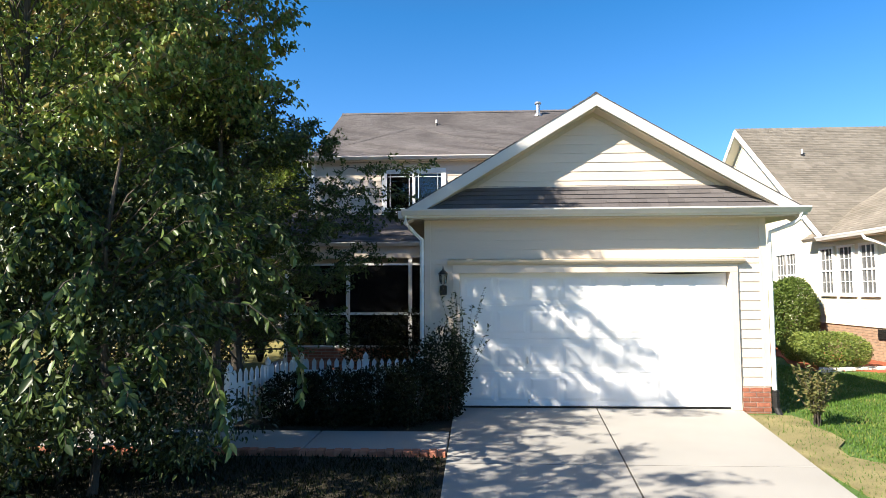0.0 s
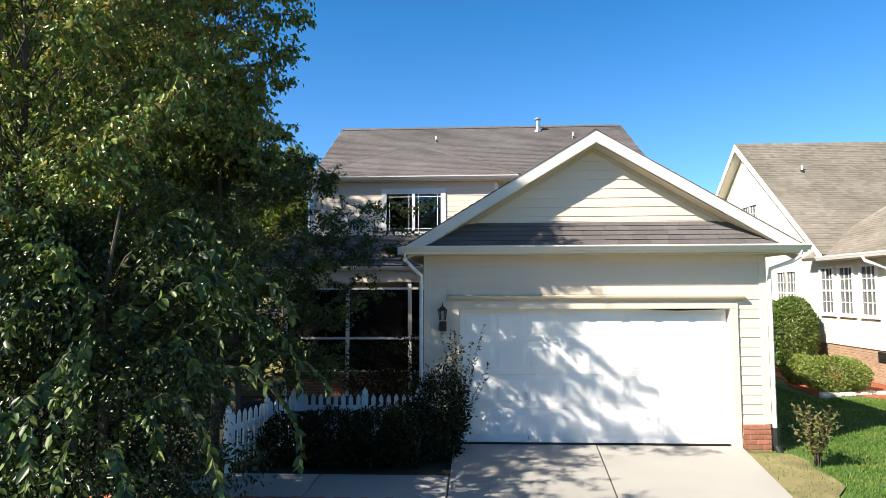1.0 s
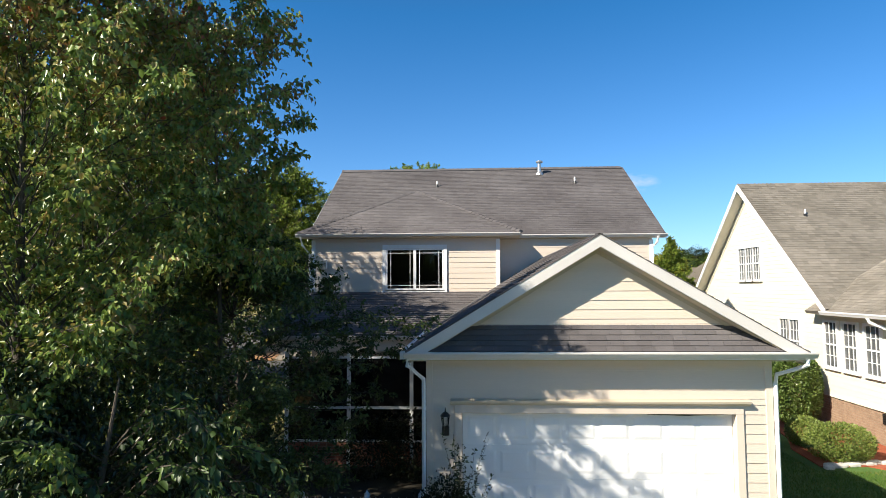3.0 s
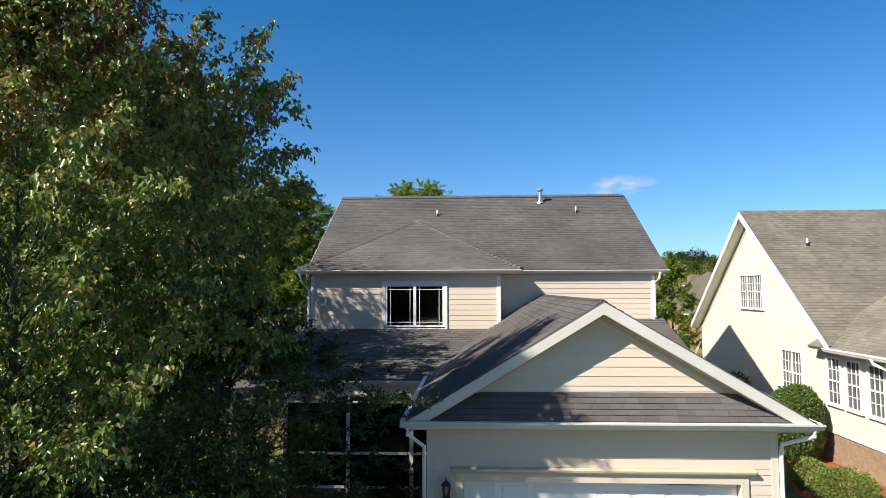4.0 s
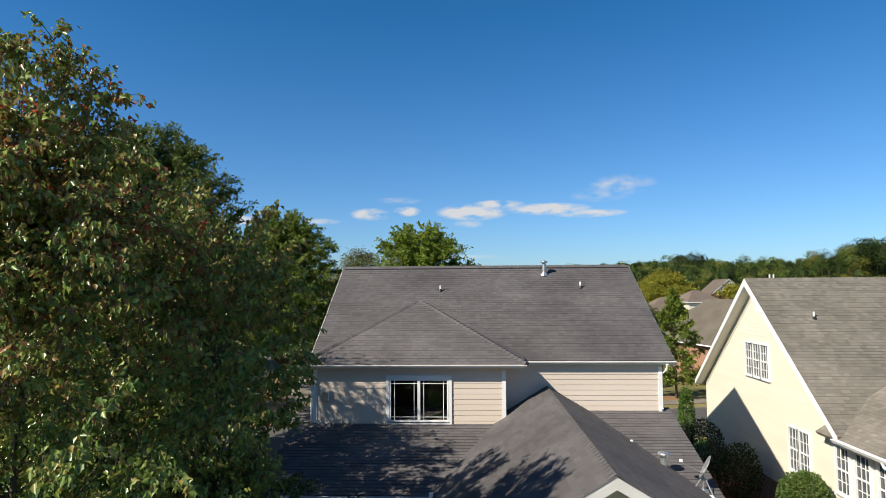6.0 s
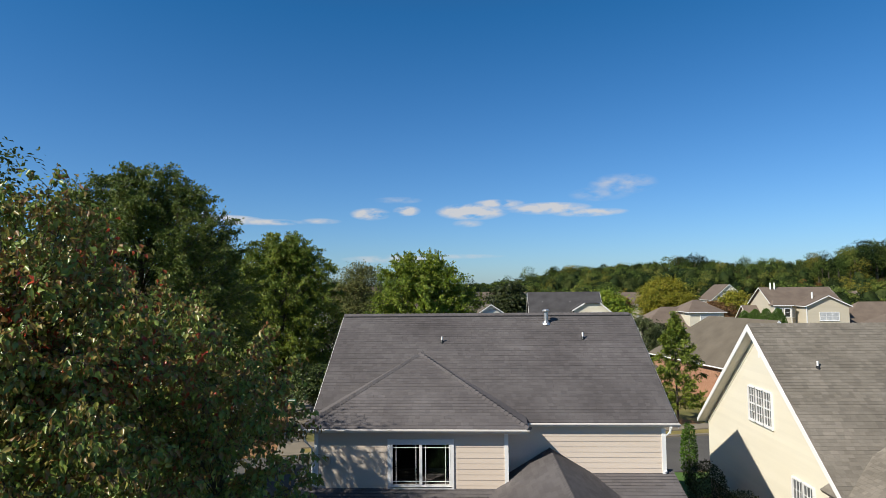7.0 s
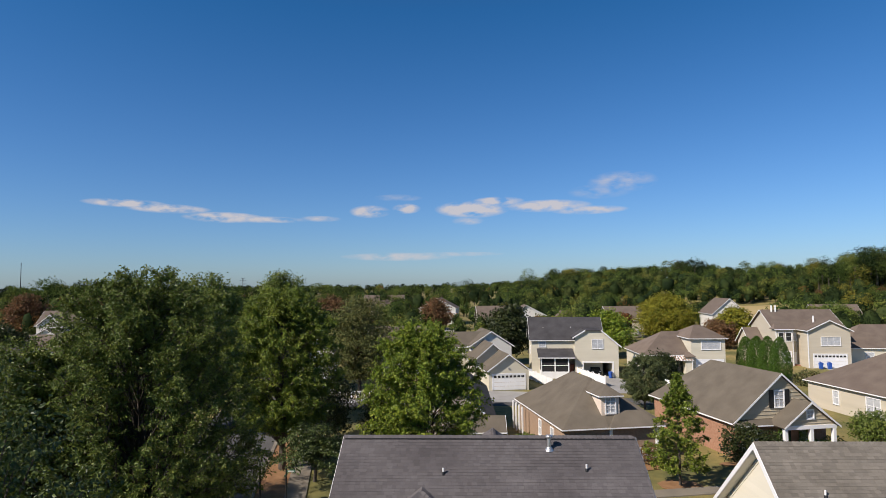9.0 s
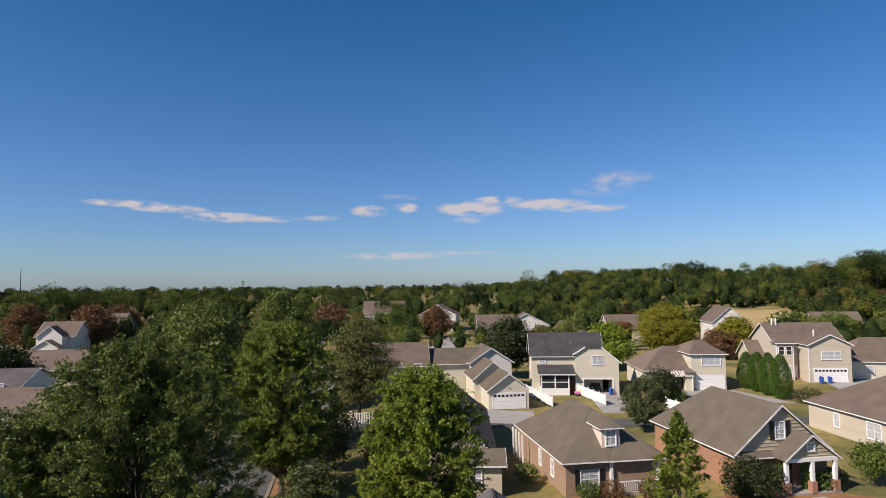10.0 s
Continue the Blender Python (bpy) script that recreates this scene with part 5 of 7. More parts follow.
bush("slim_evergreen", (10.7, 31.9, -0.03), 0.35, 0.35, 3.0, CYPRESS, "slim yellow-green evergreen at the house corner", 2500, 0.1, 38, 0.1)


def sprigs(name, at, h, spread, count, material, label, leaf=0.06, seed=1, per=16, narrow=0.4, category="shrub", up=1.0):
    """A sparse shrub: bare arching stems with small leaves along them."""
    rng, nr = random.Random(seed), np.random.default_rng(seed)
    top = thing(name, at, label, category)
    o, bm, cs, ws = Vector(at), bmesh.new(), [], []
    for k in range(count):
        a, ln = rng.random() * 6.28, h * rng.uniform(0.55, 1.0)
        out = spread * rng.uniform(0.2, 1.0)
        pts = [o + Vector((0.05 * math.cos(a), 0.05 * math.sin(a), -0.03))]
        for j in range(1, 6):
            f = j / 5
            pts.append(o + Vector((out * f ** 1.4 * math.cos(a) + rng.uniform(-0.03, 0.03), out * f ** 1.4 * math.sin(a) + rng.uniform(-0.03, 0.03), ln * f * up)))
        add_tube(bm, pts, [0.007, 0.006, 0.005, 0.004, 0.003, 0.0015], 4, False)
        for j in range(per):
            f = rng.uniform(0.25, 1.0) * 5
            i = min(4, int(f))
            cs.append(pts[i].lerp(pts[i + 1], f - i))
            ws.append((rng.gauss(0, 1), rng.gauss(0, 1), rng.gauss(0.3, 0.6)))
    part("woody_base", bm, BARK, top)
    n = len(cs)
    size = leaf * nr.uniform(0.6, 1.3, n)
    vs, fs = leaf_cloud(np.array([tuple(c) for c in cs]), np.array(ws), nr.normal(size=(n, 3)) + np.array([0, 0, 0.5]), size, size * narrow)
    bulk("leaves", vs, fs, material, top)
    return top


sprigs("sparse_shrub", (5.1, 9.35, -0.03), 0.85, 0.42, 30, SPRIG, "sparse browning shrub in straw at the garage corner", 0.07, 41, 46, 0.42)
sprigs("wispy_shrub", (-0.15, 9.75, -0.03), 2.0, 0.55, 26, DEEP, "tall wispy dark shrub beside the garage door", 0.06, 42, 46, 0.4)
sprigs("wild_grass", (-5.9, 17.2, -0.03), 2.6, 1.6, 110, GREEN, "tall wild green stems beside the porch", 0.12, 43, 30, 0.25, "weeds")

# thin grass under the trees, in near-black leaf colour that stands in for shade
nr = np.random.default_rng(12)
n = 26000
size = nr.uniform(0.03, 0.09, n)
spot = np.stack([nr.uniform(-6.0, -0.25, n), nr.uniform(3.0, 7.45, n), np.full(n, -0.05)], 1)
vs, fs = leaf_cloud(spot, nr.normal(size=(n, 3)) * 0.5 + np.array([0, 0, 1.0]), nr.normal(size=(n, 3)), size, np.full(n, 0.012), 0.1)
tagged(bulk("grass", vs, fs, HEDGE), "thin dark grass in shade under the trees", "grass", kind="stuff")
# grass blades beside the driveway
nr = np.random.default_rng(8)
n = 110000
gy = 3.5 + 13.5 * nr.random(n) ** 1.2
edge = 4.47 - 0.18 * np.minimum(7.0, 10.34 - gy)
gx = edge + 6.4 * nr.random(n) ** 0.9
keep = ~((gx < edge + 0.8) & (nr.random(n) < 0.55)) & ~((gx > 8.1) & (gy > 15.0)) & ~((gx < 5.0) & (gy > 10.0))
gx, gy = gx[keep], gy[keep]
n = len(gx)
size = nr.uniform(0.03, 0.075, n)
vs, fs = leaf_cloud(np.stack([gx, gy, np.full(n, -0.05)], 1), nr.normal(size=(n, 3)) * 0.35 + np.array([0, 0, 1.0]), nr.normal(size=(n, 3)), size, np.full(n, 0.013), 0.1)
tagged(bulk("grass", vs, fs, BLADE), "short green lawn grass beside the driveway", "grass", kind="stuff")
# ---- near trees ----
broadleaf("maple_tree", (-5.3, 7.2, 0), 11.2, 2.2, ((2.2, 2.4), (3.3, 2.8), (4.6, 2.8), (5.5, 2.9), (6.2, 3.05), (7.2, 2.4), (8.2, 1.75), (9.0, 1.55), (10.0, 1.25), (10.6, 0.8), (11.2, 0.3)), MAPLE, "tall maple, leaves green turning yellow and red", 150, 28, 17, 0.08, 0.68, 0.6, 3, 0.75, 1.0, trunk=0.08, inner=0.1)
broadleaf("maple_tree", (-3.75, 9.2, 0), 9.5, 4.6, ((4.6, 0.7), (5.5, 0.8), (6.1, 1.3), (6.6, 1.55), (7.4, 1.25), (8.2, 1.1), (9.0, 0.95), (9.5, 0.4)), MAPLE, "slender maple behind the taller one, leaves turning red", 60, 17, 11, 0.088, 0.68, 0.5, 8, 0.7, 1.0, trunk=0.06)
broadleaf("maple_tree", (-5.9, 10.6, 0), 10.2, 3.6, ((3.6, 1.6), (6.0, 2.1), (8.4, 2.0), (9.6, 1.2), (10.2, 0.4)), MAPLE, "maple at the porch corner, leaves turning", 100, 18, 14, 0.09, 0.68, 0.55, 62, 0.8, 1.0, trunk=0.07)
# out of view, added to cast dapples on the lower driveway
broadleaf("maple_tree", (-4.8, 2.5, 0), 6.6, 4.1, ((4.1, 0.9), (5.0, 1.5), (6.0, 1.35), (6.6, 0.5)), MAPLE, "out-of-view small maple added to shade the lower driveway", 42, 13, 10, 0.09, 0.68, 0.5, 77, 0.6, 1.0, trunk=0.06)
broadleaf("shade_tree", (-8.1, 12.9, 0), 9.6, 1.0, ((1.0, 2.4), (4.0, 3.1), (7.0, 3.2), (8.8, 2.6), (9.6, 1.4)), GREEN, "dense green tree beside the porch", 180, 16, 16, 0.11, 0.6, 0.7, 9, 0.8, 0.6, False, 0.13)
tree("shade_tree", (-10.9, 12.8, 0), 13.7, 2.8, LAYER, "tall thin green tree beyond the maple", 260, 100, 0.12, 0.6, 0.15, 10)
broadleaf("green_tree", (-18.6, 24.6, 0), 12.4, 1.4, ((1.4, 2.8), (5.0, 3.8), (8.5, 3.7), (10.8, 2.8), (12.0, 1.6), (12.4, 0.7)), GREEN, "dense green tree beside the willow oak", 240, 18, 26, 0.125, 0.42, 0.9, 95, 1.1, 0.3, False, 0.22, stem=2.0)
tree("low_tree", (-4.2, 6.4, 0), 3.7, 1.7, GLOSSY, "low bushy tree with small dark glossy leaves", 660, 60, 0.06, 0.28, 0.03, 52, lambda h: 1.0 - 0.5 * h ** 2, six=True, droop=1.0, narrow=0.5, trunk=0.06, boughs=60, bough_r=0.38)
broadleaf("layered_tree", (-3.65, 9.8, 0), 5.3, 1.2, ((1.2, 1.5), (1.7, 1.6), (2.6, 2.3), (3.8, 3.0), (4.3, 1.8), (4.9, 0.9), (5.3, 0.4)), LAYER, "small dark tree with flat layered branches before the porch", 96, 26, 17, 0.066, 0.55, 0.42, 12, 0.15, 0.3, False, 0.09, sag=0.05)


def weeping(at, label, count, seed):
    """A weeping tree: twigs that arch out from a low crown and hang, with long paired leaves."""
    rng, nr = random.Random(seed), np.random.default_rng(seed)
    top = thing("weeping_tree", at, label, "tree")
    o, bm, cs, ws = Vector(at), bmesh.new(), [], []
    part("trunk", tube([o + Vector((0, 0, -0.1)), o + Vector((0.1, 0, 1.0)), o + Vector((0.1, -0.1, 2.4)), o + Vector((0.2, 0, 3.4))], [0.055, 0.045, 0.03, 0.01], 8), BARK, top)
    for k in range(count):
        a = rng.uniform(-2.0, 0.7)
        z0 = rng.uniform(0.9, 3.2)
        out = rng.uniform(1.0, 2.6) * (1.15 - 0.12 * z0)
        drop = rng.uniform(0.1, 1.25)
        p = o + Vector((0.1, 0, z0 - 0.5))
        pts = []
        for j in range(9):
            f = j / 8
            r = out * (1 - (1 - f) ** 1.8)
            z = z0 - 0.5 + 0.75 * math.sin(min(1, f * 1.5) * math.pi * 0.5) - drop * max(0, f - 0.35) ** 1.3 * 1.7
            pts.append(o + Vector((0.1 + r * math.cos(a) + rng.uniform(-0.03, 0.03), r * math.sin(a) + rng.uniform(-0.03, 0.03), max(0.1, z))))
        add_tube(bm, pts, [0.011 - 0.0011 * j for j in range(9)], 4, False)
        for j in range(60):
            f = (0.06 + 0.94 * (j / 60) ** 0.8) * 8
            i = min(7, int(f))
            c, d = pts[i].lerp(pts[i + 1], f - i), (pts[i + 1] - pts[i]).normalized()
            side = d.cross(Vector((rng.gauss(0, 1), rng.gauss(0, 1), rng.gauss(0, 1)))).normalized()
            cs.append(c)
            ws.append(d * 0.7 + side * 0.8 + Vector((0, 0, -0.55)))
    part("branchwork", bm, BARK, top)
    n = len(cs)
    size = nr.uniform(0.075, 0.135, n)
    vs, fs = leaf_cloud(np.array([tuple(c) for c in cs]), np.array([tuple(w) for w in ws]), nr.normal(size=(n, 3)) + np.array([0, -0.3, 0.3]), size, size * 0.48, 0.15, True)
    bulk("crown", vs, fs, WILLOW, top)


weeping((-3.6, 6.0, 0), "weeping tree with long hanging green leaves", 35, 51)

# ---- unseen trees behind the viewpoint, added to darken the window reflections ----
for k, (x, y, h, r) in enumerate(((-16, -30, 12, 4.5), (-7, -33, 13, 5), (2, -30, 12, 4.6), (11, -33, 13, 5), (20, -31, 12, 4.6), (29, -34, 13, 5))):
    tree("street_tree", (x, y, 0), h, r, GREEN, "green street tree added across the road", 110, 60, 0.4, 1.0, 0.12, 120 + k, group="trees across the road")

# ---- trees beyond ----
broadleaf("green_tree", (-3.3, 39.3, 0), 12.1, 1.4, ((1.4, 3.6), (4.0, 4.1), (7.0, 4.0), (9.3, 3.4), (11.0, 2.3), (12.0, 1.2), (12.3, 0.5)), BRIGHT, "bright yellow-green rounded tree behind the house", 260, 18, 24, 0.125, 0.75, 1.0, 4, 0.9, 0.5, trunk=0.22, stem=2.0)
broadleaf("street_tree", (-15.4, 49.5, 0), 14.5, 3.6, ((3.6, 2.8), (6.0, 4.5), (9.0, 4.7), (11.8, 3.9), (13.4, 2.5), (14.5, 0.9)), LIGHT_GREEN, "tall green street tree with a bare trunk on the verge", 260, 16, 22, 0.15, 0.7, 1.1, 5, 0.9, 0.5, trunk=0.24, stem=2.0)
broadleaf("oak_tree", (-14.3, 26.0, 0), 15.2, 1.2, ((1.2, 3.8), (4.0, 4.9), (8.0, 5.2), (11.0, 4.7), (13.3, 3.6), (14.5, 2.2), (15.2, 0.8)), GREEN, "large dense green willow oak", 440, 20, 30, 0.125, 0.42, 0.9, 6, 1.3, 0.3, False, 0.3, stem=2.0)
broadleaf("young_tree", (14.8, 46.0, 0), 7.9, 1.0, ((1.0, 2.0), (2.2, 2.5), (4.0, 1.9), (6.0, 1.0), (7.6, 0.2)), LIGHT_GREEN, "young green maple in a mulch ring", 84, 13, 16, 0.125, 0.8, 0.5, 7, 0.2, 0.4, trunk=0.08, sag=0.03, stem=1.5)
tree("small_tree", (-12.0, 46.6, 0), 4.6, 2.6, LAYER, "low spreading dark green tree beside the pavement", 260, 50, 0.16, 0.42, 0.34, 13, lambda h: max(0.2, 1 - 0.6 * h), flat=0.4, boughs=52, bough_r=0.5)
tree("brown_tree", (-14.8, 80, 0), 13.5, 4.2, DULL, "thin tree with dull brown-green leaves", 300, 80, 0.26, 0.9, 0.2, 14)
tree("green_tree", (7.0, 116, 0), 11.2, 4.4, DEEP, "round dark green tree between the houses", 200, 70, 0.45, 1.1, 0.2, 15)
tree("golden_tree", (46.5, 150, 0), 12.4, 6.2, GOLD, "broad golden autumn tree", 420, 70, 0.42, 1.1, 0.15, 16, shell=0.35)
tree("golden_tree", (63, 150, 0), 9.0, 4.0, GOLD, "small golden autumn tree", 140, 60, 0.55, 1.2, 0.15, 17)
tree("green_tree", (27, 126, 0), 9.2, 4.6, BRIGHT, "yellow-green tree behind the tan house", 180, 70, 0.5, 1.2, 0.15, 18)
tree("green_tree", (88.5, 154, 0), 9.2, 5.6, GREEN, "broad dark green tree beyond the tan house", 320, 70, 0.42, 1.1, 0.08, 92, shell=0.35)
tree("green_tree", (101, 150, 0), 8.2, 4.8, LIGHT_GREEN, "yellow-green garden tree beyond the tan house", 240, 70, 0.42, 1.0, 0.08, 93, shell=0.35)
tree("rust_tree", (55.5, 142, 0), 6.5, 3.6, RUST, "low rust-red tree behind the evergreens", 150, 60, 0.4, 0.9, 0.08, 94)
broadleaf("myrtle_tree", (20.0, 73.5, 0), 6.2, 1.0, ((1.0, 1.4), (2.5, 2.6), (4.5, 2.6), (6.2, 0.6)), GREY_GREEN, "fine-leaved grey-green tree in a side garden", 110, 16, 20, 0.13, 0.45, 0.7, 19, 1.2, 0.4, False, 0.1, stem=1.5)
tree("dark_tree", (-13.8, 58.5, 0), 7.4, 2.6, DEEP, "dark green tree in shade beside the pavement", 200, 60, 0.2, 0.5, 0.1, 63)
# added tree whose dark leaves stand in for the shade here
tree("dark_tree", (-8.4, 58, 0), 5.8, 2.2, DEEP, "low dark tree added to stand in for shade behind the bright tree", 150, 60, 0.2, 0.45, 0.08, 64)
tree("dark_tree", (28, 93, 0), 4.4, 2.6, DEEP, "low dark red-green tree", 90, 60, 0.3, 0.7, 0.15, 21)
broadleaf("tall_tree", (41.6, 58, 0), 10.0, 1.2, ((1.2, 2.0), (4.0, 2.9), (7.0, 2.4), (10.0, 0.4)), LIGHT_GREEN, "tall green tree beside the tan house", 110, 14, 16, 0.18, 0.75, 0.8, 22, 0.8, 0.5, trunk=0.14, stem=1.5)
tree("garden_tree", (33.8, 54.5, 0), 3.6, 1.7, GREEN, "small spreading tree on a mulch patch", 110, 60, 0.18, 0.45, 0.25, 23)
tree("street_tree", (-27.3, 88, 0), 16.9, 4.6, GREEN, "tall green street tree farther along the verge", 380, 80, 0.3, 0.9, 0.28, 24)
tree("street_tree", (-27.5, 62, 0), 16.2, 5.2, GREEN, "tall green street tree added across the road", 460, 80, 0.27, 0.8, 0.2, 25, shell=0.35)
# added to shade the street, mostly hidden behind the oak
tree("oak_tree", (-24.2, 36.5, 0), 11.5, 4.0, GREEN, "green street tree added across the road", 260, 90, 0.22, 0.8, 0.15, 26)
tree("dark_tree", (-75, 95, 0), 8.6, 4.0, DEEP, "broad dark green tree by a roof", 160, 60, 0.5, 1.2, 0.1, 27)
tree("rust_tree", (-108, 170, 0), 13, 6, RUST, "rust-red autumn tree among roofs", 180, 60, 0.7, 1.5, 0.12, 28)
tree("rust_tree", (-62, 190, 0), 12, 5.5, RUST, "rust-red autumn tree among roofs", 180, 60, 0.7, 1.5, 0.12, 29)
tree("rust_tree", (-131, 175, 0), 13, 5.5, RUST, "broad rust-red autumn tree beside a white house", 180, 60, 0.6, 1.4, 0.12, 30)
tree("rust_tree", (-120, 205, 0), 12, 5.5, RUST, "rust-red autumn tree behind roofs", 150, 60, 0.7, 1.5, 0.12, 34)
tree("rust_tree", (-46, 200, 0), 11, 6.5, RUST, "low broad rust-red autumn tree", 160, 60, 0.7, 1.5, 0.12, 31)
tree("rust_tree", (-12, 205, 0), 10, 4.5, RUST, "rust-red autumn tree at a far lane", 150, 60, 0.7, 1.4, 0.12, 32)
for k in range(4):
    bush("cypress", (44.7 + k * 0.28, 103.0 - k * 3.1, 0), 1.75, 1.75, (5.8, 6.1, 6.3, 6.4)[k], CYPRESS, "tall dense clipped evergreen in a row", 9500, 0.15, 60 + k, 0.03, "shrub", "evergreen row", taper=0.5, square=2.2)
bush("ornamental_grass", (47.6, 90.0, 0), 1.9, 1.2, 1.9, SPRIG, "clump of pale ornamental grass", 900, 0.3, 66, 0.2)
bush("large_shrub", (22.2, 51.6, 0), 2.1, 1.5, 2.9, DEEP, "large loose dark shrub before the brick house", 3600, 0.2, 67, 0.25)
for k, (x, y, h) in enumerate(((25.4, 52.6, 2.6), (27.5, 53.0, 2.9))):
    bush("column_shrub", (x, y, 0), 0.45, 0.45, h, CYPRESS, "narrow upright evergreen at the porch", 900, 0.16, 70 + k, 0.08, "shrub", "porch evergreens")
for k, (x, y, r, m) in enumerate(((9.2, 50.9, 0.9, BUSH), (11.0, 50.8, 1.0, RUST), (14.3, 51.4, 1.0, RUST), (4.6, 55.5, 1.0, BUSH), (28.9, 53.3, 1.0, BUSH), (30.4, 54.4, 1.0, BUSH), (30.0, 92, 1.2, BUSH))):
    bush("garden_shrub", (x, y, 0), r, r * 0.8, r * 1.4, m, "rounded garden shrub at the foot of a house", 900, 0.16, 80 + k, 0.15, "shrub", "garden shrubs")

# ---- woods on the horizon ----
def woods():
    nr, rng = np.random.default_rng(90), random.Random(91)
    groups = {"g": [], "d": [], "r": [], "y": []}
    houses = [(10, 104), (5, 94), (38, 104), (62, 112), (50, 70), (70, 118), (-62, 80), (-105, 156), (-88, 112), (67, 172), (-34, 150), (2, 190), (35, 185), (-10, 235), (-50, 230), (20, 225)]

    def spot(x0, x1, y0, y1, n, h0, h1, mix, clear=14):
        k = 0
        while k < n:
            x, y = rng.uniform(x0, x1), rng.uniform(y0, y1)
            if abs(math.atan2(x, y) + 0.045) > 0.72 or any((x - a) ** 2 + (y - b) ** 2 < clear * clear for a, b in houses):
                k += 0.2
                continue
            if y < 295 and 0.36 < math.atan2(x, y) < 0.46:
                k += 0.2
                continue
            if y < 152 and -0.66 < math.atan2(x, y) < -0.53:
                k += 0.2
                continue
            if 90 < x < 130 and 205 < y < 290:
                k += 0.2
                continue
            g = rng.choices("gdry", mix)[0]
            groups[g].append((x, y, height_at(x, y), rng.uniform(0.7 * h0, 1.05 * h1) * (1.3 if rng.random() < 0.12 else 1)))
            k += 1

    spot(-330, -25, 118, 260, 230, 7, 12, (6, 2.5, 0.6, 0.5))
    spot(-40, 70, 132, 260, 110, 7, 11, (6, 3, 0.6, 0.8))
    spot(70, 260, 110, 215, 60, 8, 13, (5, 3, 0.6, 1))
    spot(-600, 60, 260, 520, 480, 10, 15, (6, 3.5, 0.4, 0.4))
    spot(-900, 100, 520, 900, 300, 14, 20, (5, 4, 0.3, 0.3))
    spot(10, 420, 215, 310, 300, 7, 11, (5, 3, 0.5, 1.0))
    spot(20, 420, 310, 390, 330, 9, 15, (4, 4, 0.3, 1.0))

    def crest(b0, b1, dist, top, n, deep=60):
        """Tall trees between two bearings (degrees), whose heads reach about the given height."""
        for k in range(n):
            b, d = radians(rng.uniform(b0, b1)), rng.uniform(dist, dist + deep)
            x, y = d * math.sin(b), d * math.cos(b)
            g = rng.choices("gdry", (4, 5, 0.1, 0.2))[0]
            hh = (top - height_at(x, y)) * (0.62 + 0.4 * rng.random())
            groups[g].append((x, y, height_at(x, y), max(8, hh)))

    crest(4.9, 15.4, 600, 37, 75)
    crest(20.4, 27.6, 520, 28, 60)
    spot(40, 420, 390, 520, 420, 9, 16, (4, 4, 0.2, 0.6))
    spot(110, 420, 255, 400, 260, 7, 12, (4, 4, 0.3, 1.2))
    crest(17.4, 20.4, 440, 36, 12, 30)
    crest(28.2, 34, 380, 36, 34)
    crest(31.0, 34.5, 370, 41, 12, 20)
    crest(-40, 5, 750, 23, 200, 150)
    crest(-40, 6, 1100, 27, 220, 300)
    crest(-37.5, -30, 330, 25, 30)
    crest(-27, -19, 350, 23, 16)
    crest(-12, -6, 420, 21, 10)
    bm = bmesh.new()
    bmesh.ops.create_icosphere(bm, subdivisions=2, radius=1.0)
    ball = np.array([tuple(v.co) for v in bm.verts])
    ball_faces = np.array([[v.index for v in f.verts] for f in bm.faces])
    bm.free()
    for g, mat, label in (("g", W_GREEN, "green"), ("d", W_DEEP, "dark green"), ("r", W_RUST, "rust red"), ("y", W_GOLD, "golden")):
        t = np.array(groups[g])
        m, h = len(t), t[:, 3]
        # each crown is a heap of lobes round its middle, wide below and domed above
        L = 9
        lob = nr.normal(size=(m, L, 3))
        lob /= np.linalg.norm(lob, axis=2, keepdims=True)
        lob[:, :, 2] = np.abs(lob[:, :, 2]) * 1.15 - 0.45
        far = np.hypot(t[:, 0], t[:, 1])
        wide = nr.uniform(0.22, 0.42, m) * h
        mid = np.stack([t[:, 0], t[:, 1], t[:, 2] + h * 0.46], 1)
        spread = np.stack([wide, wide, h * 0.44], 1)
        centre = mid[:, None] + lob * spread[:, None] * 0.62
        rad = (wide * 0.5)[:, None] * nr.uniform(0.75, 1.2, (m, L))
        # leaves lie over the outside of the lobes
        count = (np.clip(130000 / far, 200, 1000) * np.clip(h / 11, 0.8, 3.0) ** 1.3).astype(int)
        k = np.repeat(np.arange(m), count)
        n = len(k)
        j = nr.integers(0, L, n)
        u = nr.normal(size=(n, 3))
        u /= np.linalg.norm(u, axis=1, keepdims=True)
        u[:, 2] = np.where(nr.random(n) < 0.6, np.abs(u[:, 2]), u[:, 2])
        pos = centre[k, j] + u * (rad[k, j] * (0.78 + 0.34 * nr.random(n)))[:, None] * np.array([1, 1, 0.85])
        size = nr.uniform(0.6, 1.3, n) * (0.16 + 0.03 * wide[k] + far[k] * 0.0007)
        vs, fs = leaf_cloud(pos, u * 0.5 + nr.normal(size=(n, 3)) * 0.7, u * 1.0 + lob[k, j] * 0.6 + nr.normal(size=(n, 3)) * 0.4 + np.array([0, 0, 0.1]), size, size * 0.8)
        tagged(bulk("far_woods", vs, fs, mat), f"distant {label} woods among roofs and on the low hill", "woods", kind="stuff")
        # dark balls inside the crowns stand in for their inner shade; then the trunks
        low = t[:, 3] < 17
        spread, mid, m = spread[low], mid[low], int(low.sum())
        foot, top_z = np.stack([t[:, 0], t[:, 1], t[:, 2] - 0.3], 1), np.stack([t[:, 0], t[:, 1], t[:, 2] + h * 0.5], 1)
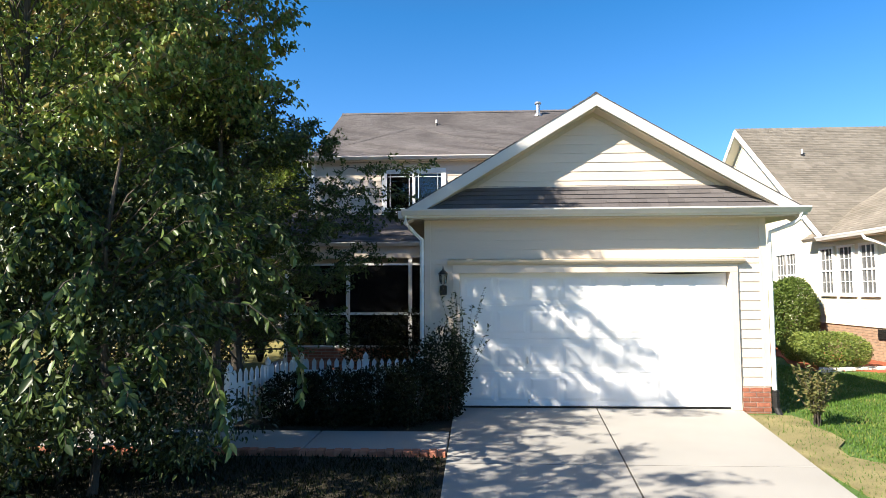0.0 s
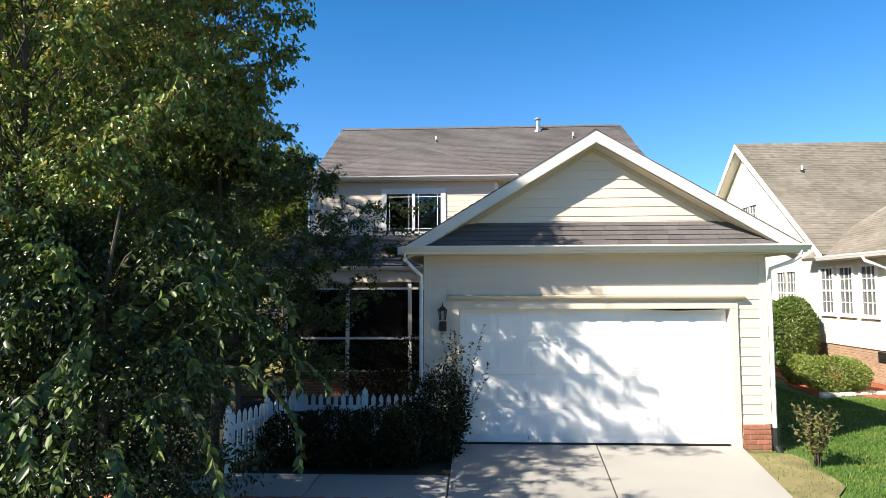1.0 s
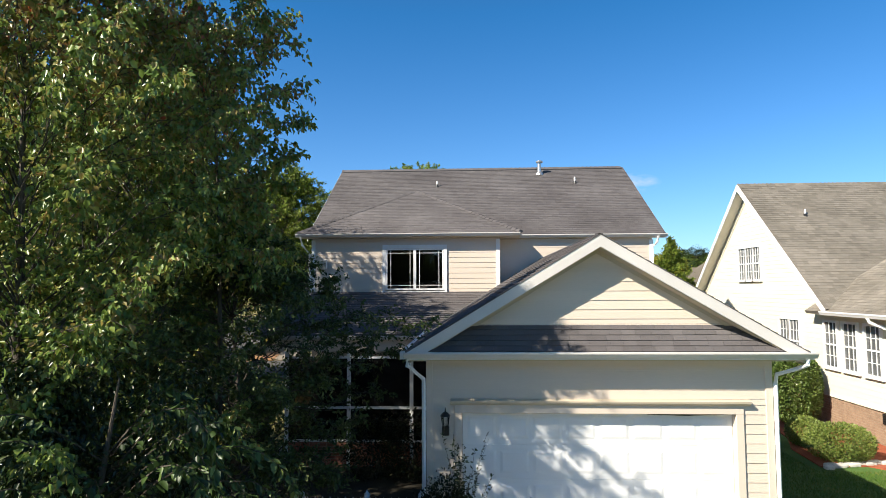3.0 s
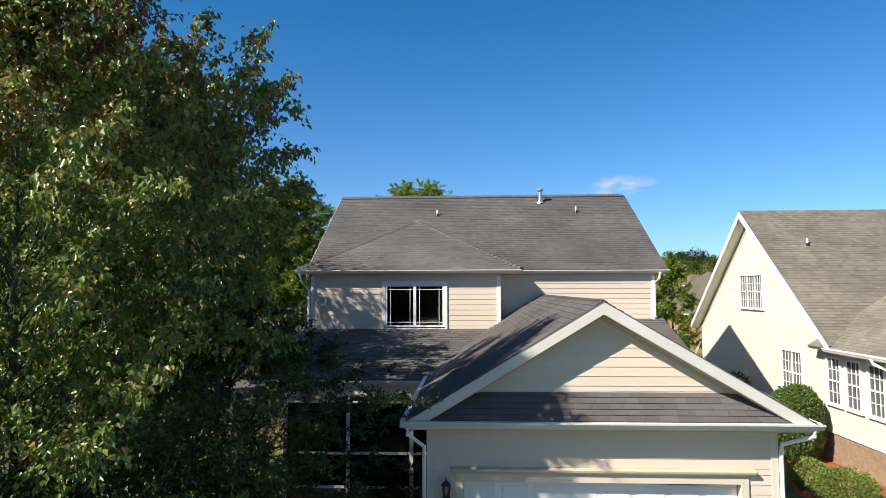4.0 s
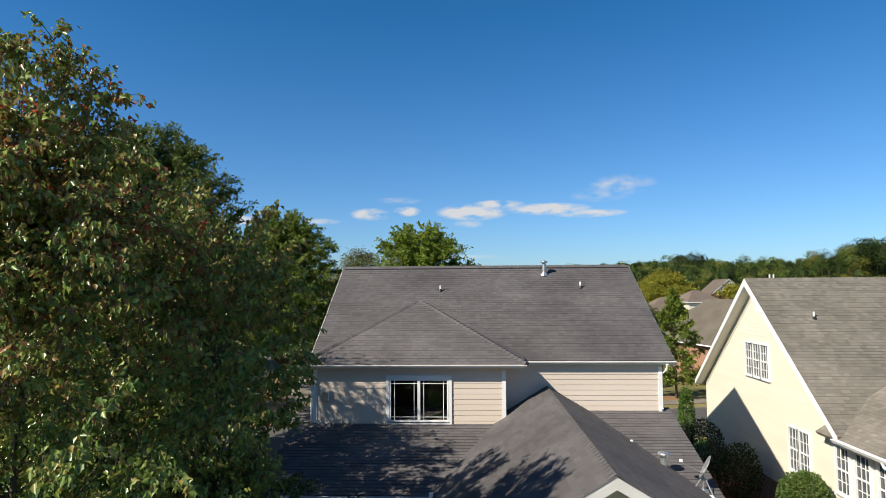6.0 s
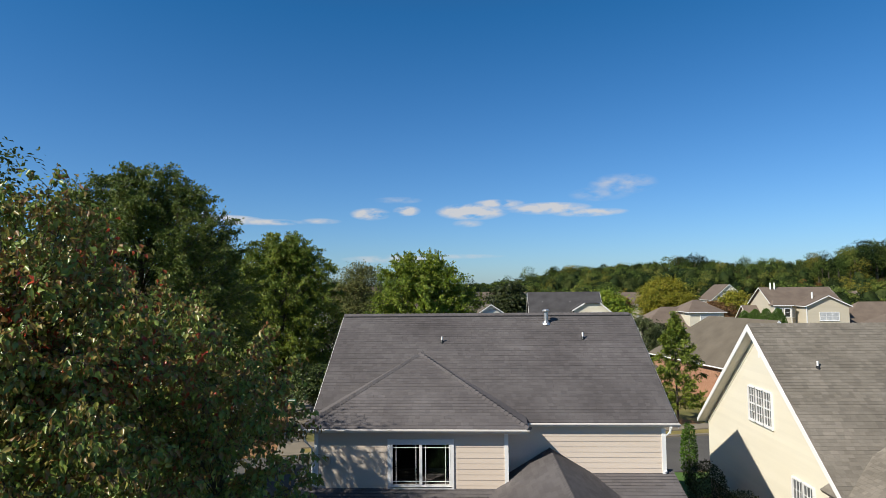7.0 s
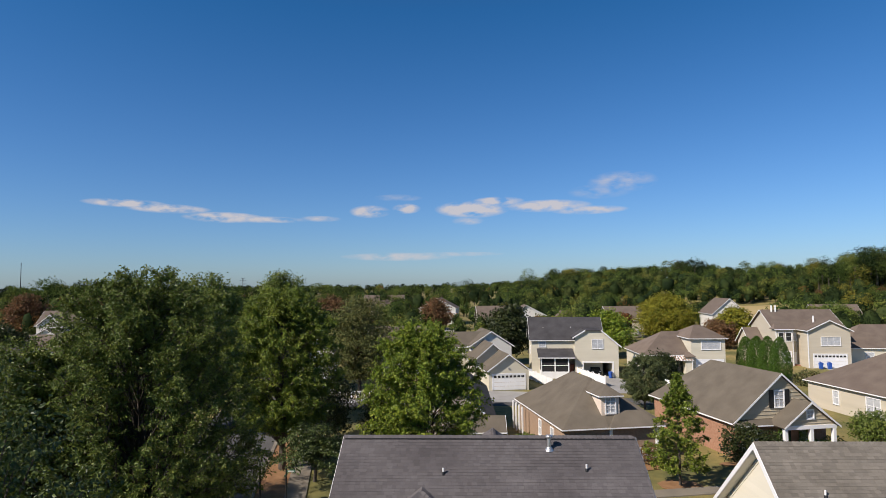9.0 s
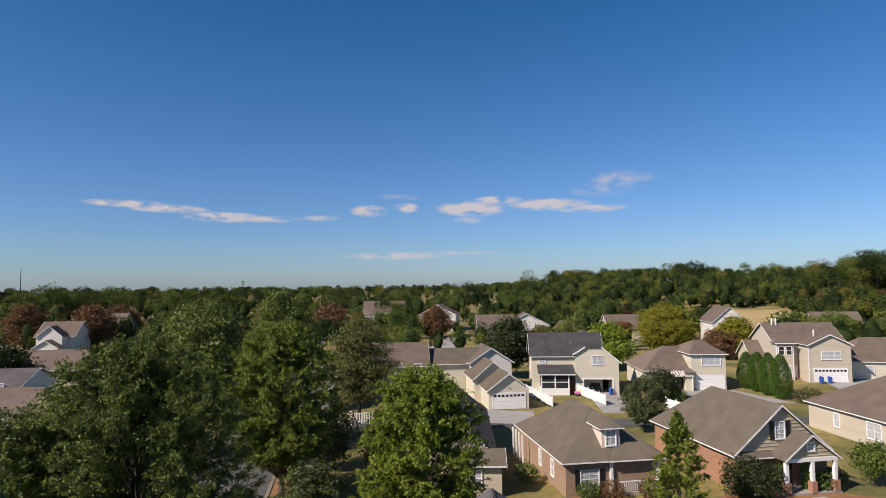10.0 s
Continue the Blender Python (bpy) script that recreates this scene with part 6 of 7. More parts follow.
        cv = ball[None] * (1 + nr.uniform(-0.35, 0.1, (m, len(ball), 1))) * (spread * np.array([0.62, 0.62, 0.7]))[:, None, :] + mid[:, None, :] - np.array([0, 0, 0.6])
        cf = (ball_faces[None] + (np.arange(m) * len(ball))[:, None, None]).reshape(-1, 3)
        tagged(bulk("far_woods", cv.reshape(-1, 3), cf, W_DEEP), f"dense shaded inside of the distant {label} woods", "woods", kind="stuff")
        tv, tf = rods(np.stack([foot, top_z], 1), np.stack([h * 0.022, h * 0.012], 1), 5)
        tagged(bulk("far_trunks", tv, tf, BARK), f"trunks under the distant {label} woods", "woods", kind="stuff")


woods()
tagged(part("field", slab([(x, y, height_at(x, y) + 0.4) for x, y in ((88, 222), (132, 222), (150, 290), (98, 290))], 0.1), DRY_FIELD), "pale dry grass field before the wooded hill", "field", kind="structure")


# ---- houses beyond ----
class Frame:
    """A house with its own axes: its front left corner, and the turn of its front."""

    def __init__(self, at, turn, label):
        self.m = Matrix.Translation((*at, 0)) @ Matrix.Rotation(radians(turn), 4, "Z")
        self.top = thing("house", (*at, 0), label, "house", "houses beyond")

    def wall(self, x0, y0, x1, y1, z0, z1, mat, name="wall"):
        return part(name, box(x0, y0, z0, x1, y1, z1, m=self.m), mat, self.top)

    def roof(self, pts, mat, thick=0.12, name="roof"):
        return part(name, slab(pts, thick, self.m), mat, self.top)

    def board(self, a, b, drop=0.15, mat=None, name="fascia", out=(0, -0.03, 0)):
        a, b = Vector(a), Vector(b)
        return part(name, prism([a, b, b - Vector((0, 0, drop)), a - Vector((0, 0, drop))], out, self.m), mat or WHITE, self.top)

    def gable(self, pts, way, mat):
        return part("gable", prism(pts, way, self.m), mat, self.top)

    def block(self, x0, y0, x1, y1, eave, ridge, wall, roof, along="x", hips=(0, 0), over=0.4, z0=-0.3):
        """Walls and a roof; hips: how far each end of the ridge is drawn in (0: a gable)."""
        self.wall(x0, y0, x1, y1, z0, eave, wall)
        a, b, c, e = x0 - over, x1 + over, y0 - over, y1 + over
        lift = lambda d: eave
        if along == "x":
            ym, h0, h1 = (y0 + y1) / 2, hips[0], hips[1]
            r0, r1 = (a + h0, ym, ridge), (b - h1, ym, ridge)
            self.roof([(a, c, eave), (b, c, eave), r1, r0], roof)
            self.roof([(b, e, eave), (a, e, eave), r0, r1], roof)
            if h0:
                self.roof([(a, e, eave), (a, c, eave), r0], roof)
            else:
                self.gable([(x0, y0, eave), (x0, y1, eave), (x0, ym, ridge - 0.2)], (0.1, 0, 0), wall)
                for y in (c, e):
                    self.board((a, y, eave), (a, ym, ridge), 0.17, name="rake", out=(-0.03, 0, 0))
            if h1:
                self.roof([(b, c, eave), (b, e, eave), r1], roof)
            else:
                self.gable([(x1, y0, eave), (x1, y1, eave), (x1, ym, ridge - 0.2)], (-0.1, 0, 0), wall)
                for y in (c, e):
                    self.board((b, y, eave), (b, ym, ridge), 0.17, name="rake", out=(0.03, 0, 0))
            self.board((a, c, eave + 0.02), (b, c, eave + 0.02), 0.11)
            if h0:
                self.board((a, c, eave + 0.02), (a, e, eave + 0.02), 0.11, out=(-0.03, 0, 0))
        else:
            xm, h0, h1 = (x0 + x1) / 2, hips[0], hips[1]
            r0, r1 = (xm, c + h0, ridge), (xm, e - h1, ridge)
            self.roof([(a, e, eave), (a, c, eave), r0, r1], roof)
            self.roof([(b, c, eave), (b, e, eave), r1, r0], roof)
            if h0:
                self.roof([(a, c, eave), (b, c, eave), r0], roof)
                self.board((a, c, eave + 0.02), (b, c, eave + 0.02), 0.11)
            else:
                self.gable([(x0, y0, eave), (x1, y0, eave), (xm, y0, ridge - 0.2)], (0, 0.1, 0), wall)
                for x in (a, b):
                    self.board((x, c, eave), (xm, c, ridge), 0.17, name="rake")
            if h1:
                self.roof([(b, e, eave), (a, e, eave), r1], roof)
            else:
                self.gable([(x0, y1, eave), (x1, y1, eave), (xm, y1, ridge - 0.2)], (0, -0.1, 0), wall)
            self.board((a, c, eave + 0.02), (a, e, eave + 0.02), 0.11, out=(-0.03, 0, 0))

    def window(self, face, at, u0, u1, z0, z1, bars_u=(), bars_z=(), sash=True, glass=None):
        """face: 's' looks along -y at y = at; 'w' along -x at x = at."""
        w = window(self.top, "x" if face == "s" else "y", at, u0, u1, z0, z1, -1, bars_u, bars_z, sash, 0.09, wide=0.035, proud=0.06, glass=glass or PALE_GLASS)
        for o in (w, *w.children):
            o.data.transform(self.m)
        return w

    def door(self, x0, x1, y, z1, mat=None, lights=0):
        d = part("garage_door", box(x0, y - 0.04, 0.02, x1, y + 0.02, z1, m=self.m), mat or WHITE, self.top)
        for k in range(1, 4):
            part("groove", box(x0 + 0.05, y - 0.046, z1 * k / 4 - 0.012, x1 - 0.05, y - 0.039, z1 * k / 4 + 0.012, m=self.m), SOFFIT, d)
        w = (x1 - x0) / max(1, lights)
        for k in range(lights):
            part("light", box(x0 + w * (k + 0.14), y - 0.05, z1 * 0.79, x0 + w * (k + 0.86), y - 0.041, z1 * 0.93, m=self.m), DARK_GLASS, d)
        for a, b, c, e in ((x0 - 0.14, x0, 0, z1 + 0.14), (x1, x1 + 0.14, 0, z1 + 0.14), (x0, x1, z1, z1 + 0.14)):
            part("casing", box(a, y - 0.06, c, b, y + 0.02, e, m=self.m), WHITE, self.top)
        return d

    def column(self, x, y, z0, z1, r=0.14, mat=None):
        return part("column", box(x - r, y - r, z0, x + r, y + r, z1, m=self.m, bevel=0.02), mat or WHITE, self.top)


# brick cottage with a dormer
E = Frame((7.1, 50.8), 11.5, "one-storey brick house with tan hip roof, dormer and porch")
E.wall(0.4, 0.4, 8.2, 14, -0.3, 2.8, E_BRICK)
E.wall(3.6, 1.6, 8.2, 14, -0.3, 2.8, E_BRICK)
E.roof([(0, 0, 2.75), (4.0, 0, 2.75), (4.6, 5.2, 6.1)], SHINGLE_OLIVE)
E.roof([(0, 0, 2.75), (4.6, 5.2, 6.1), (4.6, 9.5, 6.1), (0, 14.4, 2.75)], SHINGLE_OLIVE)
E.roof([(4.0, 0, 2.75), (9.4, 0, 2.75), (9.4, 14.4, 2.75), (4.6, 9.5, 6.1), (4.6, 5.2, 6.1)], SHINGLE_OLIVE)
E.roof([(0, 14.4, 2.75), (4.6, 9.5, 6.1), (9.4, 14.4, 2.75)], SHINGLE_OLIVE)
E.roof([(4.0, -0.1, 2.76), (8.9, -0.1, 2.76), (6.4, 2.6, 4.6)], SHINGLE_OLIVE)
E.roof([(4.0, -0.1, 2.76), (6.4, 2.6, 4.6), (6.4, 5.0, 4.6), (4.0, 2.2, 2.76)], SHINGLE_OLIVE)
E.roof([(8.9, -0.1, 2.76), (8.9, 5.0, 2.76), (6.4, 5.0, 4.6), (6.4, 2.6, 4.6)], SHINGLE_OLIVE)
for a, b, o in (((0, 0, 2.77), (4.0, 0, 2.77), (0, -0.04, 0)), ((4.0, -0.1, 2.78), (8.9, -0.1, 2.78), (0, -0.04, 0)), ((0, 0, 2.77), (0, 14.4, 2.77), (-0.04, 0, 0))):
    E.board(a, b, 0.1, out=o)
E.wall(3.9, 1.2, 5.5, 4.6, 3.3, 5.2, CREAM, "dormer")
E.roof([(3.6, 0.9, 5.15), (5.8, 0.9, 5.15), (4.7, 2.0, 5.95)], SHINGLE_OLIVE, 0.08)
E.roof([(3.6, 0.9, 5.15), (4.7, 2.0, 5.95), (4.7, 5.4, 5.95), (3.6, 5.4, 5.15)], SHINGLE_OLIVE, 0.08)
E.roof([(5.8, 0.9, 5.15), (5.8, 5.4, 5.15), (4.7, 5.4, 5.95), (4.7, 2.0, 5.95)], SHINGLE_OLIVE, 0.08)
E.board((3.6, 0.9, 5.17), (5.8, 0.9, 5.17), 0.09)
E.board((3.6, 0.9, 5.17), (3.6, 4.4, 5.17), 0.09, out=(-0.03, 0, 0))
E.window("s", 1.2, 4.3, 5.1, 3.75, 4.95, (4.7,), (4.05, 4.65))
E.window("s", 0.4, 1.7, 3.2, 0.6, 2.0, (2.45,), (0.95, 1.65))
for x0, x1 in ((1.2, 1.58), (3.32, 3.7)):
    part("shutter", box(x0, 0.33, 0.5, x1, 0.38, 2.1, m=E.m), DARK, E.top)
E.window("w", 0.4, 3.2, 3.9, 0.8, 2.1)
E.window("w", 0.4, 6.6, 7.2, 0.8, 2.1)
E.wall(6.1, 1.55, 7.0, 1.62, 0.1, 2.2, DARK, "door")
E.wall(4.0, 0.1, 8.6, 1.7, -0.2, 0.12, CONCRETE, "porch_floor")
for x in (4.3, 8.4):
    E.column(x, 0.35, 0.1, 2.7)
rail = part("porch_rail", box(5.0, 0.3, 0.9, 8.2, 0.37, 0.98, m=E.m), WHITE, E.top)
for k in range(18):
    part("baluster", box(5.05 + k * 0.18, 0.32, 0.2, 5.11 + k * 0.18, 0.35, 0.9, m=E.m), WHITE, rail)
for k in range(4):
    E.column(-0.35, 10.2 + k * 1.1, -0.1, 2.7, 0.08)

# brick house with two olive gables
B = Frame((21.4, 52.6), 12.0, "brick house with tan roof, olive front gables and porch")
B.block(0.3, 0.3, 8.9, 13.5, 2.9, 6.9, TAN_BRICK, SHINGLE_OLIVE, "y", (0, 4))
part("gable_siding", prism([(0.2, 0.24, 2.95), (9.0, 0.24, 2.95), (4.6, 0.24, 6.75)], (0, 0.05, 0), B.m), OLIVE_WALL, B.top)
for k in range(11):
    z = 3.15 + k * 0.3
    hw = 4.3 * (1 - (z - 2.9) / 4.0)
    if hw > 0.2:
        part("siding_board", box(4.6 - hw, 0.2, z, 4.6 + hw, 0.245, z + 0.04, m=B.m), OLIVE_WALL, B.top)
B.window("s", 0.24, 4.1, 4.9, 4.1, 5.4, (4.5,), (4.45, 5.05))
for x0, x1 in ((3.55, 3.95), (5.05, 5.45)):
    part("shutter", box(x0, 0.16, 4.0, x1, 0.22, 5.5, m=B.m), DARK, B.top)
B.roof([(-0.1, -0.5, 2.75), (4.6, -0.5, 2.75), (4.6, 0.3, 3.15), (-0.1, 0.3, 3.15)], SHINGLE_OLIVE, 0.08)
B.board((-0.1, -0.5, 2.77), (4.6, -0.5, 2.77), 0.1)
# the porch gable
B.roof([(3.3, -1.8, 2.75), (5.9, -1.8, 4.75), (5.9, 3.0, 4.75), (3.3, 3.0, 2.75)], SHINGLE_OLIVE, 0.1)
B.roof([(8.5, -1.8, 2.75), (8.5, 3.0, 2.75), (5.9, 3.0, 4.75), (5.9, -1.8, 4.75)], SHINGLE_OLIVE, 0.1)
part("porch_gable", prism([(3.6, -1.5, 2.85), (8.2, -1.5, 2.85), (5.9, -1.5, 4.62)], (0, 0.1, 0), B.m), OLIVE_WALL, B.top)
for k in range(6):
    z = 3.0 + k * 0.3
    hw = 2.2 * (1 - (z - 2.85) / 1.77)
    if hw > 0.15:
        part("siding_board", box(5.9 - hw, -1.54, z, 5.9 + hw, -1.5, z + 0.04, m=B.m), OLIVE_WALL, B.top)
B.board((3.3, -1.82, 2.77), (5.9, -1.82, 4.77), 0.15, name="rake")
B.board((8.5, -1.82, 2.77), (5.9, -1.82, 4.77), 0.15, name="rake")
B.window("s", -1.5, 5.62, 6.18, 3.45, 4.05, (5.9,))
B.wall(3.5, -1.6, 8.3, -1.3, 2.55, 2.85, WHITE, "beam")
B.wall(3.3, -1.7, 8.5, 0.3, -0.2, 0.1, CONCRETE, "porch_floor")
for x in (3.65, 6.0, 8.1):
    B.column(x, -1.45, 0.95, 2.6, 0.15)
    B.wall(x - 0.25, -1.7, x + 0.25, -1.2, 0.0, 0.95, TAN_BRICK, "pier")
B.wall(4.6, 0.22, 5.5, 0.3, 0.1, 2.15, DARK, "door")
B.window("s", 0.3, 6.4, 7.5, 0.7, 2.1, (6.95,))
B.window("s", 0.3, 1.0, 2.8, 0.7, 2.1, (1.6, 2.2))
sheet("garden_path", [(26.9, 51.4), (28.0, 51.6), (31.5, 46.5), (30.3, 46.3)], 0.0, CONCRETE, "pale concrete path to the brick porch", "path")
sheet("mulch_bed", blob(26.0, 51.3, 6.2, 1.5, 20, 9), -0.005, ORANGE_STRAW, "red bark mulch round shrubs before the brick house", "bed")
sheet("mulch_bed", blob(14.8, 46.0, 1.5, 1.2, 16, 10), -0.005, ORANGE_STRAW, "red bark mulch ring round a young tree", "bed")
sheet("mulch_bed", blob(10.5, 50.4, 4.6, 1.0, 18, 11), -0.005, ORANGE_STRAW, "red bark mulch bed before the cottage", "bed")

# tan two-storey house with screened porch and open garage
A = Frame((9.5, 98), -2.0, "tan two-storey house with screened porch and open garage")
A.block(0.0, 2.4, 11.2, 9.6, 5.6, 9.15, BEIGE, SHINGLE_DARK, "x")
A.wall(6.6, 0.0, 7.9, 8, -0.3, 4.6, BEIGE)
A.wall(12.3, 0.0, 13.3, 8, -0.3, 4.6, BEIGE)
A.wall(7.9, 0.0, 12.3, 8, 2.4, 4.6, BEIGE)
A.wall(7.9, 7.0, 12.3, 7.2, -0.3, 2.4, GARAGE_DIM, "garage_back")
A.wall(7.9, 0.0, 12.3, 7.0, -0.3, 0.02, CONCRETE, "garage_floor")
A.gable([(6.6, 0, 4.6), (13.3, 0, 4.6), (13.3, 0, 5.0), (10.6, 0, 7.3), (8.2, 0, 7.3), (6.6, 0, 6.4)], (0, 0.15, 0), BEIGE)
A.roof([(6.2, -0.3, 6.25), (8.2, -0.3, 7.45), (8.2, 5.0, 7.45), (6.2, 5.0, 6.25)], SHINGLE_DARK)
A.roof([(8.2, -0.3, 7.45), (10.6, -0.3, 7.45), (10.6, 5.0, 7.6), (8.2, 5.0, 7.6)], SHINGLE_DARK)
A.roof([(10.6, -0.3, 7.45), (13.7, -0.3, 4.85), (13.7, 8.3, 4.85), (10.6, 8.3, 7.45)], SHINGLE_DARK)
A.board((10.6, -0.32, 7.47), (13.7, -0.32, 4.87), 0.22, name="rake")
A.board((6.2, -0.32, 6.27), (8.2, -0.32, 7.47), 0.22, name="rake")
A.window("s", 0.0, 9.3, 10.9, 4.6, 5.9, (10.1,), (5.25,), False)
CAR = thing("car", A.m @ Vector((10.0, 3.5, 0)), "dark parked car inside the open garage", "car")
part("body", box(9.1, 1.4, 0.35, 10.9, 5.6, 0.95, m=A.m, bevel=0.12), DARK, CAR)
part("cabin", prism([(9.25, 1.9, 0.94), (9.25, 5.0, 0.94), (9.25, 4.2, 1.45), (9.25, 2.5, 1.45)], (1.5, 0, 0), A.m), DARK_GLASS, CAR)
for x in (9.15, 10.7):
    for y in (2.2, 4.8):
        part("wheel", tube([A.m @ Vector((x, y, 0.34)), A.m @ Vector((x + 0.2, y, 0.34))], 0.32, 12), RUBBER, CAR)
for x in (9.2, 10.5):
    part("tail_light", box(x, 1.38, 0.7, x + 0.3, 1.41, 0.82, m=A.m), STEEL, CAR)
for a, b, c, e in ((7.7, 7.9, 0, 2.5), (12.3, 12.5, 0, 2.5), (7.9, 12.3, 2.3, 2.5)):
    part("casing", box(a, -0.06, c, b, 0.02, e, m=A.m), WHITE, A.top)
bin_ = thing("waste_bin", (21.4, 97.3, 0), "blue plastic bin inside the open garage", "bin")
part("body", tube([(21.4, 97.3, 0.02), (21.4, 97.3, 0.9)], [0.25, 0.33], 8), BLUE_BIN, bin_)
part("lid", tube([(21.4, 97.3, 0.9), (21.4, 97.3, 0.98)], [0.36, 0.3], 8), BLUE_BIN, bin_)
A.wall(1.2, -0.6, 5.6, 2.4, -0.3, 1.0, WHITE, "porch_base")
A.wall(1.3, -0.5, 5.5, 2.4, 1.0, 3.1, SCREEN, "porch_screen")
for x in (1.3, 3.4, 5.5):
    A.column(x, -0.55, 0.9, 3.1, 0.09)
A.wall(1.2, -0.62, 5.6, -0.52, 1.9, 2.0, WHITE, "porch_rail")
A.wall(1.2, -0.62, 5.6, -0.5, 3.05, 3.25, WHITE, "porch_beam")
A.roof([(0.8, -1.0, 3.2), (6.5, -1.0, 3.2), (6.5, 2.4, 4.3), (0.8, 2.4, 4.3)], SHINGLE_DARK, 0.1)
A.board((0.8, -1.0, 3.22), (6.5, -1.0, 3.22), 0.14)
A.window("s", 2.4, 1.2, 2.2, 4.6, 5.4)
A.wall(5.65, 0.8, 6.5, 1.6, -0.1, 1.9, RED_WOOD, "stair")
A.window("w", 0.0, 5.2, 5.8, 3.2, 4.4)
A.wall(0.01, -0.0, 0.3, 0.2, 0, 0.3, BEIGE, "step")
for dx in (2.0, 6.5):
    v = part("vent", tube([A.m @ Vector((dx, 4.3, 7.1)), A.m @ Vector((dx, 4.3, 7.6))], 0.12, 6), WHITE, A.top)


def white_fence(p, q, label, h=1.6, h2=None):
    p, q = Vector(p), Vector(q)
    h2 = h2 or h
    top = thing("white_fence", p, label, "fence")
    n = max(2, int((q - p).length / 1.8))
    part("panel", prism([p + Vector((0, 0, 0.05)), q + Vector((0, 0, 0.05)), q + Vector((0, 0, h2)), p + Vector((0, 0, h))], (0.06, 0.06, 0)), WHITE, top)
    for k in range(n + 1):
        c = p.lerp(q, k / n)
        t = h + (h2 - h) * k / n
        part("post", box(c.x - 0.09, c.y - 0.09, 0, c.x + 0.09, c.y + 0.09, t + 0.2, bevel=0.02), WHITE, top)


white_fence((8.4, 97.5, 0), (11.2, 88.0, 0), "white vinyl fence sloping from the tan house", 1.5, 1.3)
white_fence((16.4, 97.8, 0), (18.8, 89.0, 0), "white vinyl fence beside the open garage", 1.5, 1.4)
white_fence((26.5, 86.5, 0), (28.5, 80.0, 0), "white vinyl fence behind a shrub", 1.4)

# tan garage with a white door, and the house behind it
D = Frame((2.2, 86.0), 10, "tan house with a gabled garage and white door")
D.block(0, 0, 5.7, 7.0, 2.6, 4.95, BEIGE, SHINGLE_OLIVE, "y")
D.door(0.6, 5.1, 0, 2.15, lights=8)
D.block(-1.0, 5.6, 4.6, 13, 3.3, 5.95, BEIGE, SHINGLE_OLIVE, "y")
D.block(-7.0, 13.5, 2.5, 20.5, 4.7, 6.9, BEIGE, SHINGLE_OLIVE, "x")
D.block(-0.4, 12.0, 6.2, 20, 4.9, 7.3, OFF_WHITE, SHINGLE_OLIVE, "y")
part("wall_lamp", box(2.7, -0.16, 2.9, 2.9, -0.02, 3.1, m=D.m, bevel=0.02), STEEL, D.top)

# tan house with an awning and upper block
F = Frame((28.0, 101.5), 0, "tan house with low hip roof, striped awning and garage")
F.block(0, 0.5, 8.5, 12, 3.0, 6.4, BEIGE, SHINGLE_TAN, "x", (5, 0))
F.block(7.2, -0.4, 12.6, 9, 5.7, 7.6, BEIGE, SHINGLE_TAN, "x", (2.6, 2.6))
F.door(8.0, 12.2, -0.4, 2.25)
F.window("s", -0.4, 8.9, 11.8, 4.0, 5.2, (9.86, 10.83), (4.6,), False)
F.window("w", 0.0, 5.2, 5.8, 1.0, 2.2)
F.window("w", 0.0, 2.2, 2.8, 1.0, 2.2)
F.wall(3.2, 0.4, 6.8, 0.5, 0.1, 2.3, DARK_GLASS, "patio_doors")
aw = F.roof([(2.6, -1.4, 2.3), (7.2, -1.4, 2.3), (7.2, 0.5, 3.0), (2.6, 0.5, 3.0)], WHITE, 0.04, "awning")
for k in range(10):
    part("stripe", slab([(2.75 + k * 0.45, -1.42, 2.345), (2.93 + k * 0.45, -1.42, 2.345), (2.93 + k * 0.45, 0.45, 3.03), (2.75 + k * 0.45, 0.45, 3.03)], 0.02, F.m), TAN_BRICK, aw)
for x in (2.8, 7.0):
    F.column(x, -1.3, 0, 2.3, 0.05)
F.roof([(5.6, -1.4, 2.9), (7.6, -1.4, 2.9), (6.6, 0.2, 3.8)], SHINGLE_TAN, 0.1)
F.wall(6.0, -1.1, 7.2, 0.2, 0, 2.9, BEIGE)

# tan two-storey house with bins
C = Frame((53.8, 112.4), -4, "tan two-storey house with brown shingle roof and garage")
C.block(0, 0, 11.6, 10.5, 6.4, 9.6, TAN_WALL, SHINGLE_TAN, "x")
C.block(3.9, -4.0, 10.7, 5.0, 6.3, 8.15, TAN_WALL, SHINGLE_TAN, "y")
C.block(-2.4, 4.0, 0.0, 11.0, 3.3, 6.2, TAN_WALL, SHINGLE_TAN, "x")
C.wall(-0.3, -1.5, 2.5, 0.0, -0.3, 6.4, TAN_WALL, "bay")
C.roof([(-0.7, -1.9, 6.4), (2.8, -1.9, 6.4), (2.4, 0.6, 7.35), (0.3, 0.6, 7.35)], SHINGLE_TAN, 0.1)
C.roof([(-0.7, -1.9, 6.4), (0.3, 0.6, 7.35), (-0.6, 0.6, 6.4)], SHINGLE_TAN, 0.1)
C.board((-0.7, -1.9, 6.42), (2.8, -1.9, 6.42), 0.14)
C.roof([(2.7, -0.6, 6.4), (4.0, -0.6, 6.4), (4.0, 0.6, 6.95), (2.7, 0.6, 6.95)], SHINGLE_TAN, 0.1)
C.door(4.7, 9.9, -4.0, 2.3, lights=9)
C.window("s", -4.0, 6.0, 9.0, 3.9, 5.2, (7.0, 8.0), (4.55,), False)
for x0 in (0.1, 1.35):
    C.window("s", -1.5, x0, x0 + 0.85, 4.4, 5.8, (), (5.1,), False, glass=DARK_GLASS)
C.window("s", 0.0, 2.8, 3.6, 4.3, 5.7, (), (5.0,), False)
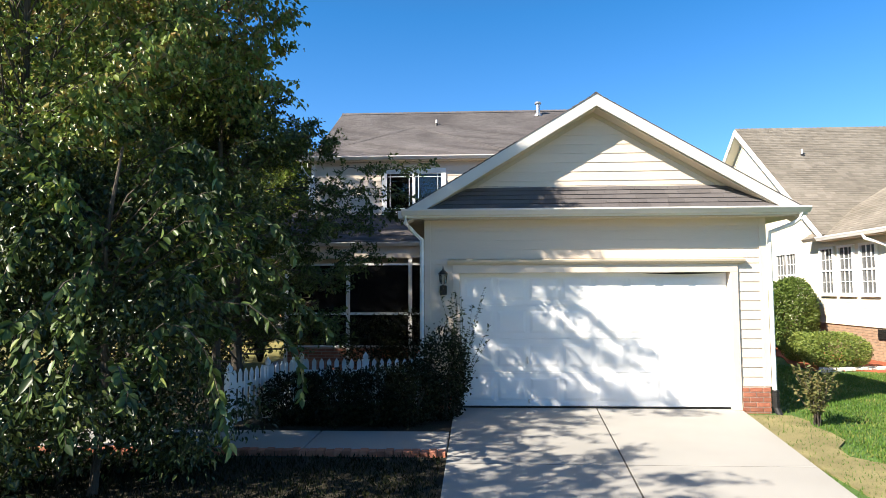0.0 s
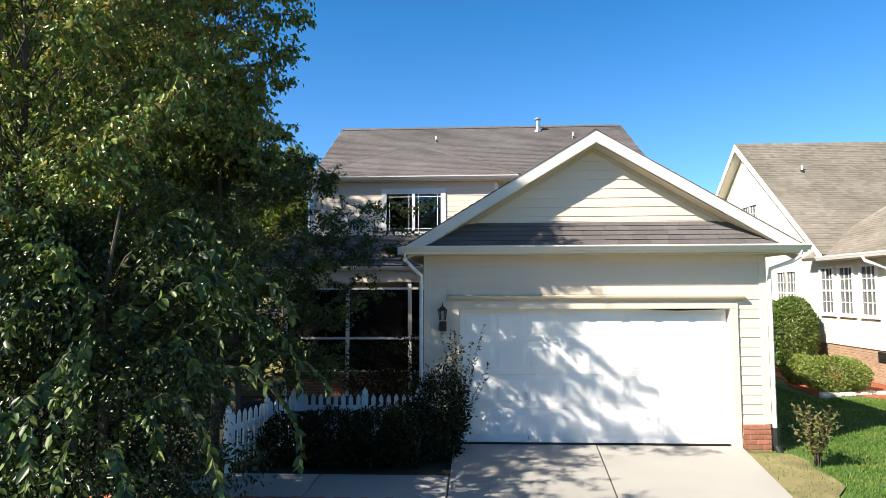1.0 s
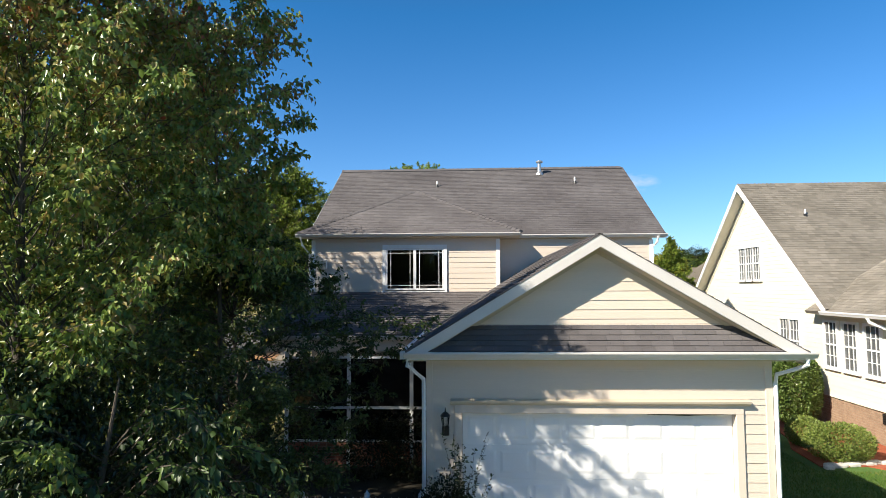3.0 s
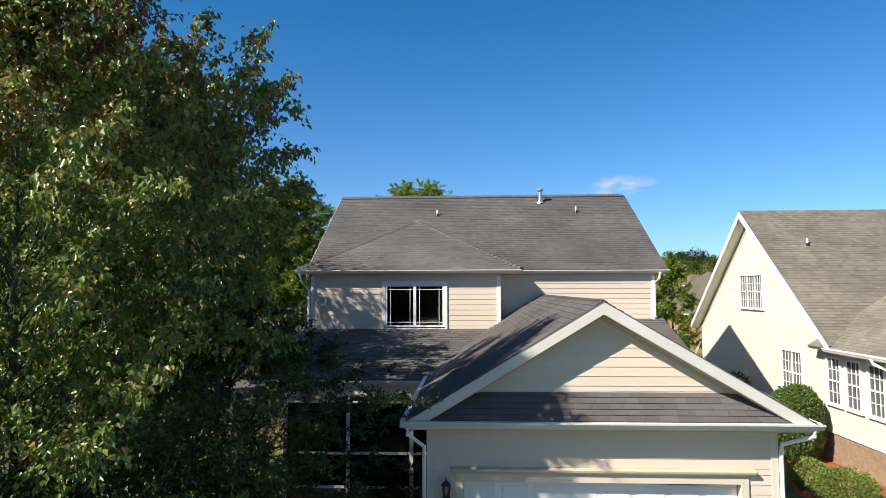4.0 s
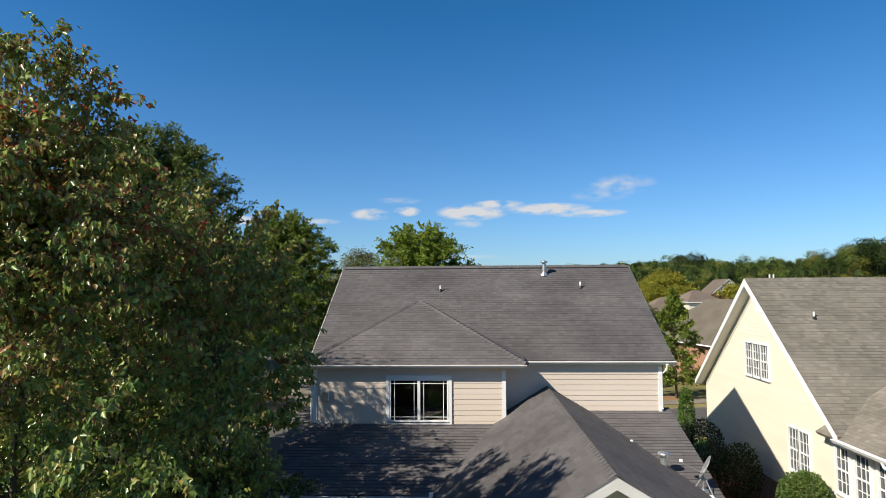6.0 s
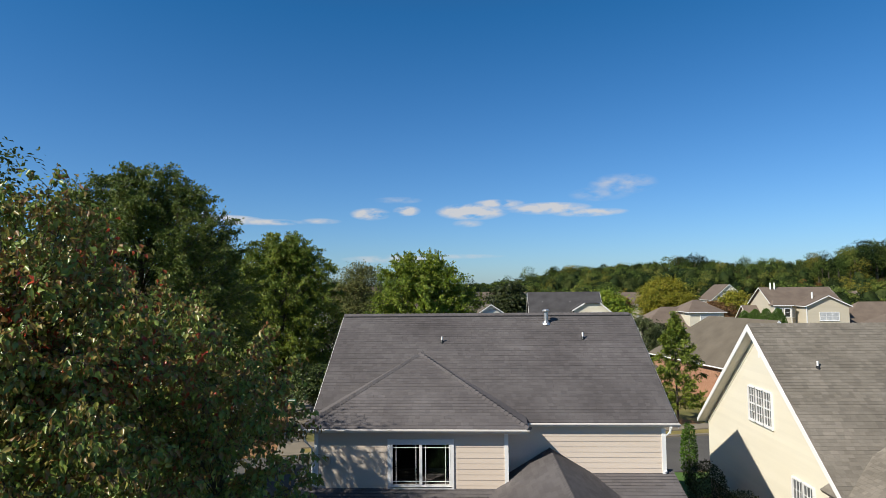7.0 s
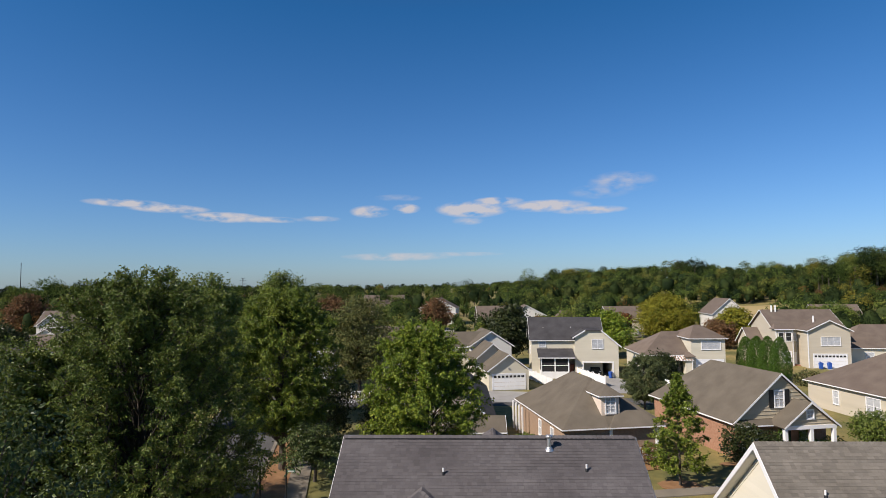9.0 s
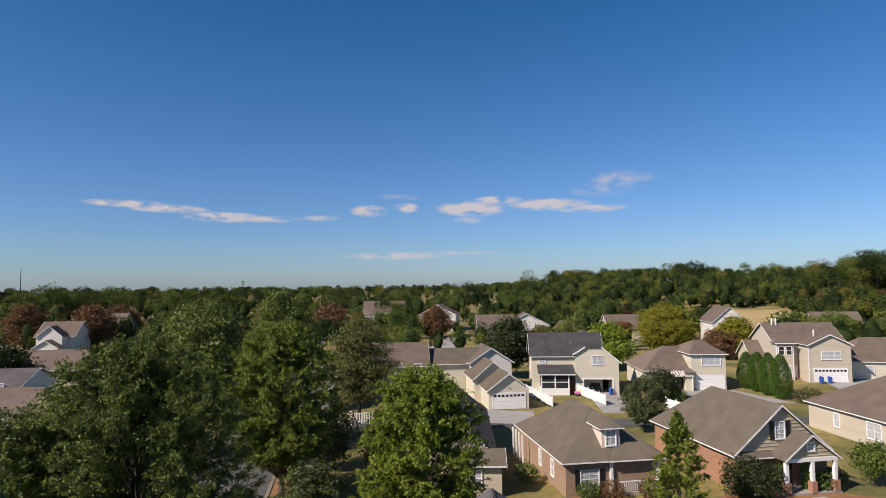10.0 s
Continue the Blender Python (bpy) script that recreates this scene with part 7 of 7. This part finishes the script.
C.window("s", -1.5, 0.6, 2.1, 0.7, 2.5, (1.35,), (), False)
for x in (-0.32, 2.42, 3.82):
    part("corner_board", box(x, -1.53 if x < 3 else -4.05, 0, x + 0.12, -1.4 if x < 3 else -3.9, 6.3, m=C.m), WHITE, C.top)
C.wall(2.75, -0.08, 3.65, 0.02, 0.1, 2.3, WHITE, "door")
C.wall(2.3, -1.0, 3.9, 0.0, 0, 0.15, TAN_BRICK, "step")
for k in range(2):
    p = C.m @ Vector((5.3 + k * 1.35, -5.0, 0))
    b = thing("waste_bin", p, "blue wheeled plastic bin before a garage", "bin", "wheeled bins")
    part("body", tube([p + Vector((0, 0, 0.02)), p + Vector((0, 0, 1.0))], [0.3, 0.4], 4), BLUE_BIN, b)
    part("lid", tube([p + Vector((0, 0, 1.0)), p + Vector((0.05, 0, 1.12))], [0.44, 0.3], 4), BLUE_BIN, b)
for dx, dy, z in ((1.5, 4.6, 9.2), (2.2, 4.6, 9.2), (6.2, -1.0, 7.5)):
    part("vent", tube([C.m @ Vector((dx, dy, z - 0.4)), C.m @ Vector((dx, dy, z + 1.2))], 0.14, 6), WHITE, C.top)
sheet("road", [(58, 100), (69, 97), (71, 112), (60, 108)], -0.01, CONCRETE, "pale concrete driveway with bins", "driveway")

# tan side house at the picture's far edge of the garden
Gh = Frame((42.4, 60.5), 8, "tan one-storey house with wide brown hip roof")
Gh.block(0, 0, 14, 16, 2.9, 7.0, TAN_WALL, SHINGLE_TAN, "y", (6, 6))
Gh.window("w", 0, 11.0, 11.8, 0.9, 2.3)
Gh.window("w", 0, 5.2, 7.0, 0.8, 2.4, (6.1,))
Gh.window("w", 0, 2.0, 2.8, 0.9, 2.3)
Hh = Frame((66, 112), -10, "cream house with brown roof beyond the gardens")
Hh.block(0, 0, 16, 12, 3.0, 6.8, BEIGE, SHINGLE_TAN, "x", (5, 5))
Hh.window("s", 0, 3.0, 4.2, 0.9, 2.2)
Lh = Frame((1.7, 53.6), 1.5, "tan house with dark roof behind the green tree")
Lh.block(-8.0, 0, 0, 19, 2.75, 6.2, TAN_WALL, SHINGLE_OLIVE, "y")
Lh.block(-3.4, -2.2, 0.5, 0, 2.5, 3.6, TAN_WALL, SHINGLE_OLIVE, "x")
Lh.window("s", -2.2, -2.4, -1.2, 0.8, 2.1, (-1.8,))


def far_house(at, turn, w, d, eave, ridge, wall, roof, label, along="x", hips=(0, 0), cols=3):
    f = Frame(at, turn, label)
    f.block(0, 0, w, d, eave, ridge, wall, roof, along, hips)
    for k in range(cols):
        x = w * (k + 0.5) / cols
        f.window("s", 0, x - 0.5, x + 0.5, 0.9, 2.3)
        if eave > 4:
            f.window("s", 0, x - 0.5, x + 0.5, 3.8, 5.0)
    return f


f = far_house((-114, 156), 8, 9.5, 9, 5.0, 8.8, OFF_WHITE, SHINGLE_TAN, "pale two-storey house among trees", "x")
f.block(2, -3, 8, 0, 5.2, 8.0, OFF_WHITE, SHINGLE_TAN, "y")
f.block(2.6, -6, 8.4, -3, 2.6, 4.6, OFF_WHITE, SHINGLE_TAN, "y")
f.door(3.4, 7.6, -6, 2.2)
far_house((-74, 77), 10, 14, 10, 4.4, 6.4, OFF_WHITE, SHINGLE, "grey-roofed house with white gable", "x")
far_house((-63, 64), 2, 17, 10, 3.6, 6.1, TAN_WALL, SHINGLE_TAN, "low brown-roofed house behind the oak", "x", (0, 3))
far_house((-96, 106), 6, 30, 11, 2.8, 6.0, TAN_WALL, SHINGLE_TAN, "long low brown-roofed house", "x", (4, 4), 5)
far_house((-150, 150), 10, 14, 10, 5.4, 9.2, OFF_WHITE, SHINGLE_TAN, "pale two-storey house among trees", "x")
far_house((-128, 190), 5, 16, 10, 5.2, 9.4, TAN_WALL, SHINGLE_TAN, "brown-roofed two-storey house among trees")
far_house((-66, 190), 0, 12, 9, 3.0, 6.6, OFF_WHITE, SHINGLE_TAN, "low pale house among trees", "y")
far_house((-16, 96), 8, 9, 8, 4.6, 8.0, TAN_WALL, SHINGLE_TAN, "tan-roofed house behind trees")
far_house((-24, 84), 10, 5, 9, 4.8, 7.5, OFF_WHITE, SHINGLE_TAN, "off-white house behind street trees", "y")
far_house((67, 174), -6, 9, 14, 6.0, 10.4, OFF_WHITE, SHINGLE_TAN, "white gabled house between golden trees and a dry field", "y")
far_house((38, 172), 5, 10, 9, 4.6, 8.4, TAN_WALL, SHINGLE_TAN, "tan-roofed house behind golden trees")
far_house((2, 170), 5, 10, 10, 5.2, 8.8, TAN_WALL, SHINGLE_TAN, "tan house on a far lane", "x")
far_house((10, 185), 0, 13, 10, 5.0, 8.6, OFF_WHITE, SHINGLE_TAN, "white gabled house on a far lane", "y")
far_house((20, 150), 5, 12, 10, 3.5, 8.2, TAN_WALL, SHINGLE_TAN, "tan house behind the dark roof", "x", (3, 3))
far_house((-44, 250), 5, 16, 12, 6, 11, OFF_WHITE, SHINGLE_TAN, "pale house far among trees")
far_house((-20, 235), -5, 14, 12, 6, 10, OFF_WHITE, SHINGLE_TAN, "pale house far among trees", "y")
far_house((99, 182), -12, 12, 9, 5.0, 8.2, TAN_WALL, SHINGLE_TAN, "tan house beyond the gardens")
sheet("road", [(-12, 165), (-4, 165), (-3, 215), (-9, 215)], 0.0, CONCRETE, "pale far lane between houses", "road")

# ---- street furniture ----
SL_ = thing("street_lamp", (-14.1, 40.6, 0), "black post street lamp with a lantern head", "lamp")
part("post", tube([(-14.1, 40.6, -0.1), (-14.1, 40.6, 0.4), (-14.1, 40.6, 0.5), (-14.1, 40.6, 3.0)], [0.11, 0.1, 0.06, 0.045], 10), DARK, SL_)
part("lantern", tube([(-14.1, 40.6, 3.0), (-14.1, 40.6, 3.1), (-14.1, 40.6, 3.45)], [0.06, 0.13, 0.2], 8), LAMP_GLASS, SL_)
part("cap", tube([(-14.1, 40.6, 3.45), (-14.1, 40.6, 3.52), (-14.1, 40.6, 3.68)], [0.24, 0.2, 0.03], 8), DARK, SL_)
SG = thing("street_sign", (-12.1, 39.7, 0), "street sign with two blades on a dark post", "sign")
part("post", tube([(-12.1, 39.7, -0.1), (-12.1, 39.7, 2.9)], 0.045, 8), DARK, SG)
bl = part("blade", box(-12.05, 39.66, 2.66, -11.5, 39.69, 2.82), SIGN_GREEN, SG)
part("letter_bar", box(-11.98, 39.652, 2.71, -11.57, 39.659, 2.77), OFF_WHITE, bl)
part("blade", box(-12.12, 39.4, 2.42, -12.08, 39.95, 2.56), SIGN_GREEN, SG)
RF = thing("rail_fence", (-17.5, 76.5, 0), "white open picket railing behind the trees", "fence")
p, q = Vector((-17.8, 76.5, 0)), Vector((-12.6, 77.5, 0))
for z in (0.35, 1.35):
    part("rail", prism([p + Vector((0, 0, z)), q + Vector((0, 0, z)), q + Vector((0, 0, z + 0.1)), p + Vector((0, 0, z + 0.1))], (0.05, 0.05, 0)), WHITE, RF)
for k in range(27):
    c = p.lerp(q, k / 26)
    w = 0.09 if k % 13 == 0 else 0.035
    part("post" if k % 13 == 0 else "picket", box(c.x - w, c.y - w - 0.04, 0.05, c.x + w, c.y + w - 0.04, 1.65 if k % 13 == 0 else 1.45), WHITE, RF)
MT = thing("radio_mast", (-242, 318, 0), "thin distant radio mast above the woods", "mast")
part("mast", tube([(-242, 318, -0.1), (-242, 318, 29)], [0.3, 0.14], 6), DARK, MT)

PY = thing("pylon", (-178, 470, 0), "thin distant lattice pylon above the woods", "pylon")
for dx in (-1.6, 1.6):
    part("leg", tube([(-178 + dx, 470, -0.1), (-178 + dx * 0.25, 470, 22.5)], [0.22, 0.12], 4), DARK, PY)
for z, w in ((17.5, 3.4), (20.0, 2.6), (22.0, 1.6)):
    part("crossarm", box(-178 - w, 469.9, z, -178 + w, 470.1, z + 0.25), DARK, PY)
TOY = thing("toy_car", (16.2, 97.0, 0), "pink and yellow plastic ride-on toy on the lawn", "toy")
part("body", box(15.8, 96.6, 0.15, 16.6, 97.3, 0.6, bevel=0.08), surf("pink_plastic", (0.55, 0.18, 0.42), (0.6, 0.22, 0.46), 3, 40, 0.4, 0.02), TOY)
part("seat", box(16.55, 96.7, 0.1, 17.1, 97.2, 0.95, bevel=0.08), surf("yellow_plastic", (0.7, 0.55, 0.08), (0.75, 0.6, 0.1), 3, 40, 0.4, 0.02), TOY)
for x in (15.95, 16.45):
    part("wheel", tube([(x, 96.52, 0.15), (x, 96.62, 0.15)], 0.15, 10), RUBBER, TOY)

# ---- cladding: siding boards, shingles and caps ----
X, Z, FRONT = Vector((1, 0, 0)), Vector((0, 0, 1)), Vector((0, -1, 0))
lap("siding_board", (0, GY, 0), X, FRONT, [(GX0 + 0.1, 0.38), (-0.22, 0.38), (-0.22, 2.455), (GX0 + 0.1, 2.455)], CREAM, G_WALL)
lap("siding_board", (0, GY, 0), X, FRONT, [(4.42, 0.38), (GX1 - 0.1, 0.38), (GX1 - 0.1, 2.455), (4.42, 2.455)], CREAM, G_WALL)
lap("siding_board", (0, GY, 0), X, FRONT, [(GX0 + 0.1, 2.455), (GX1 - 0.1, 2.455), (GX1 - 0.1, 2.98), (GX0 + 0.1, 2.98)], CREAM, G_WALL)
lap("siding_board", (0, GY, 0), X, FRONT, [(EX0 + 0.75, 3.6), (EX1 - 0.75, 3.6), (RX, RZ - 0.22)], CREAM, G_GABLE)
for a, b, c, d in ((-4.57, -2.56, 3.95, 5.75), (-0.66, 0.78, 3.95, 5.75)):
    lap("siding_board", (0, 17.95, 0), X, FRONT, [(a, c), (b, c), (b, d), (a, d)], CREAM, U_WALL)
lap("siding_board", (0, 17.95, 0), X, FRONT, [(-2.56, 3.95), (-0.66, 3.95), (-0.66, 4.12), (-2.56, 4.12)], CREAM, U_WALL)
lap("siding_board", (0, 17.95, 0), X, FRONT, [(-2.56, 5.55), (-0.66, 5.55), (-0.66, 5.75), (-2.56, 5.75)], CREAM, U_WALL)
lap("siding_board", (0, 18.66, 0), X, FRONT, [(0.9, 3.95), (5.4, 3.95), (5.4, 5.75), (0.9, 5.75)], CREAM, U_WALL2)
YV, WEST = Vector((0, 1, 0)), Vector((-1, 0, 0))
lap("siding", (NX, 0, 0), YV, WEST, [(19.5, 0.93), (30.25, 0.93), (30.25, 3.65), (NP, 8.12), (19.5, 3.65)], YELLOW, N_GABLE, singly=False, low=0.010)
lap("siding", (NX, 0, 0), YV, WEST, [(12.6, 0.93), (19.5, 0.93), (19.5, 3.55), (12.6, 3.55)], YELLOW, N_GABLE, singly=False, low=0.010)

ln = math.hypot(RX - EX0, RZ - EZ)
shingles((EX0, 9.93, EZ), (0, 1, 0), -SL, [(0, 0), (8.85, 0), (8.85, ln), (0, ln)][::1], SHINGLE, G_ROOFS[0], lambda c: c.y < 11.6, seed=1)
ln = math.hypot(EX1 - RX, RZ - EZ)
shingles((EX1, 9.93, EZ), (0, 1, 0), -SR, [(0, 0), (8.85, 0), (8.85, ln), (0, ln)], SHINGLE, G_ROOFS[1], lambda c: c.y < 11.4, seed=2)
pl = math.hypot(GY - 9.93, 0.41)
shingles((EX0, 9.93, 3.25), X, (0, GY - 9.93, 0.41), [(0.05, 0), (EX1 - EX0 - 0.05, 0), (EX1 - EX0 - 0.62, pl), (0.62, pl)], SHINGLE, PENT, lambda c: True, seed=3, dv=0.105, du=0.27)
fl = math.hypot(18.86 - 14.95, FZ(18.86) - FZ(14.95))
shingles((-5.3, 14.93, FZ(14.93)), X, (0, 1, 0.34), [(0, 0), (11.05, 0), (11.05, fl), (0, fl)], SHINGLE, F_ROOF, lambda c: c.x > 3.0 and c.y < 17.5, seed=4)
ml = math.hypot(RY - MY, RTOP - MZ)
shingles((-4.97, MY - 0.02, MZ), X, (0, RY - MY, RTOP - MZ), [(0, 0), (10.83, 0), (10.83, ml), (0, ml)], SHINGLE, M_ROOFS[0], lambda c: 20.9 < c.y < 21.9 and c.x > 1.0, seed=5, proud=0.008, du=0.19)
hv = HP - Vector((HP.x, HA.y, HA.z))
hl = hv.length
shingles(HA, X, hv, [(0, 0), (HB.x - HA.x, 0), (HP.x - HA.x, hl)], SHINGLE, H_ROOF, lambda c: abs(c.x + 1.8) < 1.0, seed=6, proud=0.008, du=0.19)
nl = math.hypot(NP - 19.06, NT - 3.58)
shingles((10.7, 19.04, 3.58), X, (0, NP - 19.06, NT - 3.58), [(0, 0), (15, 0), (15, nl), (0, nl)], SHINGLE_BROWN, N_ROOF, lambda c: c.x < 12.2 and c.y < 23, seed=7, proud=0.008, du=0.21)
wl_ = math.hypot(3.92, 2.45)
shingles((10.68, 12.3, 3.5), YV, (3.92, 0, 2.45), [(0, 0), (7.9, 0), (7.9, wl_), (0, wl_)], SHINGLE_BROWN, W_ROOF, None, seed=8, proud=0.008, du=0.21)
caps((RX, 9.93, RZ - 0.015), (RX, 18.75, RZ - 0.015), SL, SR, SHINGLE, G_ROOFS[0])
# black strip stands in for the shade line below the ridge caps
part("ridge_vent", prism([(-4.9, RY - 0.17, RTOP - 0.1), (-4.9, RY - 0.17, RTOP - 0.065), (-4.9, RY, RTOP + 0.0), (-4.9, RY + 0.17, RTOP - 0.065), (-4.9, RY + 0.17, RTOP - 0.1)], (10.7, 0, 0)), RUBBER, HOUSE, "black strip that draws the shadow line under the ridge caps")
caps((-4.97, RY, RTOP + 0.015), (5.86, RY, RTOP + 0.015), (0, -1, -0.64), (0, 1, -0.64), SHINGLE, M_ROOFS[0])
shingles((WX - WE, 24.2, 5.8), (0, 1, 0), (WE, 0, WZ - 5.8), [(0, 2.2), (5.1, 2.2), (5.1, math.hypot(WE, WZ - 5.8)), (0, math.hypot(WE, WZ - 5.8))], SHINGLE, HOUSE, None, seed=9, proud=0.008, du=0.19)
caps((WX, 25.5, WZ + 0.015), (WX, 29.2, WZ + 0.015), (-WE, 0, 5.8 - WZ), (WE, 0, 5.8 - WZ), SHINGLE, HOUSE)
caps(HB + Vector((0, 0, 0.02)), HP + Vector((0, 0, 0.02)), (-0.6, -0.6, -0.5), (0.7, 0.5, -0.1), SHINGLE, H_ROOF, wide=0.1)
caps(HA + Vector((0, 0, 0.02)), HP + Vector((0, 0, 0.02)), (0.6, -0.6, -0.5), (-0.7, 0.5, -0.1), SHINGLE, H_ROOF, wide=0.1)
caps((10.7, NP, NT + 0.01), (18.0, NP, NT + 0.01), (0, -1, -0.9), (0, 1, -0.9), SHINGLE_BROWN, N_ROOF)
